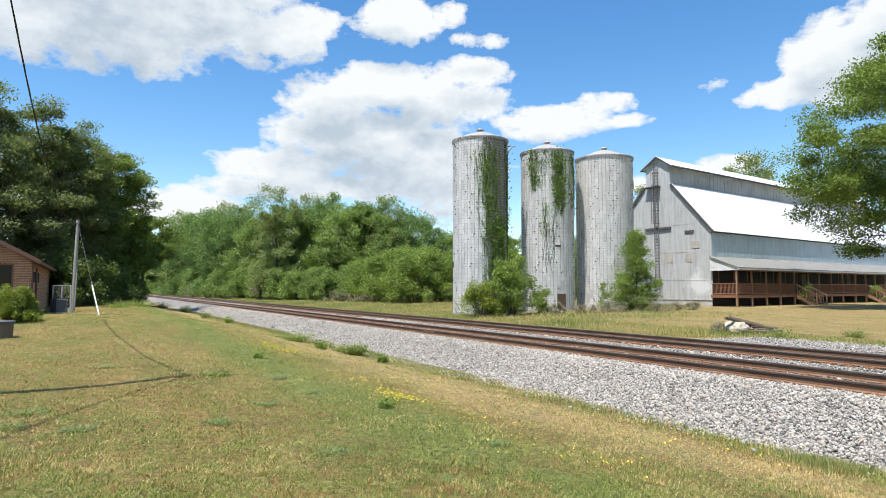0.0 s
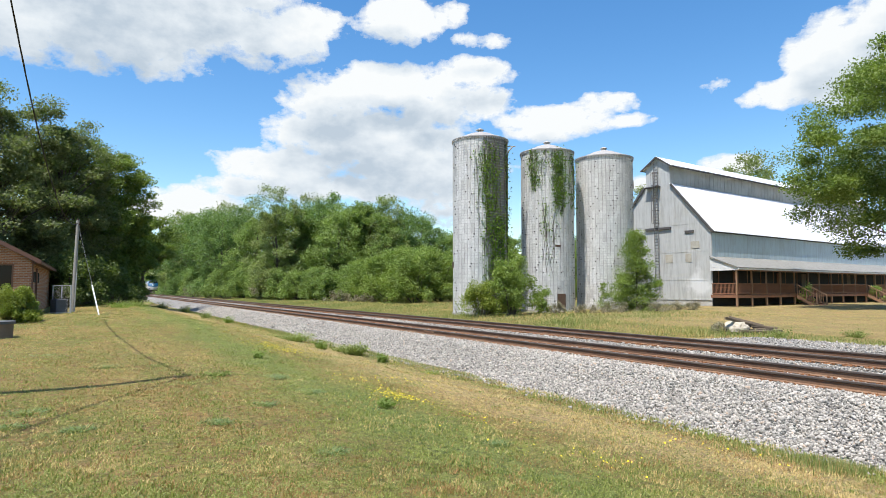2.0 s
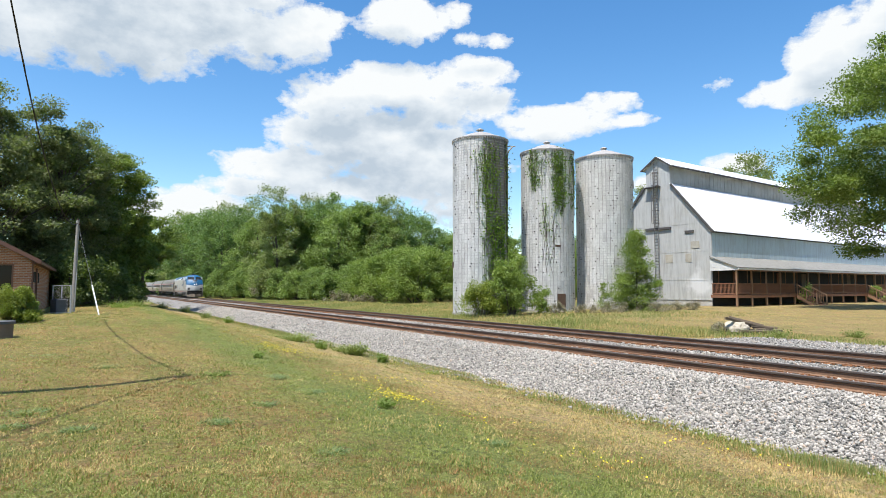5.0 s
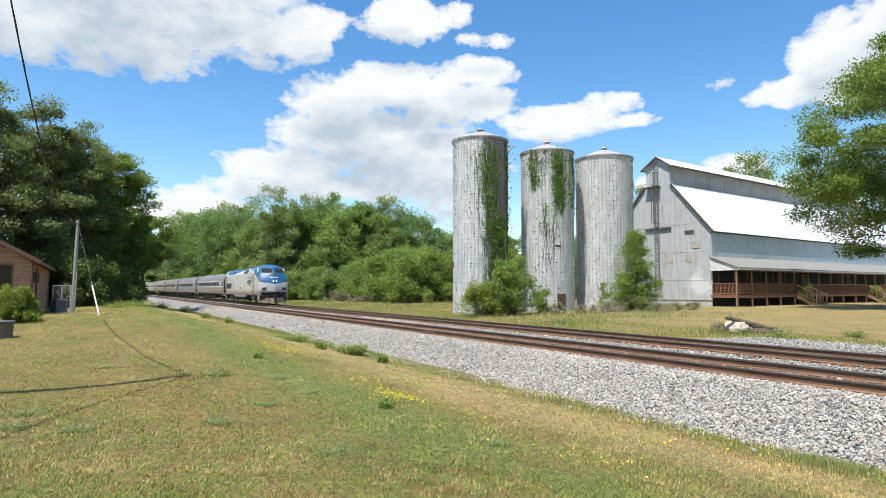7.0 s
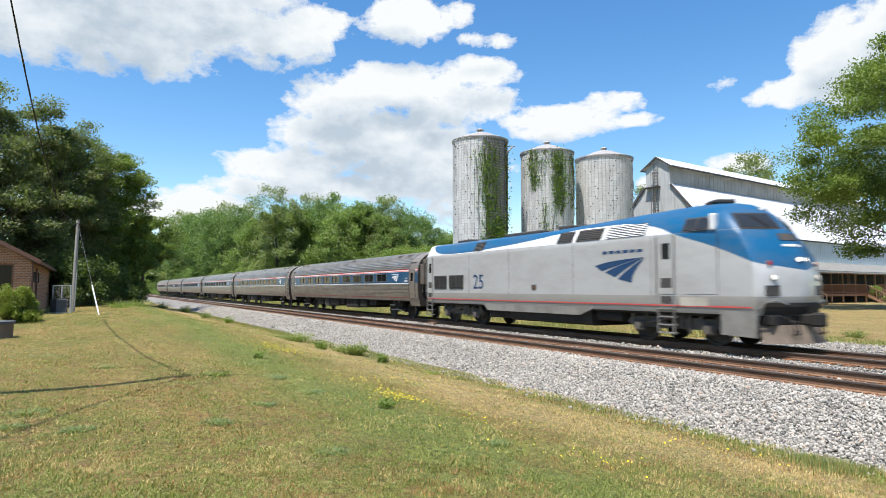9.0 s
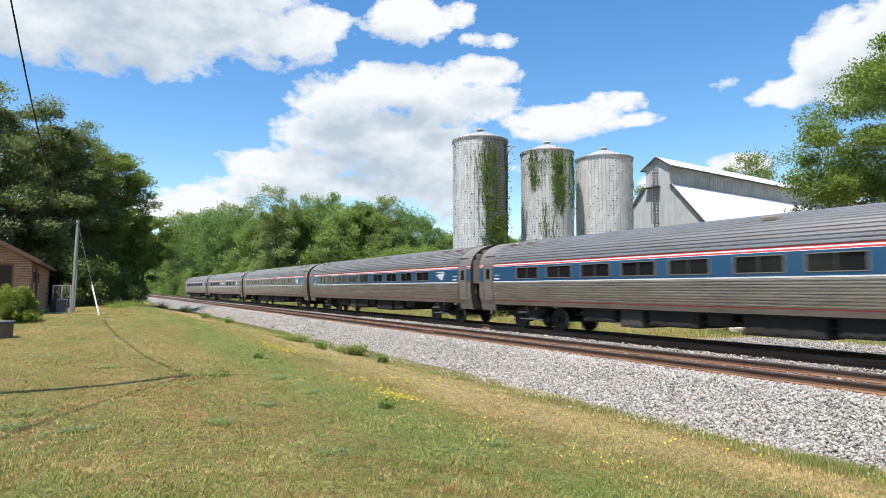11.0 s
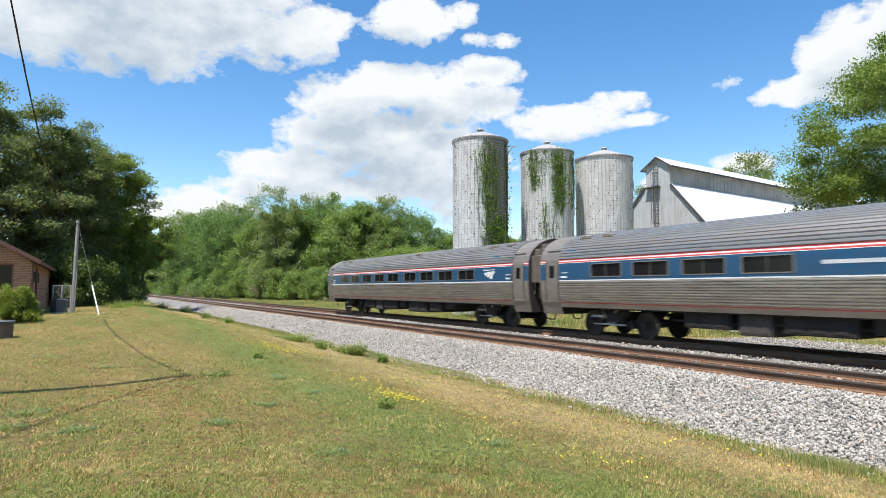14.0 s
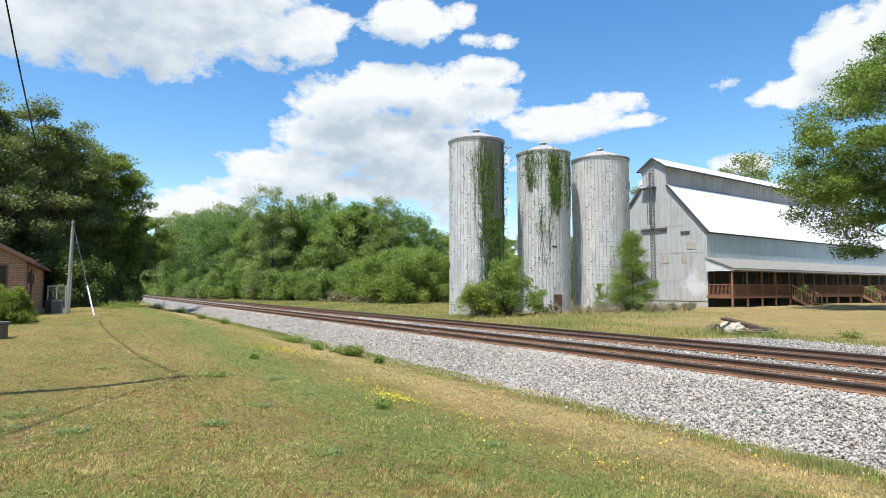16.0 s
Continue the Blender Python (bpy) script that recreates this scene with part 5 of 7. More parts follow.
    # stairs down to the grass
    for g0, g1 in gaps:
        st = place("porch_stair", BM, "brown wooden stair with rails leading to the grass", "stairs", "porch stairs")
        for k in range(6):
            bm = B()
            box(bm, PO + 0.12 + k * 0.28, PO + 0.42 + k * 0.28, g0 + 0.25, g1 - 0.25, 0.74 - k * 0.165, 0.79 - k * 0.165)
            part("tread", bm, PORCH_WOOD, st)
        for v in (g0 + 0.2, g1 - 0.2):
            bm = B()
            prism(bm, [(PO + 0.06, 0.55), (PO + 0.06, 0.85), (PO + 1.9, -0.2), (PO + 1.6, -0.3)], "y", v - 0.03, v + 0.03)
            part("stringer", bm, PORCH_POST, st)
            bm = B()
            prism(bm, [(PO, 1.82), (PO, 1.92), (PO + 1.85, 0.86), (PO + 1.85, 0.76)], "y", v - 0.04, v + 0.04)
            for t in (0.05, 0.5, 0.97):
                x = PO + 1.85 * t
                box(bm, x - 0.04, x + 0.04, v - 0.04, v + 0.04, 0.7 - 0.95 * t, 1.86 - 1.05 * t)
            for t in (0.15, 0.25, 0.35, 0.62, 0.72, 0.82):
                x = PO + 1.85 * t
                box(bm, x - 0.018, x + 0.018, v - 0.018, v + 0.018, 0.75 - 0.95 * t, 1.84 - 1.05 * t)
            part("stair_rail", bm, PORCH_POST, st, "weathered stair rail")
        c = BM @ Vector((PO + 0.6, g0 + 0.9, 0.0))
        make_shrub("stair_plant", Vector((c.x, c.y, gz(c.x, c.y))), 0.9, 1.75, SHRUBLEAF, int(g0 * 3), 1700, 0.16, "leafy green bush growing through the porch stair", "", 18)


def build_debris():
    c = at(1322, 29.2)
    z = gz(c.x, c.y)
    rng = np.random.default_rng(9)
    t = place("tarp_bundle", Matrix.Translation(at(1303, 29.0, z)), "lumpy tan canvas bundle lying in the grass", "tarp")
    bm = B()
    bmesh.ops.create_icosphere(bm, subdivisions=4, radius=1, matrix=Matrix.Diagonal((0.56, 0.44, 0.36, 1)))
    for v in bm.verts:
        v.co *= 1 + 0.3 * noise.noise(v.co * 3.1) + 0.16 * noise.noise(v.co * 8)
        v.co.z = max(v.co.z, -0.12) + 0.14
    part("canvas", bm, TARP, t, smooth=True)
    bm = B()
    tube(bm, [(-0.3, -0.42, 0.02), (-0.26, -0.34, 0.32), (-0.2, 0, 0.46), (-0.15, 0.36, 0.3)], [0.03] * 4, 6)
    part("strap", bm, RUSTY, t)
    for px, d, ln, ang, tilt, zz in ((1322, 28.9, 2.2, 62, 13, 0.3), (1335, 29.6, 1.9, 66, 5, 0.13), (1345, 28.7, 1.7, 52, 2, 0.0), (1318, 29.4, 1.7, 70, 14, 0.36), (1355, 29.1, 1.2, 40, 3, 0.0), (1328, 28.6, 1.4, 75, -3, -0.03), (1340, 28.4, 1.6, 58, 1, -0.03), (1350, 29.4, 1.3, 72, 6, 0.1)):
        q = at(px, d, z + zz + 0.1)
        tb = place("old_timber", Matrix.Translation(q) @ pose(0, 0, 0, 0, tilt, ang), "broken grey brown timber on a heap in the grass", "timber", "heap of timbers")
        bm = B()
        box(bm, -ln / 2, ln / 2, -0.065, 0.065, -0.05, 0.05, bevel=0.012)
        for v in bm.verts:
            v.co += Vector((rng.normal(0, 0.02), rng.normal(0, 0.01), rng.normal(0, 0.01)))
        part("beam", bm, OLDWOOD, tb)
    m = at(1275, 29.6, z)
    make_shrub("dead_brush", m, 0.8, 0.35, BRUSH, 130, 700, 0.08, "flattened straw and dead brush by the timber heap", "dead brush in the field", 14, "brush")


# ---- the brick house and what stands by it ----
def build_house():
    # its gable faces the camera; the eave runs away from it
    c = at(56, 31.5)
    z = 0.32
    ax, ay = Vector((0, 1, 0)), Vector((-1, 0, 0))
    M = Matrix(((ax.x, ay.x, 0, c.x), (ax.y, ay.y, 0, c.y), (0, 0, 1, z), (0, 0, 0, 1)))
    h = place("brick_house", M, "small orange brick house with brown trim", "house")
    W, L, E, P = 7.5, 16.0, 2.66, 4.75
    bm = B()
    for x0, x1, z0, z1 in ((-W, -2.35, 0, E), (-0.75, 0.0, 0, E), (-2.35, -0.75, 0, 1.1), (-2.35, -0.75, 2.5, E)):
        box(bm, x0, x1, 0, 0.2, z0 - (0.5 if z0 == 0 else 0), z1)
    prism(bm, [(-W, E), (0, E), (-W / 2, P)], "y", 0.0, 0.2)
    part("front_wall", bm, BRICK, h, "orange brown brick gable wall")
    bm = B()
    box(bm, -0.2, 0.0, 0.2, L, -0.5, E)
    part("side_wall", bm, BRICK, h, "brick side wall")
    bm = B()
    box(bm, -W, -W + 0.2, 0.2, L, -0.5, E)
    box(bm, -W, 0, L, L + 0.2, -0.5, E)
    prism(bm, [(-W, E), (0, E), (-W / 2, P)], "y", L, L + 0.2)
    part("back_wall", bm, BRICK, h)
    for s in (1, -1):
        f = (lambda x: x) if s == 1 else (lambda x: -W - x)
        bm = B()
        slab(bm, (f(0.35), E - 0.06), (f(-W / 2), P + 0.1), -0.3, L + 0.4, 0.1)
        part("roof", bm, SHINGLE, h, "brown shingle roof")
        bm = B()
        slab(bm, (f(0.35), E - 0.16), (f(-W / 2), P), -0.34, -0.28, 0.2)
        part("rake_board", bm, BROWNTRIM, h, "reddish brown rake board")
        bm = B()
        box(bm, *sorted((f(0.3), f(0.42))), -0.3, L + 0.4, E - 0.17, E - 0.05)
        part("gutter", bm, BROWNTRIM, h, "brown gutter")
    bm = B()
    box(bm, -0.02, 0.36, -0.28, L + 0.4, E - 0.12, E - 0.08)
    part("soffit", bm, BROWNTRIM, h)
    bm = B()
    for a in ((-2.35, -2.27, 1.1, 2.5), (-0.83, -0.75, 1.1, 2.5), (-2.27, -0.83, 1.1, 1.18), (-2.27, -0.83, 2.42, 2.5), (-1.57, -1.53, 1.18, 2.42)):
        box(bm, a[0], a[1], 0.05, 0.14, a[2], a[3])
    w = part("window_frame", bm, BROWNTRIM, h, "dark brown window frame")
    bm = B()
    box(bm, -2.27, -0.83, 0.09, 0.1, 1.18, 2.42)
    part("pane", bm, HOUSEGLASS, w)
    # dark sheet behind the pane, in place of the unlit room
    bm = B()
    box(bm, -2.45, -0.65, 0.3, 0.32, 0.8, 2.6)
    part("dim_room_sheet", bm, PORCH_DARK, w)
    bm = B()
    box(bm, 0.0, 0.07, 0.05, 0.14, 0.0, E - 0.1)
    box(bm, 0.0, 0.09, 2.6, 2.75, 0.1, 2.35, bevel=0.01)
    part("downspout", bm, [BROWNTRIM], h, "brown downspout")
    bm = B()
    box(bm, -0.02, 0.02, 3.1, 3.7, 0.0, 2.05)
    part("door", bm, WHITEWOOD, h, "pale side door")
    for v in (1.2, 2.1, 4.4):
        bm = B()
        box(bm, -0.01, 0.05, v, v + 0.35, 1.6, 2.15, bevel=0.01)
        part("louver_vent", bm, PORCH_DARK, h)
    # the yard side: fence, cooler, bush, stone tub
    f = place("chain_link_fence", Matrix.Identity(4), "grey chain link fence by the house corner", "fence")
    p = [at(127, 33.2), at(95, 34.6)]
    zf = 0.3
    bm = B()
    for k, q in enumerate((p[0], p[0].lerp(p[1], 0.5) + Vector((0, 0, 0)), p[1])):
        bm2 = B()
        cyl(bm2, (q.x, q.y, zf - 0.2), (q.x, q.y, zf + 1.5), 0.045 if k == 0 else 0.03, seg=10)
        part("fence_post", bm2, GALV, f)
    cyl(bm, (p[0].x, p[0].y, zf + 1.46), (p[1].x, p[1].y, zf + 1.46), 0.024, seg=8)
    part("top_rail", bm, GALV, f)
    d = (p[1] - p[0])
    n = 12
    bm = B()
    up = Vector((0, 0, 1.42))
    for i in range(-n, n):
        for s in (1, -1):
            a, b = i / n, i / n + 0.95
            u0, u1 = max(a, 0), min(b, 1)
            if u1 - u0 < 0.02:
                continue
            h0, h1 = (u0 - a) / 0.95, (u1 - a) / 0.95
            if s < 0:
                h0, h1 = 1 - h0, 1 - h1
            q0, q1 = p[0] + d * u0, p[0] + d * u1
            cyl(bm, (q0.x, q0.y, zf + 0.04 + 1.4 * h0), (q1.x, q1.y, zf + 0.04 + 1.4 * h1), 0.0028, seg=3, caps=False)
    part("mesh", bm, GALV, f, "woven wire mesh", kind="stuff")
    q = at(107, 33.6)
    ac = place("air_conditioner", Matrix.Translation((q.x, q.y, 0.28)) @ pose(0, 0, 0, 0, 0, 28) @ Matrix.Diagonal((0.88, 0.88, 0.92, 1)), "dark grey outdoor air conditioning unit", "air conditioner")
    bm = B()
    box(bm, -0.37, 0.37, -0.37, 0.37, 0.0, 0.08)
    part("pad", bm, CONCRETE, ac)
    bm = B()
    box(bm, -0.34, 0.34, -0.34, 0.34, 0.08, 0.82, bevel=0.03)
    part("casing", bm, ACGREY, ac)
    for k in range(12):
        bm = B()
        box(bm, -0.35, 0.35, -0.352, -0.34, 0.14 + k * 0.053, 0.17 + k * 0.053)
        part("louver", bm, ACGREY, ac)
    bm = B()
    cyl(bm, (0, 0, 0.82), (0, 0, 0.86), 0.27, seg=24)
    part("fan_grille", bm, LOUVER, ac)
    q = at(26, 25.2)
    make_shrub("round_bush", Vector((q.x, q.y, 0.18)), 1.08, 1.45, HEDGELEAF, 140, 26000, 0.075, "rounded yellow green bush before the brick wall", "", 90)
    q = at(-8, 18.6)
    tub = place("stone_tub", Matrix.Translation((q.x, q.y, gz(q.x, q.y))), "low grey concrete ring with a flat lid", "well cover")
    bm = B()
    cyl(bm, (0, 0, -0.1), (0, 0, 0.42), 0.5, seg=28)
    part("ring", bm, OLDWOOD, tub, smooth=True)
    bm = B()
    cyl(bm, (0, 0, 0.42), (0, 0, 0.5), 0.55, seg=28)
    part("lid", bm, ACGREY, tub, "dark grey lid", smooth=True)


def build_poles():
    q = at(131, 35.0)
    z = gz(q.x, q.y)
    lean = Vector((RG.x, RG.y, 0)) * 0.12
    po = place("utility_pole", Matrix.Translation((q.x, q.y, z)), "slim grey wooden utility pole with a stay wire", "utility pole")
    bm = B()
    tube(bm, [(0, 0, -0.4), tuple(lean * 0.5 + Vector((0, 0, 2.5))), tuple(lean + Vector((0, 0, 5.05)))], [0.115, 0.1, 0.075], 12)
    part("pole", bm, POLEWOOD, po, smooth=True)
    bm = B()
    cyl(bm, lean + Vector((0, 0, 4.75)), lean + Vector((0, 0, 5.15)), 0.05)
    box(bm, -0.06, 0.06, -0.12, 0.12, 4.8, 4.88, Matrix.Translation(lean))
    part("bracket", bm, RUSTY, po)
    bm = B()
    cyl(bm, lean * 0.3 + Vector((0.1, 0.05, 0.2)), lean * 0.8 + Vector((0.1, 0.05, 2.2)), 0.03)
    part("conduit", bm, GALV, po)
    g = at(178, 32.0) - q
    foot = Vector((g.x, g.y, gz(q.x + g.x, q.y + g.y) - z - 0.05))
    top = lean + Vector((0, 0, 4.9))
    bm = B()
    cyl(bm, foot, top, 0.01, seg=6)
    part("stay_wire", bm, ACGREY, po)
    bm = B()
    cyl(bm, foot, foot.lerp(top, 0.31), 0.034, seg=10)
    part("stay_guard", bm, PLASTIC, po, "white plastic stay wire guard")
    # the taller pole beside the camera, whose shadow lies on the lawn
    hh = 9.0
    tip = Vector((-12.75, 1.62, 0))
    b = tip + SUN_V * (hh / SUN_V.z)
    tp = place("tall_utility_pole", Matrix.Translation((b.x, b.y, gz(b.x, b.y))), "tall wooden utility pole at the lawn's side", "utility pole")
    bm = B()
    tube(bm, [(0, 0, -0.4), (0, 0, 5), (0, 0, hh + 0.1)], [0.14, 0.12, 0.09], 12)
    part("pole", bm, POLEWOOD, tp, smooth=True)
    T, Q = Vector((b.x, b.y, hh)), q + top + Vector((0, 0, z - q.z))
    def cable(name, a, c, sag, r, label):
        ob = place(name, Matrix.Identity(4), label, "cable", "overhead cables")
        bm = B()
        pts = [a.lerp(c, i / 24) - Vector((0, 0, 4 * sag * (i / 24) * (1 - i / 24))) for i in range(25)]
        tube(bm, pts, [r] * 25, 5)
        part("wire", bm, CABLE, ob)
    cable("overhead_cable", T, Q, 2.0, 0.022, "black overhead cable strung between two poles")
    far = Vector((4.5, -10.2, 8.5))
    cable("overhead_cable", T, far, 0.3, 0.028, "thin black overhead cable from the tall pole")


# ---- the train ----
TY = 17.3925                      # middle of the far track
PITCH = 26.01                     # one coach, joint to joint
SECT = [(1.02, 1.46), (1.2, 1.52), (1.45, 1.555), (1.75, 1.575), (2.05, 1.58), (2.35, 1.58), (2.62, 1.575), (2.86, 1.55), (3.08, 1.49), (3.28, 1.38), (3.46, 1.2), (3.62, 0.97), (3.74, 0.68), (3.82, 0.35), (3.85, 0.0)]


def side_y(z):
    return float(np.interp(z, [p[0] for p in SECT], [p[1] for p in SECT]))


def side_strip(bm, x0, x1, z0, z1, proud, side, n=1):
    """A thin strip that follows the coach's side."""
    zs = [z0 + (z1 - z0) * i / n for i in range(n + 1)]
    a = [(side * (side_y(z) + proud), z) for z in zs] + [(side * (side_y(z) - 0.02), z) for z in reversed(zs)]
    prism(bm, a, "x", x0, x1)


def skin(bm, x0, x1, prof):
    """A sheet along x through the profile points (y, z), on both sides of the coach."""
    for s in (1, -1):
        a = [bm.verts.new((x0, s * y, z)) for y, z in prof]
        b = [bm.verts.new((x1, s * y, z)) for y, z in prof]
        for i in range(len(prof) - 1):
            f = (a[i], b[i], b[i + 1], a[i + 1])
            bm.faces.new(f if s < 0 else f[::-1])


def fluted(z0, z1, pitch, depth):
    """Profile points of ribbed sheet between two heights, measured along the section."""
    zs = np.array([p[0] for p in SECT])
    ys = np.array([p[1] for p in SECT])
    ln = np.concatenate([[0], np.cumsum(np.hypot(np.diff(zs), np.diff(ys)))])
    l0, l1 = np.interp(z0, zs, ln), np.interp(z1, zs, ln)
    n = max(1, int((l1 - l0) / pitch))
    out = []
    for i in range(n):
        for t, o in ((0.0, 0.0), (0.18, depth), (0.62, depth), (0.8, 0.0)):
            l = l0 + (i + t) / n * (l1 - l0)
            z, y = np.interp(l, ln, zs), np.interp(l, ln, ys)
            out.append((y + o * (1 if z < 3.3 else 0.5), z + (o if z > 3.3 else 0) * 0.8))
    out.append((float(np.interp(l1, ln, ys)), float(np.interp(l1, ln, zs))))
    return out


def wheel_mesh(r):
    bm = B()
    prof = [(0.0, 0.04), (r * 0.32, 0.045), (r * 0.36, 0.0), (r * 0.78, -0.005), (r * 0.84, 0.05), (r * 1.0, 0.05), (r * 1.0, -0.05), (r * 1.06, -0.075), (r * 1.06, -0.095), (0.0, -0.095)]
    n = 36
    rings = []
    for rr, yy in prof[1:-1]:
        rings.append([bm.verts.new((rr * math.cos(2 * math.pi * i / n), yy, rr * math.sin(2 * math.pi * i / n))) for i in range(n)])
    for k, (a, b) in enumerate(zip(rings, rings[1:])):
        for i in range(n):
            f = bm.faces.new((a[i], a[(i + 1) % n], b[(i + 1) % n], b[i]))
            f.material_index = 1 if k == 4 else 0
    bm.faces.new(rings[0])
    bm.faces.new(rings[-1][::-1])
    bmesh.ops.recalc_face_normals(bm, faces=bm.faces)
    return bm


def coach_truck(parent, xc, kit):
    t = new("truck", kit["frame"])
    t.parent = parent
    t.location = (xc, 0, 0)
    for dx in (-1.295, 1.295):
        a = new("axle", kit["axle"])
        a.parent = t
        a.location = (dx, 0, 0.457)
        for s in (-1, 1):
            w = new("wheel", kit["wheel"])
            w.parent = t
            w.matrix_local = Matrix.Translation((dx, s * 0.79, 0.457)) @ Matrix.Rotation(math.pi if s < 0 else 0.0, 4, "Z")
    for s in (-1, 1):
        g = new("shock_strut", kit["strut"])
        g.parent = t
        g.matrix_local = Matrix.Rotation(math.pi if s > 0 else 0, 4, "Z")


def data_of(name, bm, mats):
    me = bpy.data.meshes.new(name)
    bm.to_mesh(me)
    bm.free()
    for m in mats:
        me.materials.append(m)
    return me


def coach_kit():
    fr = B()
    for s in (-0.56, 0.56):
        box(fr, -1.7, 1.7, s - 0.09, s + 0.09, 0.42, 0.62, bevel=0.03)
    box(fr, -0.35, 0.35, -1.15, 1.15, 0.5, 0.86, bevel=0.04)
    for s in (-1, 1):
        box(fr, -0.62, 0.62, s * 1.0 - 0.12, s * 1.0 + 0.12, 0.72, 0.95, bevel=0.04)
        cyl(fr, (-0.28, s * 1.0, 0.5), (-0.28, s * 1.0, 0.95), 0.14)
        cyl(fr, (0.28, s * 1.0, 0.5), (0.28, s * 1.0, 0.95), 0.14)
        box(fr, -0.9, 0.9, s * 0.98 - 0.03, s * 0.98 + 0.03, 0.4, 0.47)
        for dx in (-1.295, 1.295):
            box(fr, dx - 0.13, dx + 0.13, s * 0.93 - 0.03, s * 0.93 + 0.03, 0.3, 0.6, bevel=0.03)
            cyl(fr, (dx + 0.62 * (1 if dx < 0 else -1), s * 0.7, 0.45), (dx + 0.62 * (1 if dx < 0 else -1), s * 0.95, 0.45), 0.13)
    st = B()
    cyl(st, (-0.55, -1.08, 0.95), (-0.16, -1.12, 0.45), 0.035)
    cyl(st, (0.02, -1.12, 0.45), (0.14, -1.1, 0.95), 0.035)
    box(st, -1.05, -0.45, -1.16, -1.1, 0.68, 0.76)
    box(st, -0.95, 0.6, -1.14, -1.1, 0.42, 0.47)
    ax = B()
    cyl(ax, (0, -0.72, 0), (0, 0.72, 0), 0.085)
    return {"frame": data_of("truck", fr, [UNDER]), "wheel": data_of("wheel", wheel_mesh(0.457), [WHEEL, TREAD]), "axle": data_of("axle", ax, [UNDER]), "strut": data_of("shock_strut", st, [GALV])}


def swoosh(bm, x0, z0, w, h, y, lean=1):
    """A travelling mark of three curved bars, drawn as plain shapes on the plane y; lean -1 mirrors it."""
    def pt(u, v):
        return (x0 + lean * u * w, z0 + v * h)
    n = 10
    bars = [((0.0, 0.72), (0.30, 0.95), (0.98, 1.0), (0.16, 0.48), (0.44, 0.70), (0.88, 0.96)),
            ((0.22, 0.42), (0.45, 0.70), (0.98, 1.0), (0.42, 0.2), (0.58, 0.48), (0.91, 0.93)),
            ((0.48, 0.12), (0.62, 0.50), (1.0, 1.0), (0.74, -0.04), (0.74, 0.36), (0.97, 0.92))]
    for a, b, c, d, e, f in bars:
        def bez(p, q, r, t):
            return tuple((1 - t) ** 2 * p[k] + 2 * t * (1 - t) * q[k] + t * t * r[k] for k in (0, 1))
        top = [pt(*bez(a, b, c, i / n)) for i in range(n + 1)]
        bot = [pt(*bez(d, e, f, i / n)) for i in range(n + 1)]
        vt = [bm.verts.new((p[0], y, p[1])) for p in top]
        vb = [bm.verts.new((p[0], y, p[1])) for p in bot]
        for i in range(n):
            bm.faces.new((vt[i], vt[i + 1], vb[i + 1], vb[i]))
    return bm


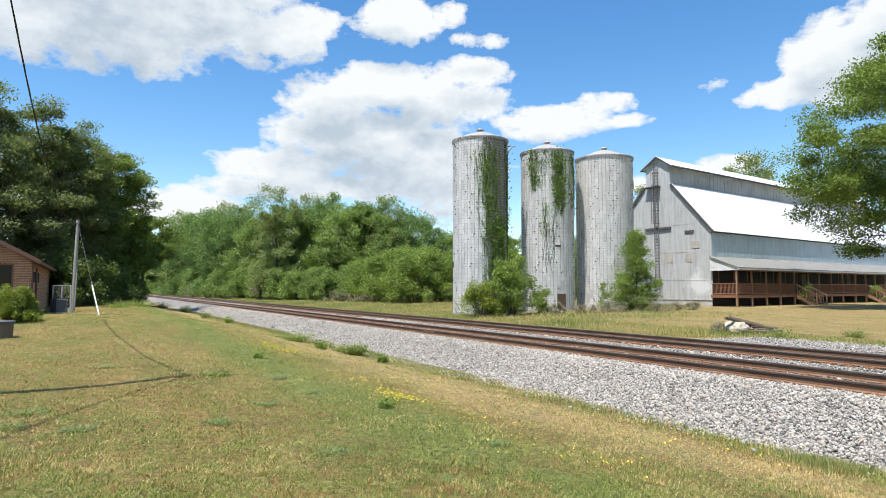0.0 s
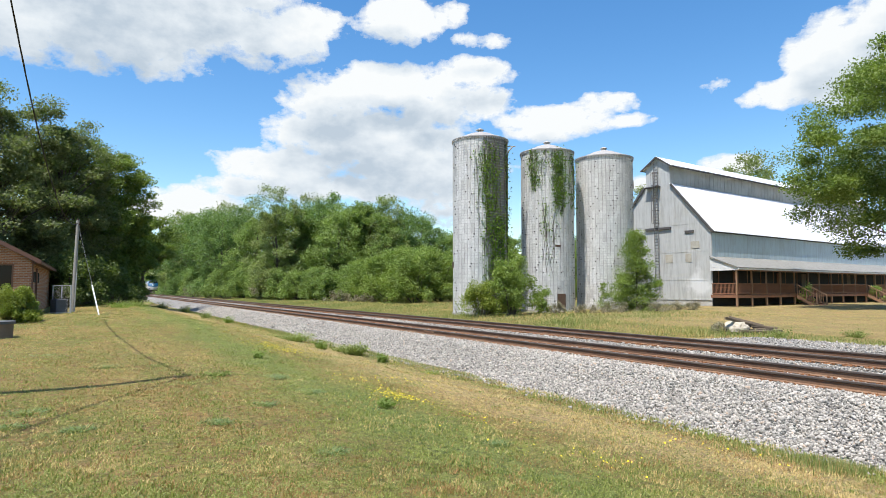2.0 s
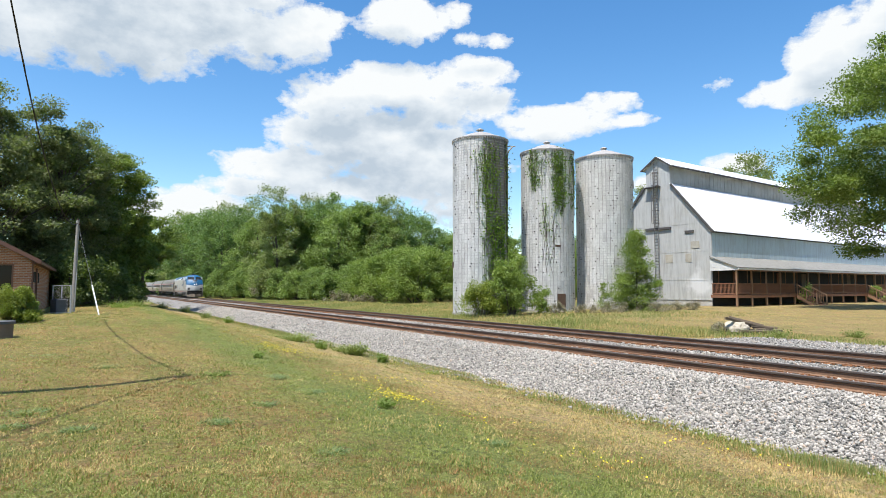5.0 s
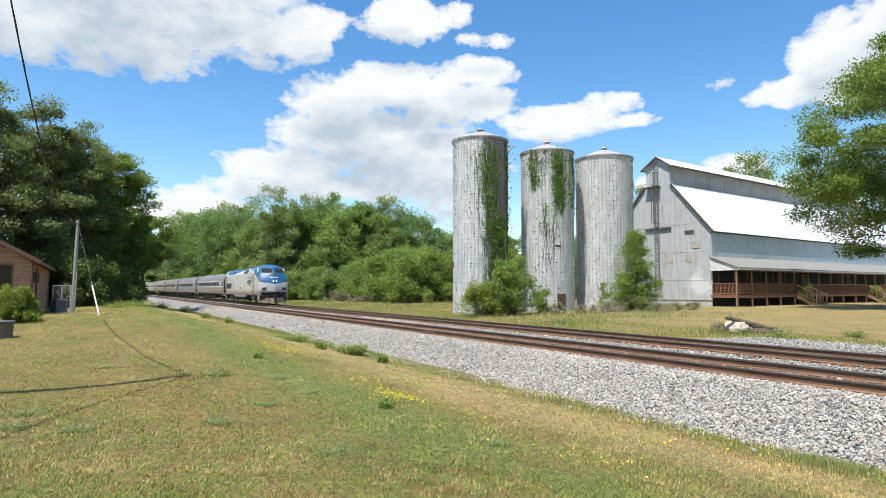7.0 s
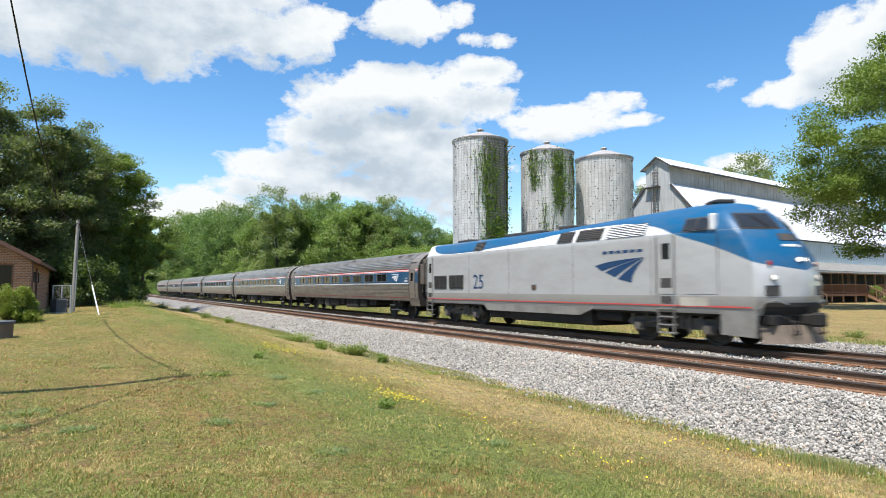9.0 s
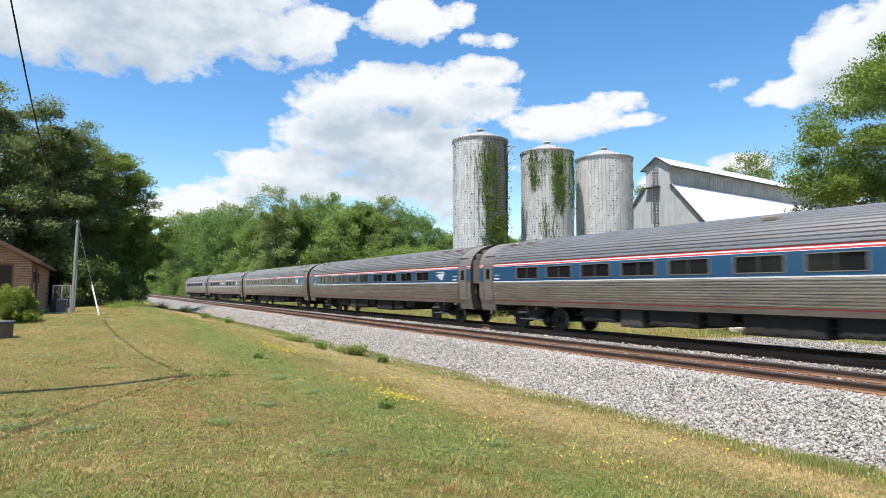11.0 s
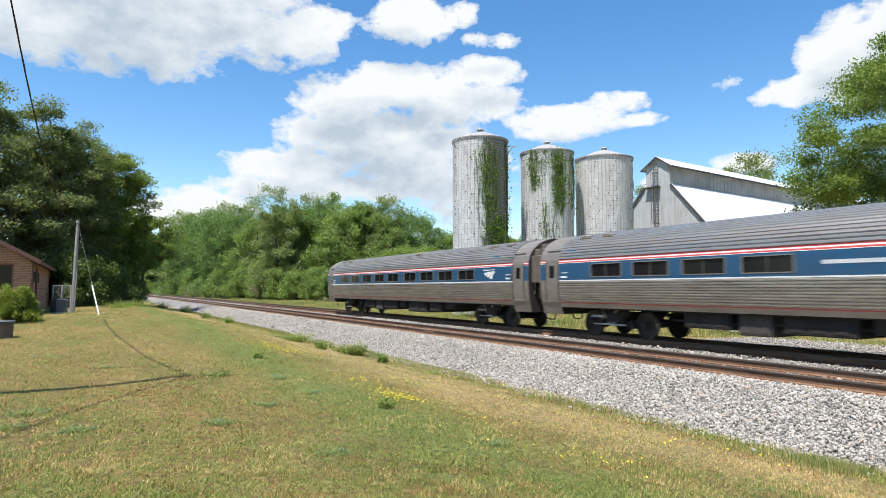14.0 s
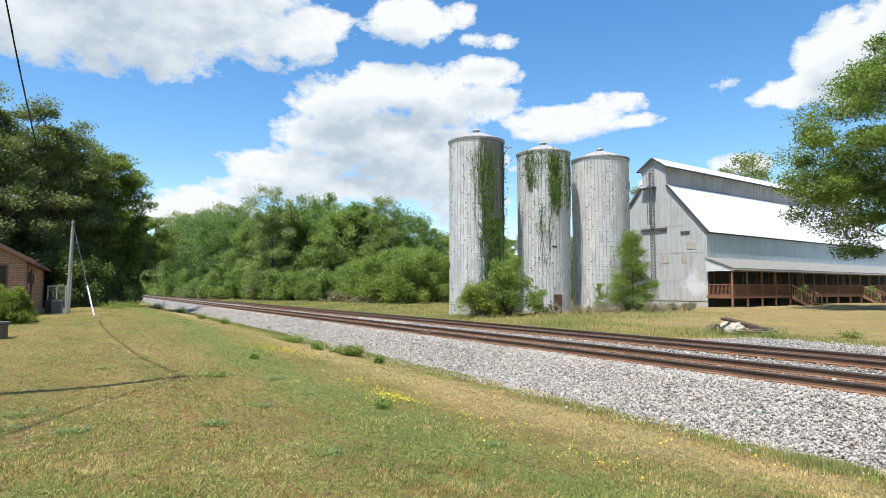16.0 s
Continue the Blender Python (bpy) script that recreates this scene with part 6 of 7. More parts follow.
def build_coach(kit, cafe, label):
    """A fluted stainless coach; x = 0 at its front joint, and it reaches back to -26.01."""
    c = place("passenger_coach", Matrix.Identity(4), label, "train car", "coaches of the train")
    x0, x1 = -PITCH + 0.40, -0.40
    f0, f1 = -PITCH + 1.55, -1.55
    wins = [(-PITCH + 3.32 + 2.03 * i, -PITCH + 3.32 + 2.03 * i + 1.5) for i in range(5)] + [(-4.62 - 1.5 - 2.05 * i, -4.62 - 2.05 * i) for i in (3, 2, 1, 0)]
    if cafe:
        wins = wins[:4] + wins[6:]
    bm = B()
    skin(bm, f0, f1, fluted(1.23, 2.0, 0.085, 0.026))
    skin(bm, f0, f1, fluted(2.83, 3.84, 0.115, 0.028) + [(0.0, 3.855)])
    low = [(1.46, 1.02), (1.52, 1.2), (side_y(1.24), 1.24)]
    skin(bm, f0, f1, low)
    part("fluted_shell", bm, STEEL, c, "fluted stainless steel sides and roof")
    deep = [(1.40, 0.74), (1.44, 0.9)] + [(y, z) for z, y in SECT]
    for xa, xb, cap, inner in ((x0, f0, x0, f0), (f1, x1, x1, f1)):
        bm = B()
        skin(bm, xa, xb, deep)
        for x, k in ((cap, 1.0), (inner, 0.985)):
            ring = [bm.verts.new((x, y * k, z)) for y, z in deep] + [bm.verts.new((x, -y * k, z)) for y, z in reversed(deep[:-1])]
            f = bm.faces.new(ring)
            f.material_index = 1
        bmesh.ops.recalc_face_normals(bm, faces=bm.faces)
        part("end_shell", bm, [STEELDULL, BELLOWS], c, "smooth dull steel vestibule end")
    bm = B()
    box(bm, f0, f1, -1.44, 1.44, 0.98, 1.06)
    part("floor_pan", bm, UNDER, c)
    # window band: blue panels between the panes
    edges = [f0] + [v for w in wins for v in w] + [f1]
    bm = B()
    for a, b in zip(edges[0::2], edges[1::2]):
        skin(bm, a, b, [(side_y(2.15), 2.15), (side_y(2.38), 2.38), (side_y(2.6), 2.6)])
    skin(bm, f0, f1, [(side_y(2.04), 2.04), (side_y(2.15), 2.15)])
    skin(bm, f0, f1, [(side_y(2.6), 2.6), (side_y(2.68), 2.68)])
    for a, b in wins:
        for s in (1, -1):
            for x in (a, b):
                vs = [bm.verts.new((x, s * q, z)) for q, z in ((1.58, 2.15), (1.58, 2.6), (1.5, 2.6), (1.5, 2.15))]
                bm.faces.new(vs)
    part("window_band", bm, BANDBLUE, c, "dark blue painted window band")
    pane, fr, mul = {}, {}, {}
    for s in (-1, 1):
        for a, b in wins:
            bm = B()
            y = s * 1.553
            box(bm, a, b, min(y, y - s * 0.012), max(y, y - s * 0.012), 2.15, 2.6)
            w = part("window", bm, WINDOW, c)
            bm = B()
            for q in ((a - 0.02, a + 0.022, 2.13, 2.62), (b - 0.022, b + 0.02, 2.13, 2.62), (a, b, 2.13, 2.158), (a, b, 2.592, 2.62)):
                box(bm, q[0], q[1], min(s * 1.54, s * 1.592), max(s * 1.54, s * 1.592), q[2], q[3])
            part("frame", bm, STEELDULL, w)
            bm = B()
            box(bm, (a + b) / 2 - 0.02, (a + b) / 2 + 0.02, min(s * 1.54, s * 1.585), max(s * 1.54, s * 1.585), 2.165, 2.585)
            part("mullion", bm, LOUVER, w)
        for za, zb, mat in ((2.0, 2.04, STRIPEWHITE), (2.68, 2.695, STRIPEWHITE), (2.695, 2.742, STRIPERED), (2.742, 2.783, STRIPEWHITE), (2.783, 2.83, STRIPERED), (1.175, 1.21, STRIPERED)):
            bm = B()
            side_strip(bm, f0, f1, za, zb, 0.004, s)
            part("stripe", bm, mat, c)
        for xa, xb in ((x0 + 0.02, x0 + 0.33), (x1 - 0.33, x1 - 0.02)):
            for za, zb, mat in ((2.05, 2.68, BANDBLUE), (2.68, 2.695, STRIPEWHITE), (2.695, 2.742, STRIPERED), (2.742, 2.783, STRIPEWHITE), (2.783, 2.83, STRIPERED)):
                bm = B()
                side_strip(bm, xa, xb, za, zb, 0.004, s, 2)
                part("stripe", bm, mat, c)
        # end doors, with windows, thresholds and small marks
        for xc in (x0 + 0.72, x1 - 0.72):
            bm = B()
            side_strip(bm, xc - 0.36, xc + 0.36, 1.26, 3.14, 0.006, s, 6)
            d = part("door", bm, STEELDULL, c, "dull steel vestibule door")
            bm = B()
            side_strip(bm, xc - 0.15, xc + 0.15, 2.14, 2.6, 0.012, s, 2)
            part("door_window", bm, WINDOW, d)
            bm = B()
            for q in ((xc - 0.40, xc - 0.36, 1.26, 3.18), (xc + 0.36, xc + 0.40, 1.26, 3.18), (xc - 0.40, xc + 0.40, 3.14, 3.2)):
                side_strip(bm, *q, 0.012, s, 4)
            part("door_frame", bm, STEEL if s > 9 else UNDER, d)
            bm = B()
            side_strip(bm, xc - 0.36, xc + 0.36, 1.2, 1.27, 0.02, s)
            part("threshold", bm, STEEL, d)
        for xm, k in ((f0 + 0.35, 1), (f1 - 1.6, 1)):
            bm = B()
            side_strip(bm, xm, xm + 0.55, 3.1, 3.22, 0.02, s)
            part("sign_box", bm, BANDBLUE, c)
        for xm in (f1 - 0.5, f0 + 0.1):
            bm = B()
            side_strip(bm, xm, xm + 0.36, 2.12, 2.19, 0.007, s)
            side_strip(bm, xm + 0.05, xm + 0.4, 2.3, 2.33, 0.007, s)
            part("car_mark", bm, STRIPEWHITE, c)
        bm = B()
        lx = f1 - 2.25 if s < 0 else f0 + 2.25
        swoosh(bm, lx, 2.14, 0.95, 0.36, s * 1.586, 1 if s < 0 else -1)
        part("emblem", bm, STRIPEWHITE, c, "white mark of three curved bars")
        bm = B()
        box(bm, min(lx, lx + (0.9 if s < 0 else -0.9)), max(lx, lx + (0.9 if s < 0 else -0.9)), min(s * 1.575, s * 1.586), max(s * 1.575, s * 1.586), 2.54, 2.575)
        part("lettering", bm, STRIPEWHITE, c)
        if cafe:
            bm = B()
            xm = -12.75
            for k in range(17):
                a = -1.62 + k * 0.165 + (0.42 if k > 8 else 0)
                box(bm, xm + a, xm + a + 0.12, min(s * 1.575, s * 1.587), max(s * 1.575, s * 1.587), 2.33, 2.43)
            cyl(bm, (xm + 0.05, s * 1.575, 2.38), (xm + 0.05, s * 1.587, 2.38), 0.14, seg=20)
            part("lettering", bm, STRIPEWHITE, c)
    # roof fittings
    for x in (f0 + 0.9, f0 + 2.1, f1 - 0.9, f1 - 2.2, (f0 + f1) / 2 + 1.5):
        for s in (-1, 1):
            bm = B()
            box(bm, x - 0.25, x + 0.25, s * 0.95 - 0.12, s * 0.95 + 0.12, 3.58, 3.72, bevel=0.03)
            part("roof_vent", bm, STEELDULL, c)
    # ends: buffers, bellows and couplers
    for x, s in ((x1, 1), (x0, -1)):
        bm = B()
        for y0, y1, z0, z1 in ((-1.42, -0.5, 1.95, 3.08), (0.5, 1.42, 1.95, 3.08), (-1.25, 1.25, 3.08, 3.36), (-0.9, 0.9, 3.36, 3.58), (-1.1, -0.5, 1.3, 1.95), (0.5, 1.1, 1.3, 1.95), (-0.62, 0.62, 1.0, 1.34)):
            box(bm, min(x, x + s * 0.38), max(x, x + s * 0.38), y0, y1, z0, z1, bevel=0.03)
        part("bellows", bm, DIAPHRAGM, c, "dull brown grey gangway diaphragm")
        bm = B()
        box(bm, min(x - s * 0.6, x + s * 0.42), max(x - s * 0.6, x + s * 0.42), -0.13, 0.13, 0.72, 0.98, bevel=0.03)
        for y in (-0.75, 0.7):
            hose = B()
            tube(hose, [(x, y, 0.85), (x + s * 0.15, y, 0.5), (x + s * 0.36, y * 0.9, 0.45)], [0.03] * 3, 6)
            part("air_hose", hose, RUBBER, c)
        part("coupler", bm, UNDER, c)
        for y in (-1.28, 1.28):
            bm = B()
            cyl(bm, (x + s * 0.03, y, 1.5), (x + s * 0.03, y, 2.2), 0.018, seg=6)
            part("grab_iron", bm, STEEL, c)
    # under the floor
    rng = random.Random(5)
    x = -PITCH + 7.2
    for w, zb, hb in ((1.6, 0.52, 0.42), (1.0, 0.4, 0.42), (1.9, 0.5, 0.4), (0.8, 0.62, 0.3), (2.3, 0.42, 0.45), (1.3, 0.5, 0.42), (1.1, 0.66, 0.3)):
        bm = B()
        box(bm, x, x + w, -1.32, 1.32, zb, 1.0, bevel=0.03)
        for k in range(3):
            box(bm, x + w * (0.1 + 0.3 * k), x + w * (0.3 + 0.3 * k), -1.335, -1.32, zb + 0.08, 0.9)
        part("equipment_box", bm, UNDER if w != 1.0 else TRUCKGREY, c)
        x += w + rng.uniform(0.05, 0.4)
    bm = B()
    for y in (-1.1, 1.1):
        cyl(bm, (-PITCH + 6.6, y, 0.72), (-6.6, y, 0.72), 0.035, seg=8)
    part("pipe", bm, UNDER, c)
    for xc in (-3.93, -PITCH + 3.93):
        coach_truck(c, xc, kit)
    return c


# ---- the locomotive: x = 0 at its rear joint, nose at 20.7 ----
LEV = [(0.98, 1.44, 19.78, 20.27), (1.18, 1.5, 19.88, 20.40), (1.5, 1.5, 19.90, 20.42), (2, 1.5, 19.90, 20.42), (2.35, 1.49, 19.84, 20.38), (2.7, 1.46, 19.68, 20.26), (3, 1.42, 19.50, 20.12),
       (3.25, 1.39, 19.33, 19.97), (3.43, 1.36, 19.20, 19.86), (3.7, 1.27, 18.98, 19.64), (3.95, 1.14, 18.75, 19.38), (4.12, 0.98, 18.55, 19.12), (4.26, 0.74, 18.30, 18.77), (4.35, 0.45, 17.90, 18.32), (4.38, 0, 17.60, 17.92)]


def body_w(z):
    return float(np.interp(z, [1.0, 1.18, 3.42, 3.5, 3.95, 4.12, 4.26, 4.35, 4.38], [1.44, 1.5, 1.5, 1.48, 1.22, 1.04, 0.76, 0.45, 0.0]))


def loco_text(bm_name, text, size, m, mat, parent):
    cu = bpy.data.curves.new(bm_name, "FONT")
    cu.body, cu.size, cu.extrude, cu.align_x = text, size, 0.003, "CENTER"
    ob = bpy.data.objects.new(bm_name, cu)
    me = bpy.data.meshes.new_from_object(ob)
    bpy.data.objects.remove(ob)
    me.materials.clear()
    me.materials.append(mat)
    o = new(bm_name, me)
    o.parent = parent
    o.matrix_local = m
    return o


def build_loco():
    L = place("locomotive", Matrix.Identity(4), "silver grey diesel locomotive with a blue roof and blue wedge nose", "locomotive")
    bm = B()
    rows = []
    for z, wn, xe, xt in LEV:
        row = []
        for s in (1, -1):
            r = []
            w = body_w(z)
            for x in (0.6, 3.0, 6.0, 10.0, 14.0, 16.5, 17.4):
                k = float(np.interp(x, [10.0, 16.5], [0.45, 1.0]))          # the hood's roof is flatter than the cab's
                r.append((min(x, xe - 0.5), s * w, z if z < 3.93 else 3.93 + (z - 3.93) * k))
            r.append((xe - 0.25, s * (w * 0.35 + wn * 0.65), z))
            r.append((xe, s * wn, z))
            r.append((xe + 0.10, s * wn * 0.93, z))
            r.append((xe + (xt - xe) * 0.5, s * wn * 0.56, z))
            r.append((xe + (xt - xe) * 0.86, s * wn * 0.2, z))
            row.append(r)
        rows.append(row[0] + [(xt, 0, z)] + row[1][::-1])
    grid = [[bm.verts.new(p) for p in r] for r in rows]
    for a, b in zip(grid, grid[1:]):
        for i in range(len(a) - 1):
            bm.faces.new((a[i], a[i + 1], b[i + 1], b[i]))
    bm.faces.new([r[0] for r in grid] + [r[-1] for r in reversed(grid)])
    bm.faces.new(grid[0])
    bmesh.ops.remove_doubles(bm, verts=bm.verts, dist=0.002)
    bmesh.ops.recalc_face_normals(bm, faces=bm.faces)
    part("body", bm, PAINT, L, "grey sides with white sweep and blue roof", smooth=True)

    def slab_on(name, x0, x1, z0, z1, proud, mat, parent=L, label="", sides=(-1, 1), bevel=0.0):
        out = []
        for s in sides:
            y0, y1 = body_w(z0), body_w(z1)
            b2 = B()
            vs = []
            for dp in (proud, -0.02):
                for x, z, y in ((x0, z0, y0), (x1, z0, y0), (x1, z1, y1), (x0, z1, y1)):
                    vs.append(b2.verts.new((x, s * (y + dp), z)))
            for q in ((0, 1, 2, 3), (7, 6, 5, 4), (0, 4, 5, 1), (1, 5, 6, 2), (2, 6, 7, 3), (3, 7, 4, 0)):
                b2.faces.new([vs[i] for i in q])
            bmesh.ops.recalc_face_normals(b2, faces=b2.faces)
            out.append(part(name, b2, mat, parent, label))
        return out

    slab_on("red_stripe", 0.62, 19.75, 1.17, 1.215, 0.006, STRIPERED)
    # louvers with slats
    for x0, x1, z0, z1, n, back, slat in ((1.4, 2.75, 1.7, 2.38, 9, LOUVER, LOUVER), (2.98, 4.4, 1.7, 2.38, 9, LOUVER, LOUVER), (5.28, 6.1, 3.5, 3.9, 6, LOUVER, LOUVER), (11.45, 12.35, 3.47, 3.9, 6, LOUVER, LOUVER),
                                          (12.55, 13.9, 3.47, 3.9, 6, LOUVER, LOUVER), (14.15, 15.95, 3.47, 3.9, 7, LOUVER, STRIPEWHITE)):
        for s, ob in zip((-1, 1), slab_on("louver", x0, x1, z0, z1, 0.006, back, label="slatted air intake")):
            for k in range(n):
                za = z0 + (z1 - z0) * (k + 0.15) / n
                zb = za + (z1 - z0) / n * 0.45
                slab_on("slat", x0 + 0.03, x1 - 0.03, za, zb, 0.03, slat, ob, sides=(s,))
            if x1 - x0 > 1.2 and slat is LOUVER:
                slab_on("mullion", (x0 + x1) / 2 - 0.02, (x0 + x1) / 2 + 0.02, z0, z1, 0.034, LOUVER, ob, sides=(s,))
    # panel joints
    for x in (4.9, 8.2, 12.4, 16.2, 18.7):
        slab_on("panel_joint", x, x + 0.015, 1.5, 3.4, 0.003, LOUVER)
    slab_on("access_panel", 17.5, 18.65, 1.55, 2.25, 0.008, PAINT)
    slab_on("pale_panel", 17.35, 18.35, 1.2, 1.45, 0.008, PATCH, label="pale replaced sill panel")
    slab_on("fuel_filler", 9.85, 10.15, 1.68, 1.88, 0.02, RUSTY, label="dark fuel filler recess")
    # rear door and cab door with grab irons and steps
    for x0, x1, z1 in ((0.72, 1.2, 3.3), (16.55, 17.1, 3.4)):
        for s, d in zip((-1, 1), slab_on("door", x0, x1, 1.55, z1, 0.012, PAINT, label="grey door set in the side")):
            slab_on("door_window", x0 + 0.12, x1 - 0.12, z1 - 0.75, z1 - 0.25, 0.018, WINDOW, d, sides=(s,))
            slab_on("door_step", x0 + 0.06, x1 - 0.06, 1.75, 2.05, 0.016, LOUVER, d, sides=(s,))
            slab_on("door_step", x0 + 0.06, x1 - 0.06, 1.28, 1.48, 0.016, LOUVER, d, sides=(s,))
            b2 = B()
            for x in (x0 - 0.08, x1 + 0.08):
                cyl(b2, (x, s * 1.57, 1.55), (x, s * 1.57, min(z1 + 0.1, 3.4)), 0.02, seg=8)
                for z in (1.6, 2.4, min(z1, 3.35)):
                    cyl(b2, (x, s * 1.48, z), (x, s * 1.57, z), 0.016, seg=6)
            part("grab_iron", b2, STEEL, d, "bright grab irons")
            b2 = B()
            for k in range(4):
                box(b2, x0 - 0.02, x1 + 0.02, min(s * 1.36, s * 1.56), max(s * 1.36, s * 1.56), 0.32 + k * 0.25, 0.36 + k * 0.25)
            for x in (x0 - 0.05, x1 + 0.02):
                box(b2, x, x + 0.03, min(s * 1.5, s * 1.56), max(s * 1.5, s * 1.56), 0.3, 1.2)
            part("step_ladder", b2, TANK, d, "steel steps below the door")
    # cab side window and mirror
    for s, w in zip((-1, 1), slab_on("cab_window", 17.45, 18.4, 3.46, 3.88, 0.008, LOUVER, label="cab side window frame")):
        slab_on("pane", 17.5, 17.9, 3.5, 3.84, 0.016, SHIELD, w, sides=(s,))
        slab_on("pane", 17.95, 18.35, 3.5, 3.84, 0.016, SHIELD, w, sides=(s,))
        b2 = B()
        box(b2, 18.44, 18.62, min(s * 1.3, s * 1.5), max(s * 1.3, s * 1.5), 3.44, 3.93, bevel=0.03)
        part("mirror_housing", b2, STRIPEWHITE, L, "white mirror housing beside the cab")

    # nose: a point on the front at half-width share u (0 middle, 1 corner)
    def nose(u, z, s, proud=0.0):
        zs = [q[0] for q in LEV]
        wn, xe, xt = (float(np.interp(z, zs, [q[k] for q in LEV])) for k in (1, 2, 3))
        xs = np.interp(u, [0, 0.2, 0.56, 0.93, 1.0], [xt, xe + (xt - xe) * 0.86, xe + (xt - xe) * 0.5, xe + 0.10, xe])
        return Vector((float(xs) + proud * 0.85, s * wn * u + s * proud * 0.35, z + proud * 0.35))

    def on_nose(name, u0, u1, z0, z1, mat, proud=0.02, label="", parent=L, sides=(-1, 1), n=4):
        for s in sides:
            b2 = B()
            g = [[b2.verts.new(nose(u0 + (u1 - u0) * i / n, z0 + (z1 - z0) * j / 3, s, proud)) for i in range(n + 1)] for j in range(4)]
            h = [[b2.verts.new(nose(u0 + (u1 - u0) * i / n, z0 + (z1 - z0) * j / 3, s, -0.03)) for i in range(n + 1)] for j in range(4)]
            for j in range(3):
                for i in range(n):
                    b2.faces.new((g[j][i], g[j][i + 1], g[j + 1][i + 1], g[j + 1][i]))
            for i in range(n):
                b2.faces.new((g[0][i], h[0][i], h[0][i + 1], g[0][i + 1]))
                b2.faces.new((g[3][i], g[3][i + 1], h[3][i + 1], h[3][i]))
            for j in range(3):
                b2.faces.new((g[j][0], g[j + 1][0], h[j + 1][0], h[j][0]))
                b2.faces.new((g[j][n], h[j][n], h[j + 1][n], g[j + 1][n]))
            bmesh.ops.recalc_face_normals(b2, faces=b2.faces)
            part(name, b2, mat, parent, label)

    on_nose("windshield_seal", 0.1, 0.93, 3.42, 3.93, RUBBER, 0.012)
    on_nose("windshield", 0.14, 0.88, 3.47, 3.88, SHIELD, 0.022, "dark windshield pane")
    on_nose("number_board", 0.0, 0.28, 3.08, 3.28, LOUVER, 0.02, "dark number board on the nose")
    on_nose("emblem", 0.02, 0.3, 2.9, 2.97, STRIPEWHITE, 0.015, "white curved mark on the nose")
    # no hollow here: a dark slab paints the recess's shade
    on_nose("pilot_face", 0.0, 0.88, 0.99, 1.32, UNDER, 0.03, "dark slab standing for the shaded recess above the plough")
    on_nose("front_panel", 0.56, 0.86, 1.52, 1.8, LOUVER, 0.015, "black front vent")
    for s in (-1, 1):
        for u, z, r, mat, nm in ((0.1, 2.52, 0.06, LAMPGLOW, "headlight"), (0.68, 2.02, 0.075, LAMPDIM, "ditch_light"), (0.72, 2.42, 0.06, REDLENS, "marker_light"), (0.12, 4.06, 0.05, PLASTIC, "roof_light")):
            c, d = nose(u, z, s), Vector((0.9, s * 0.36, 0.2)).normalized()
            b2 = B()
            cyl(b2, c - d * 0.03, c + d * 0.05, r * 1.25, seg=18)
            hz = part(nm, b2, STEELDULL, L)
            b2 = B()
            cyl(b2, c + d * 0.045, c + d * 0.062, r, seg=18)
            part("lens", b2, mat, hz)
        b2 = B()
        pts = [nose(0.45, 1.35, s, 0.12) + Vector((0, 0, -0.1)), nose(0.7, 1.35, s, 0.14), nose(0.9, 1.3, s, 0.12), nose(0.98, 1.12, s, 0.1)]
        tube(b2, pts, [0.025] * 4, 6)
        part("grab_iron", b2, STEEL, L)
        b2 = B()
        a, b = nose(0.35, 3.46, s, 0.06), nose(0.55, 3.85, s, 0.06)
        cyl(b2, a, b, 0.014, seg=6)
        part("wiper", b2, RUBBER, L)
    # pilot, plough and coupler
    b2 = B()
    pl = [(19.8, 1.25), (20.2, 0.85), (20.42, 0.0), (20.2, -0.85), (19.8, -1.25)]
    low = [(19.95, 1.3), (20.4, 0.9), (20.62, 0.0), (20.4, -0.9), (19.95, -1.3)]
    va = [b2.verts.new((x, y, 0.72)) for x, y in pl]
    vb = [b2.verts.new((x, y, 0.22)) for x, y in low]
    vc = [b2.verts.new((x - 0.06, y * 0.97, 0.72)) for x, y in pl]
    vd = [b2.verts.new((x - 0.06, y * 0.97, 0.22)) for x, y in low]
    for i in range(4):
        b2.faces.new((va[i], va[i + 1], vb[i + 1], vb[i]))
        b2.faces.new((vc[i], vd[i], vd[i + 1], vc[i + 1]))
        b2.faces.new((va[i], vc[i], vc[i + 1], va[i + 1]))
        b2.faces.new((vb[i], vb[i + 1], vd[i + 1], vd[i]))
    part("plough", b2, PLOUGH, L, "dusty brown snow plough")
    b2 = B()
    box(b2, 18.5, 20.15, -1.2, 1.2, 0.7, 1.0, bevel=0.04)
    part("pilot_beam", b2, UNDER, L)
    b2 = B()
    box(b2, 19.9, 20.7, -0.16, 0.16, 0.72, 1.02, bevel=0.04)
    box(b2, 20.55, 20.85, -0.22, 0.22, 0.68, 1.06, bevel=0.06)
    part("coupler", b2, UNDER, L)
    b2 = B()
    for y in (-0.75, -0.55, 0.5, 0.72):
        tube(b2, [(20.15, y, 0.95), (20.46, y * 1.02, 0.8), (20.5, y * 0.95, 0.5), (20.35, y * 0.85, 0.42)], [0.03] * 4, 6)
    part("air_hose", b2, RUBBER, L, kind="stuff")
    for s in (-1, 1):
        b2 = B()
        prism(b2, [(18.75, 0.4), (19.85, 0.36), (19.9, 1.18), (18.75, 1.18)], "y", min(s * 1.4, s * 1.47), max(s * 1.4, s * 1.47))
        part("front_skirt", b2, TANK, L, "grey skirt behind the plough")
        b2 = B()
        prism(b2, [(5.9, 1.18), (6.5, 0.74), (12.7, 0.74), (13.9, 1.18)], "y", min(s * 1.38, s * 1.46), max(s * 1.38, s * 1.46))
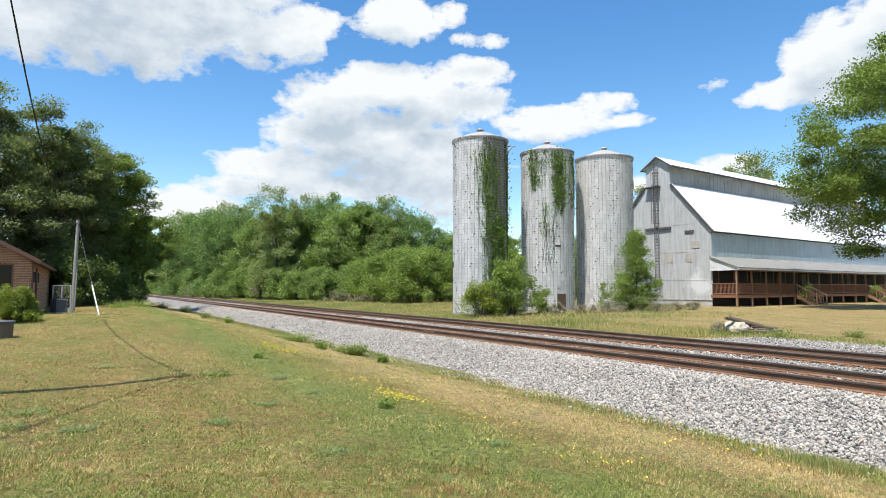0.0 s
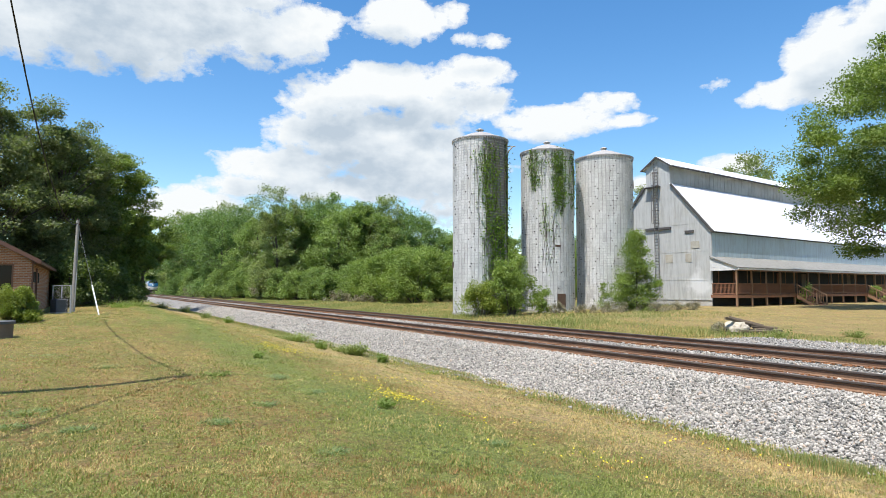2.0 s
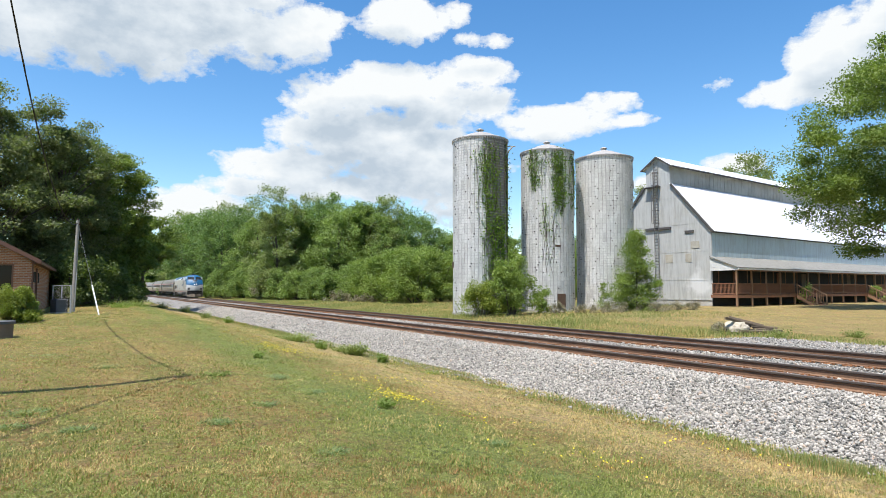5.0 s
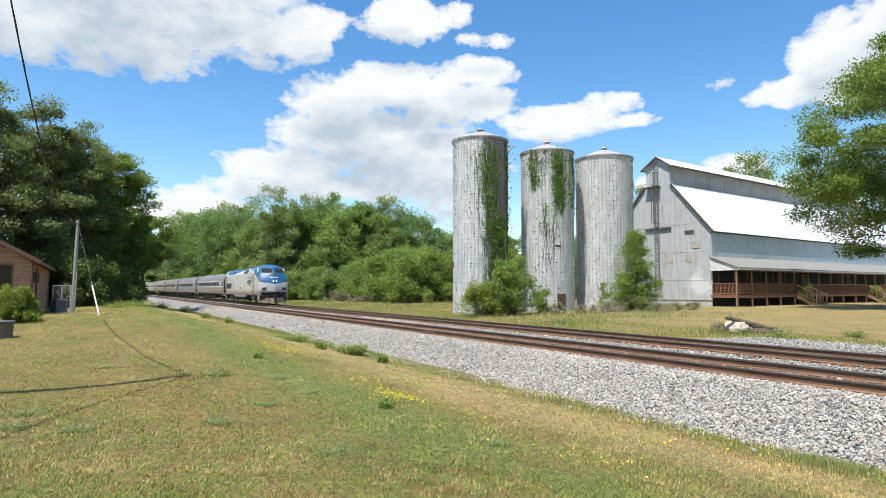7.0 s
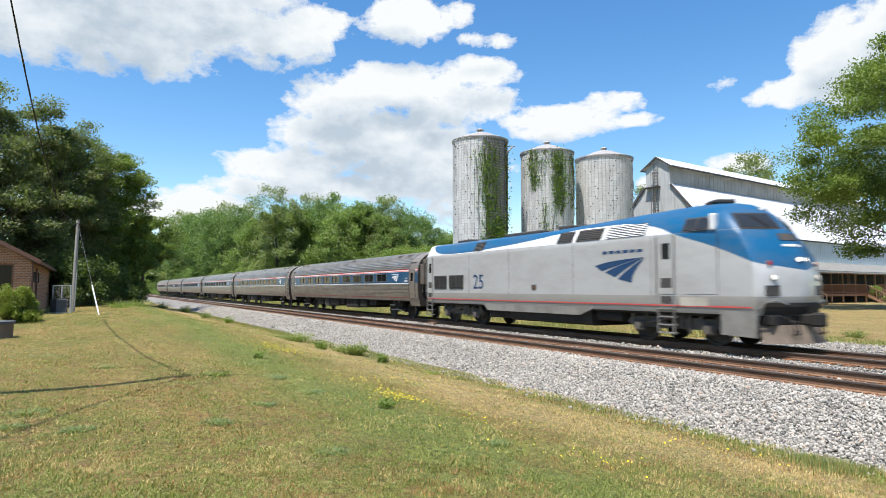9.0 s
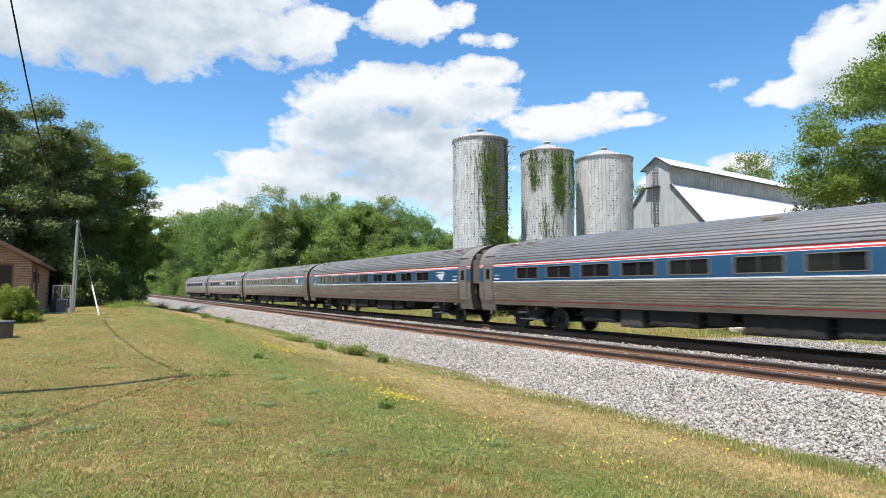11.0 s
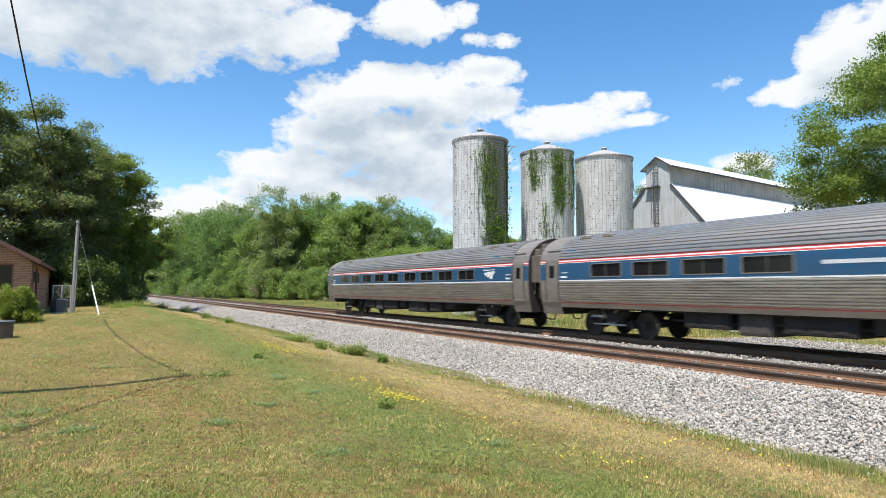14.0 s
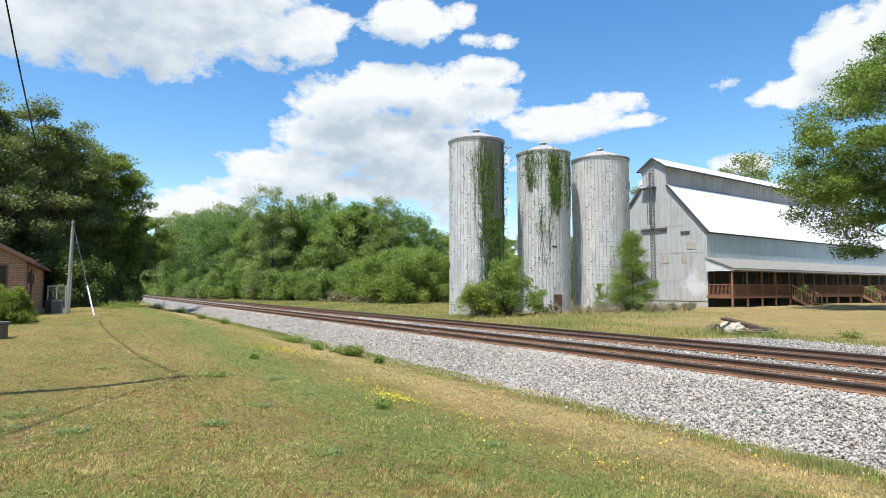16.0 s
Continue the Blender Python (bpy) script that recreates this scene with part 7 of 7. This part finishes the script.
        part("tank_skirt", b2, TANK, L, "grey brown tank skirt")
    b2 = B()
    prism(b2, [(-1.3, 0.45), (-1.1, 0.36), (1.1, 0.36), (1.3, 0.45), (1.36, 0.98), (-1.36, 0.98)], "x", 8.0, 13.2)
    box(b2, 6.2, 7.8, -1.2, 1.2, 0.42, 0.98, bevel=0.05)
    cyl(b2, (13.4, -1.1, 0.75), (14.6, -1.1, 0.75), 0.17)
    cyl(b2, (13.4, 1.1, 0.75), (14.6, 1.1, 0.75), 0.17)
    part("fuel_tank", b2, UNDER, L, "sooty fuel tank")
    b2 = B()
    box(b2, 0.62, 19.9, -1.3, 1.3, 0.9, 1.0)
    part("underframe", b2, UNDER, L)
    # trucks
    kitw = data_of("wheel", wheel_mesh(0.508), [WHEEL, TREAD])
    fr = B()
    for s in (-1, 1):
        prism(fr, [(-1.95, 0.62), (-1.75, 0.78), (-0.5, 0.82), (-0.3, 0.62), (0.3, 0.62), (0.5, 0.82), (1.75, 0.78), (1.95, 0.62), (1.8, 0.52), (0.7, 0.45), (-0.7, 0.45), (-1.8, 0.52)], "y", min(s * 1.0, s * 1.14), max(s * 1.0, s * 1.14))
        for dx in (-1.37, 1.37):
            box(fr, dx - 0.2, dx + 0.2, min(s * 1.08, s * 1.24), max(s * 1.08, s * 1.24), 0.32, 0.68, bevel=0.05)
            cyl(fr, (dx, s * 1.2, 0.508), (dx, s * 1.3, 0.508), 0.15)
            for k in (-0.3, 0.3):
                cyl(fr, (dx + k, s * 1.12, 0.6), (dx + k, s * 1.12, 0.95), 0.085)
        for k in (-0.35, 0.35):
            cyl(fr, (k, s * 1.12, 0.5), (k, s * 1.12, 0.98), 0.13)
        cyl(fr, (-0.95, s * 1.22, 0.62), (0.2, s * 1.22, 0.82), 0.05)
        cyl(fr, (0.7, s * 1.2, 0.4), (0.7, s * 1.2, 0.9), 0.06)
    box(fr, -0.4, 0.4, -1.0, 1.0, 0.5, 0.95)
    frd = data_of("truck", fr, [LOCOTRUCK])
    for xc in (3.7, 16.75):
        t = new("truck", frd)
        t.parent = L
        t.location = (xc, 0, 0)
        for dx in (-1.37, 1.37):
            for s in (-1, 1):
                w = new("wheel", kitw)
                w.parent = t
                w.matrix_local = Matrix.Translation((dx, s * 0.79, 0.508)) @ Matrix.Rotation(math.pi if s < 0 else 0.0, 4, "Z")
            b2 = B()
            cyl(b2, (dx, -0.72, 0.508), (dx, 0.72, 0.508), 0.1)
            part("axle", b2, UNDER, t)
    # roof gear
    for x0, x1, h in ((2.2, 3.6, 0.1), (6.6, 9.2, 0.13), (10.4, 11.2, 0.1)):
        b2 = B()
        box(b2, x0, x1, -0.55, 0.55, 4.08, 4.15 + h * 0.7 + (0.06 if x0 > 10 else 0.0), bevel=0.04)
        part("roof_hatch", b2, LOUVER, L, "dark roof grille")
    b2 = B()
    for k, y in enumerate((-0.24, -0.08, 0.08, 0.24)):
        cyl(b2, (17.45, y, 4.45), (17.9 + 0.05 * k, y, 4.47), 0.03, 0.07, seg=10)
    box(b2, 17.4, 17.6, -0.3, 0.3, 4.34, 4.44)
    part("horn", b2, LOUVER, L)
    b2 = B()
    cyl(b2, (16.6, 0.3, 4.34), (16.6, 0.3, 4.5), 0.12)
    part("antenna", b2, STRIPEWHITE, L)
    # rear end
    b2 = B()
    for y0, y1, z0, z1 in ((-0.62, -0.48, 1.28, 3.4), (0.48, 0.62, 1.28, 3.4), (-0.62, 0.62, 3.3, 3.44)):
        box(b2, 0.2, 0.6, y0, y1, z0, z1, bevel=0.03)
    part("bellows", b2, RUBBER, L)
    b2 = B()
    box(b2, 0.0, 1.2, -0.14, 0.14, 0.72, 0.98, bevel=0.03)
    part("coupler", b2, UNDER, L)
    # marks: the running number, an emblem of three bars and a bar for the name
    for s in (-1, 1):
        rot = Matrix.Rotation(math.pi / 2, 4, "X") if s < 0 else Matrix.Rotation(math.pi, 4, "Z") @ Matrix.Rotation(math.pi / 2, 4, "X")
        loco_text("running_number", "25", 0.95, Matrix.Translation((5.75, s * 1.506, 1.72)) @ rot @ Matrix.Diagonal((1.02, 1, 1, 1)), NAVY, L)
        b2 = B()
        if s < 0:
            swoosh(b2, 13.6, 1.95, 2.4, 0.8, s * 1.507)
        else:
            swoosh(b2, 16.0, 1.95, 2.4, 0.8, s * 1.507, -1)
        part("emblem", b2, NAVY, L, "navy mark of three curved bars")
        b2 = B()
        for k in range(6):
            xa = 14.0 + k * 0.325
            box(b2, xa, xa + 0.24, min(s * 1.495, s * 1.507), max(s * 1.495, s * 1.507), 2.93, 3.03)
        part("lettering", b2, NAVY, L)
    return L


def build_train():
    kit = coach_kit()
    first = build_coach(kit, False, "fluted stainless steel passenger coach, blue window band, red stripes")
    cafe = build_coach(kit, True, "fluted stainless steel cafe coach with fewer windows, blue band")
    cars = [(build_loco(), 0.0)]
    for i in range(6):
        if i == 0:
            c = first
        elif i == 4:
            c = cafe
        else:
            c = copy_thing(first, Matrix.Identity(4))
        cars.append((c, -PITCH * i))
    return cars


def joint_x(t):
    """Where the joint behind the locomotive is along the track."""
    u = t - 10.75
    slack = float(np.interp(t, [9.2, 11.3, 12.0, 12.5, 13.0, 14.0, 15.0], [0.0, 0.9, 0.9, -0.05, 0.1, 0.2, 0.35]))
    return 18.9 + 28.2 * u - 0.135 * u * u + slack


# ---- clouds: a far shell that drifts slowly ----
def cloud_mat():
    n = Nodes("cumulus clouds")
    t = n.t
    v = n.node("ShaderNodeVectorMath", {0: t.nodes.new("ShaderNodeTexCoord").outputs["Object"]})
    t.nodes[-1].operation = "NORMALIZE"
    sep = t.nodes.new("ShaderNodeSeparateXYZ")
    t.links.new(v, sep.inputs[0])
    # bearing (right of the camera's heading) and height, as tangents
    f = n.math("ADD", n.math("MULTIPLY", sep.outputs[0], HEAD[0]), n.math("MULTIPLY", sep.outputs[1], HEAD[1]))
    r = n.math("ADD", n.math("MULTIPLY", sep.outputs[0], HEAD[1]), n.math("MULTIPLY", sep.outputs[1], -HEAD[0]))
    az = n.math("ARCTAN2", r, f)
    el = n.math("ARCSINE", sep.outputs[2])
    uv = n.node("ShaderNodeCombineXYZ", {"X": az, "Y": n.math("MULTIPLY", el, 1.5), "Z": 0.0})
    warp = n.noise(5.0, 6, 0.6, uv, "Color")
    big = n.noise(3.2, 8, 0.62, uv)
    fine = n.noise(11.0, 8, 0.62, uv)
    wisp = n.noise(26.0, 6, 0.6, uv)
    # the large clouds of this sky: bearing, height, half width, half height, weight
    blobs = CLOUDS
    def cover(rise):
        got = None
        for a, e, w, h, k in blobs:
            dx = n.math("DIVIDE", n.math("SUBTRACT", az, a), w)
            dy = n.math("DIVIDE", n.math("SUBTRACT", el, e - rise), h)
            d = n.math("ADD", n.math("MULTIPLY", dx, dx), n.math("MULTIPLY", dy, dy))
            g = n.math("MULTIPLY", n.math("SUBTRACT", 1.0, d), k)
            got = g if got is None else n.math("SMOOTH_MAX", got, g, 0.25)
        return got
    total, above = cover(0.0), cover(0.045)
    far = n.math("SUBTRACT", n.math("MULTIPLY", big, 2.2), 1.35)          # the sky's other clouds
    out = n.math("GREATER_THAN", n.math("ABSOLUTE", az), 0.78)
    total = n.math("MAXIMUM", total, n.math("ADD", n.math("MULTIPLY", out, 9.0), n.math("SUBTRACT", far, 9.0)))
    total = n.math("MAXIMUM", total, -1.3)
    dens = n.math("ADD", total, n.math("MULTIPLY", n.math("SUBTRACT", fine, 0.5), 2.6))
    dens = n.math("ADD", dens, n.math("MULTIPLY", n.math("SUBTRACT", wisp, 0.5), 1.7))
    dens = n.math("ADD", dens, n.math("MULTIPLY", n.math("SUBTRACT", big, 0.5), 1.2))
    alpha = n.ramp(dens, (0.0, 0.0), (0.16, 0.45), (0.5, 1.0))
    # white tops, grey bellies
    soft = n.noise(9.0, 5, 0.55, n.node("ShaderNodeVectorMath", {0: uv, 1: (0.0, 0.04, 0.0)}))
    belly = n.math("ADD", n.math("MULTIPLY", n.math("MAXIMUM", above, -0.6), 0.62), n.math("ADD", n.math("MULTIPLY", n.math("SUBTRACT", soft, 0.5), 1.7), n.math("MULTIPLY", n.math("SUBTRACT", wisp, 0.5), 0.7)))
    col = n.ramp(belly, (0.0, (0.97, 1.0, 1.01)), (0.32, (0.82, 0.885, 0.94)), (0.8, (0.54, 0.635, 0.735)))
    em = n.node("ShaderNodeEmission", {"Color": col, "Strength": CLOUD_LIGHT})
    mixed = n.node("ShaderNodeMixShader", {0: alpha, 1: n.node("ShaderNodeBsdfTransparent"), 2: em})
    t.links.new(mixed, t.nodes["Material Output"].inputs["Surface"])
    return n.mat


CLOUD_LIGHT = 0.6
# bearing (784 is straight ahead) and height (511 is the horizon), half width, half height, weight
CLOUD_PLAN = [(690, 148, 175, 42, 1.15), (825, 122, 90, 28, 0.9), (590, 175, 110, 45, 1.05), (855, 178, 62, 30, 0.9), (760, 195, 100, 34, 1.0), (525, 228, 75, 45, 0.9), (650, 240, 205, 58, 1.15), (500, 292, 120, 40, 1.0), (740, 290, 150, 55, 1.1), (590, 332, 210, 28, 0.9),
              (325, 368, 105, 40, 1.05), (430, 330, 90, 20, 0.7), (985, 215, 115, 34, 0.95), (1070, 180, 55, 22, 0.65), (1105, 210, 50, 12, 0.6), (150, 30, 270, 76, 1.15), (430, 48, 165, 58, 1.0), (540, 30, 60, 38, 0.8),
              (695, 22, 90, 45, 1.05), (790, 12, 40, 22, 0.7), (200, -70, 320, 90, 1.2), (860, 62, 60, 14, 0.5), (1505, 100, 85, 80, 1.1), (1385, 160, 60, 28, 0.85), (1568, 40, 60, 60, 1.0), (1268, 147, 28, 14, 0.45), (1300, 285, 60, 18, 0.7), (780, 340, 100, 60, 0.8), (1135, 325, 18, 14, 0.6)]
CLOUDS = [(math.atan((x - 784) / 1120), math.atan((511 - y) / 1120 * math.cos(math.atan((x - 784) / 1120))), w / 1150, h / 1150, k) for x, y, w, h, k in CLOUD_PLAN]


def build_clouds():
    bm = B()
    rings = []
    n = 72
    for e in (-1.5, 3, 8, 14, 20, 26, 33, 40, 46):
        e = radians(e)
        rings.append([bm.verts.new((2600 * math.cos(e) * math.cos(2 * math.pi * i / n), 2600 * math.cos(e) * math.sin(2 * math.pi * i / n), 2600 * math.sin(e))) for i in range(n)])
    for a, b in zip(rings, rings[1:]):
        for i in range(n):
            bm.faces.new((a[i], b[i], b[(i + 1) % n], a[(i + 1) % n]))
    ob = part("cloud_backdrop", bm, cloud_mat(), smooth=True)
    return tagged(ob, "white cumulus clouds with grey undersides in a blue sky", "clouds", kind="structure")


# ---- build it all ----
clouds = build_clouds()
build_ground()
build_ballast()
build_silos()
build_shed()
build_house()
build_poles()
train = build_train()
build_trees()
build_debris()
for px, d, h, n, r, mat, lab in ((686, 9.55, 0.16, 70, 0.14, SHRUBLEAF, "dark green weed rosette in the lawn"), (628, 21.5, 0.4, 420, 0.5, TALLBLADE, "bright green grass tuft in the ballast"), (520, 26.5, 0.34, 420, 0.9, TALLBLADE, "green grass tuft at the ballast edge"),
                                 (570, 22.6, 0.34, 160, 0.28, SHRUBLEAF, "dark green weed in the ballast"), (678, 19.4, 0.3, 160, 0.2, SHRUBLEAF, "dark green weed in the ballast"), (600, 22.6, 0.2, 120, 0.3, TALLBLADE, "green grass tuft in the ballast"),
                                 (330, 60, 0.7, 160, 0.5, TALLBLADE, "tall weed beside the ballast"), (365, 48, 0.5, 160, 0.5, TALLBLADE, "tall weed beside the ballast"), (405, 42, 0.45, 160, 0.4, SHRUBLEAF, "tall weed beside the ballast"), (765, 17.0, 0.1, 120, 0.3, TALLBLADE, "flat grass patch in the ballast"),
                                 (460, 16.2, 0.2, 60, 0.16, SHRUBLEAF, "small weed in the lawn"), (390, 12.2, 0.1, 120, 0.25, TALLBLADE, "grass tuft in the lawn"), (1510, 26.0, 0.35, 160, 0.5, TALLBLADE, "tall grass tuft past the gravel"), (1375, 26.6, 0.4, 160, 0.5, TALLBLADE, "tall grass tuft past the gravel"),
                                 (245, 50, 0.6, 220, 1.4, TALLBLADE, "tall weeds at the lawn's end"), (215, 44, 0.5, 200, 1.2, SHRUBLEAF, "tall weeds at the lawn's end"), (285, 62, 0.7, 200, 1.2, TALLBLADE, "tall weeds at the lawn's end")):
    weed_clump(px, d, h, n, r, lab, mat)
for px, d, r in ((59, 8.2, 0.26), (148, 7.3, 0.2), (390, 7.7, 0.2), (592, 6.6, 0.16), (71, 14.6, 0.6), (192, 12.9, 0.3), (20, 7.4, 0.22), (470, 9.2, 0.22), (880, 7.4, 0.16), (480, 12.5, 0.4), (545, 11.0, 0.35)):
    weed_clump(px, d, 0.035, 260, r, "flat blue green weed patch in the lawn", PATCHLEAF, leaf=0.028)
build_grass()
build_tracks()


def motions():
    for car, back in train:
        walk(car, [(i * 0.5, pose(joint_x(i * 0.5) + back, TY, RT)) for i in range(33)])
    walk(clouds, [(0.0, pose(0, 0, 1.6, 0, 0, 0)), (8.0, pose(0, 0, 1.6, 0, 0, -0.62)), (16.0, pose(0, 0, 1.6, 0, 0, -1.24))])


motions()
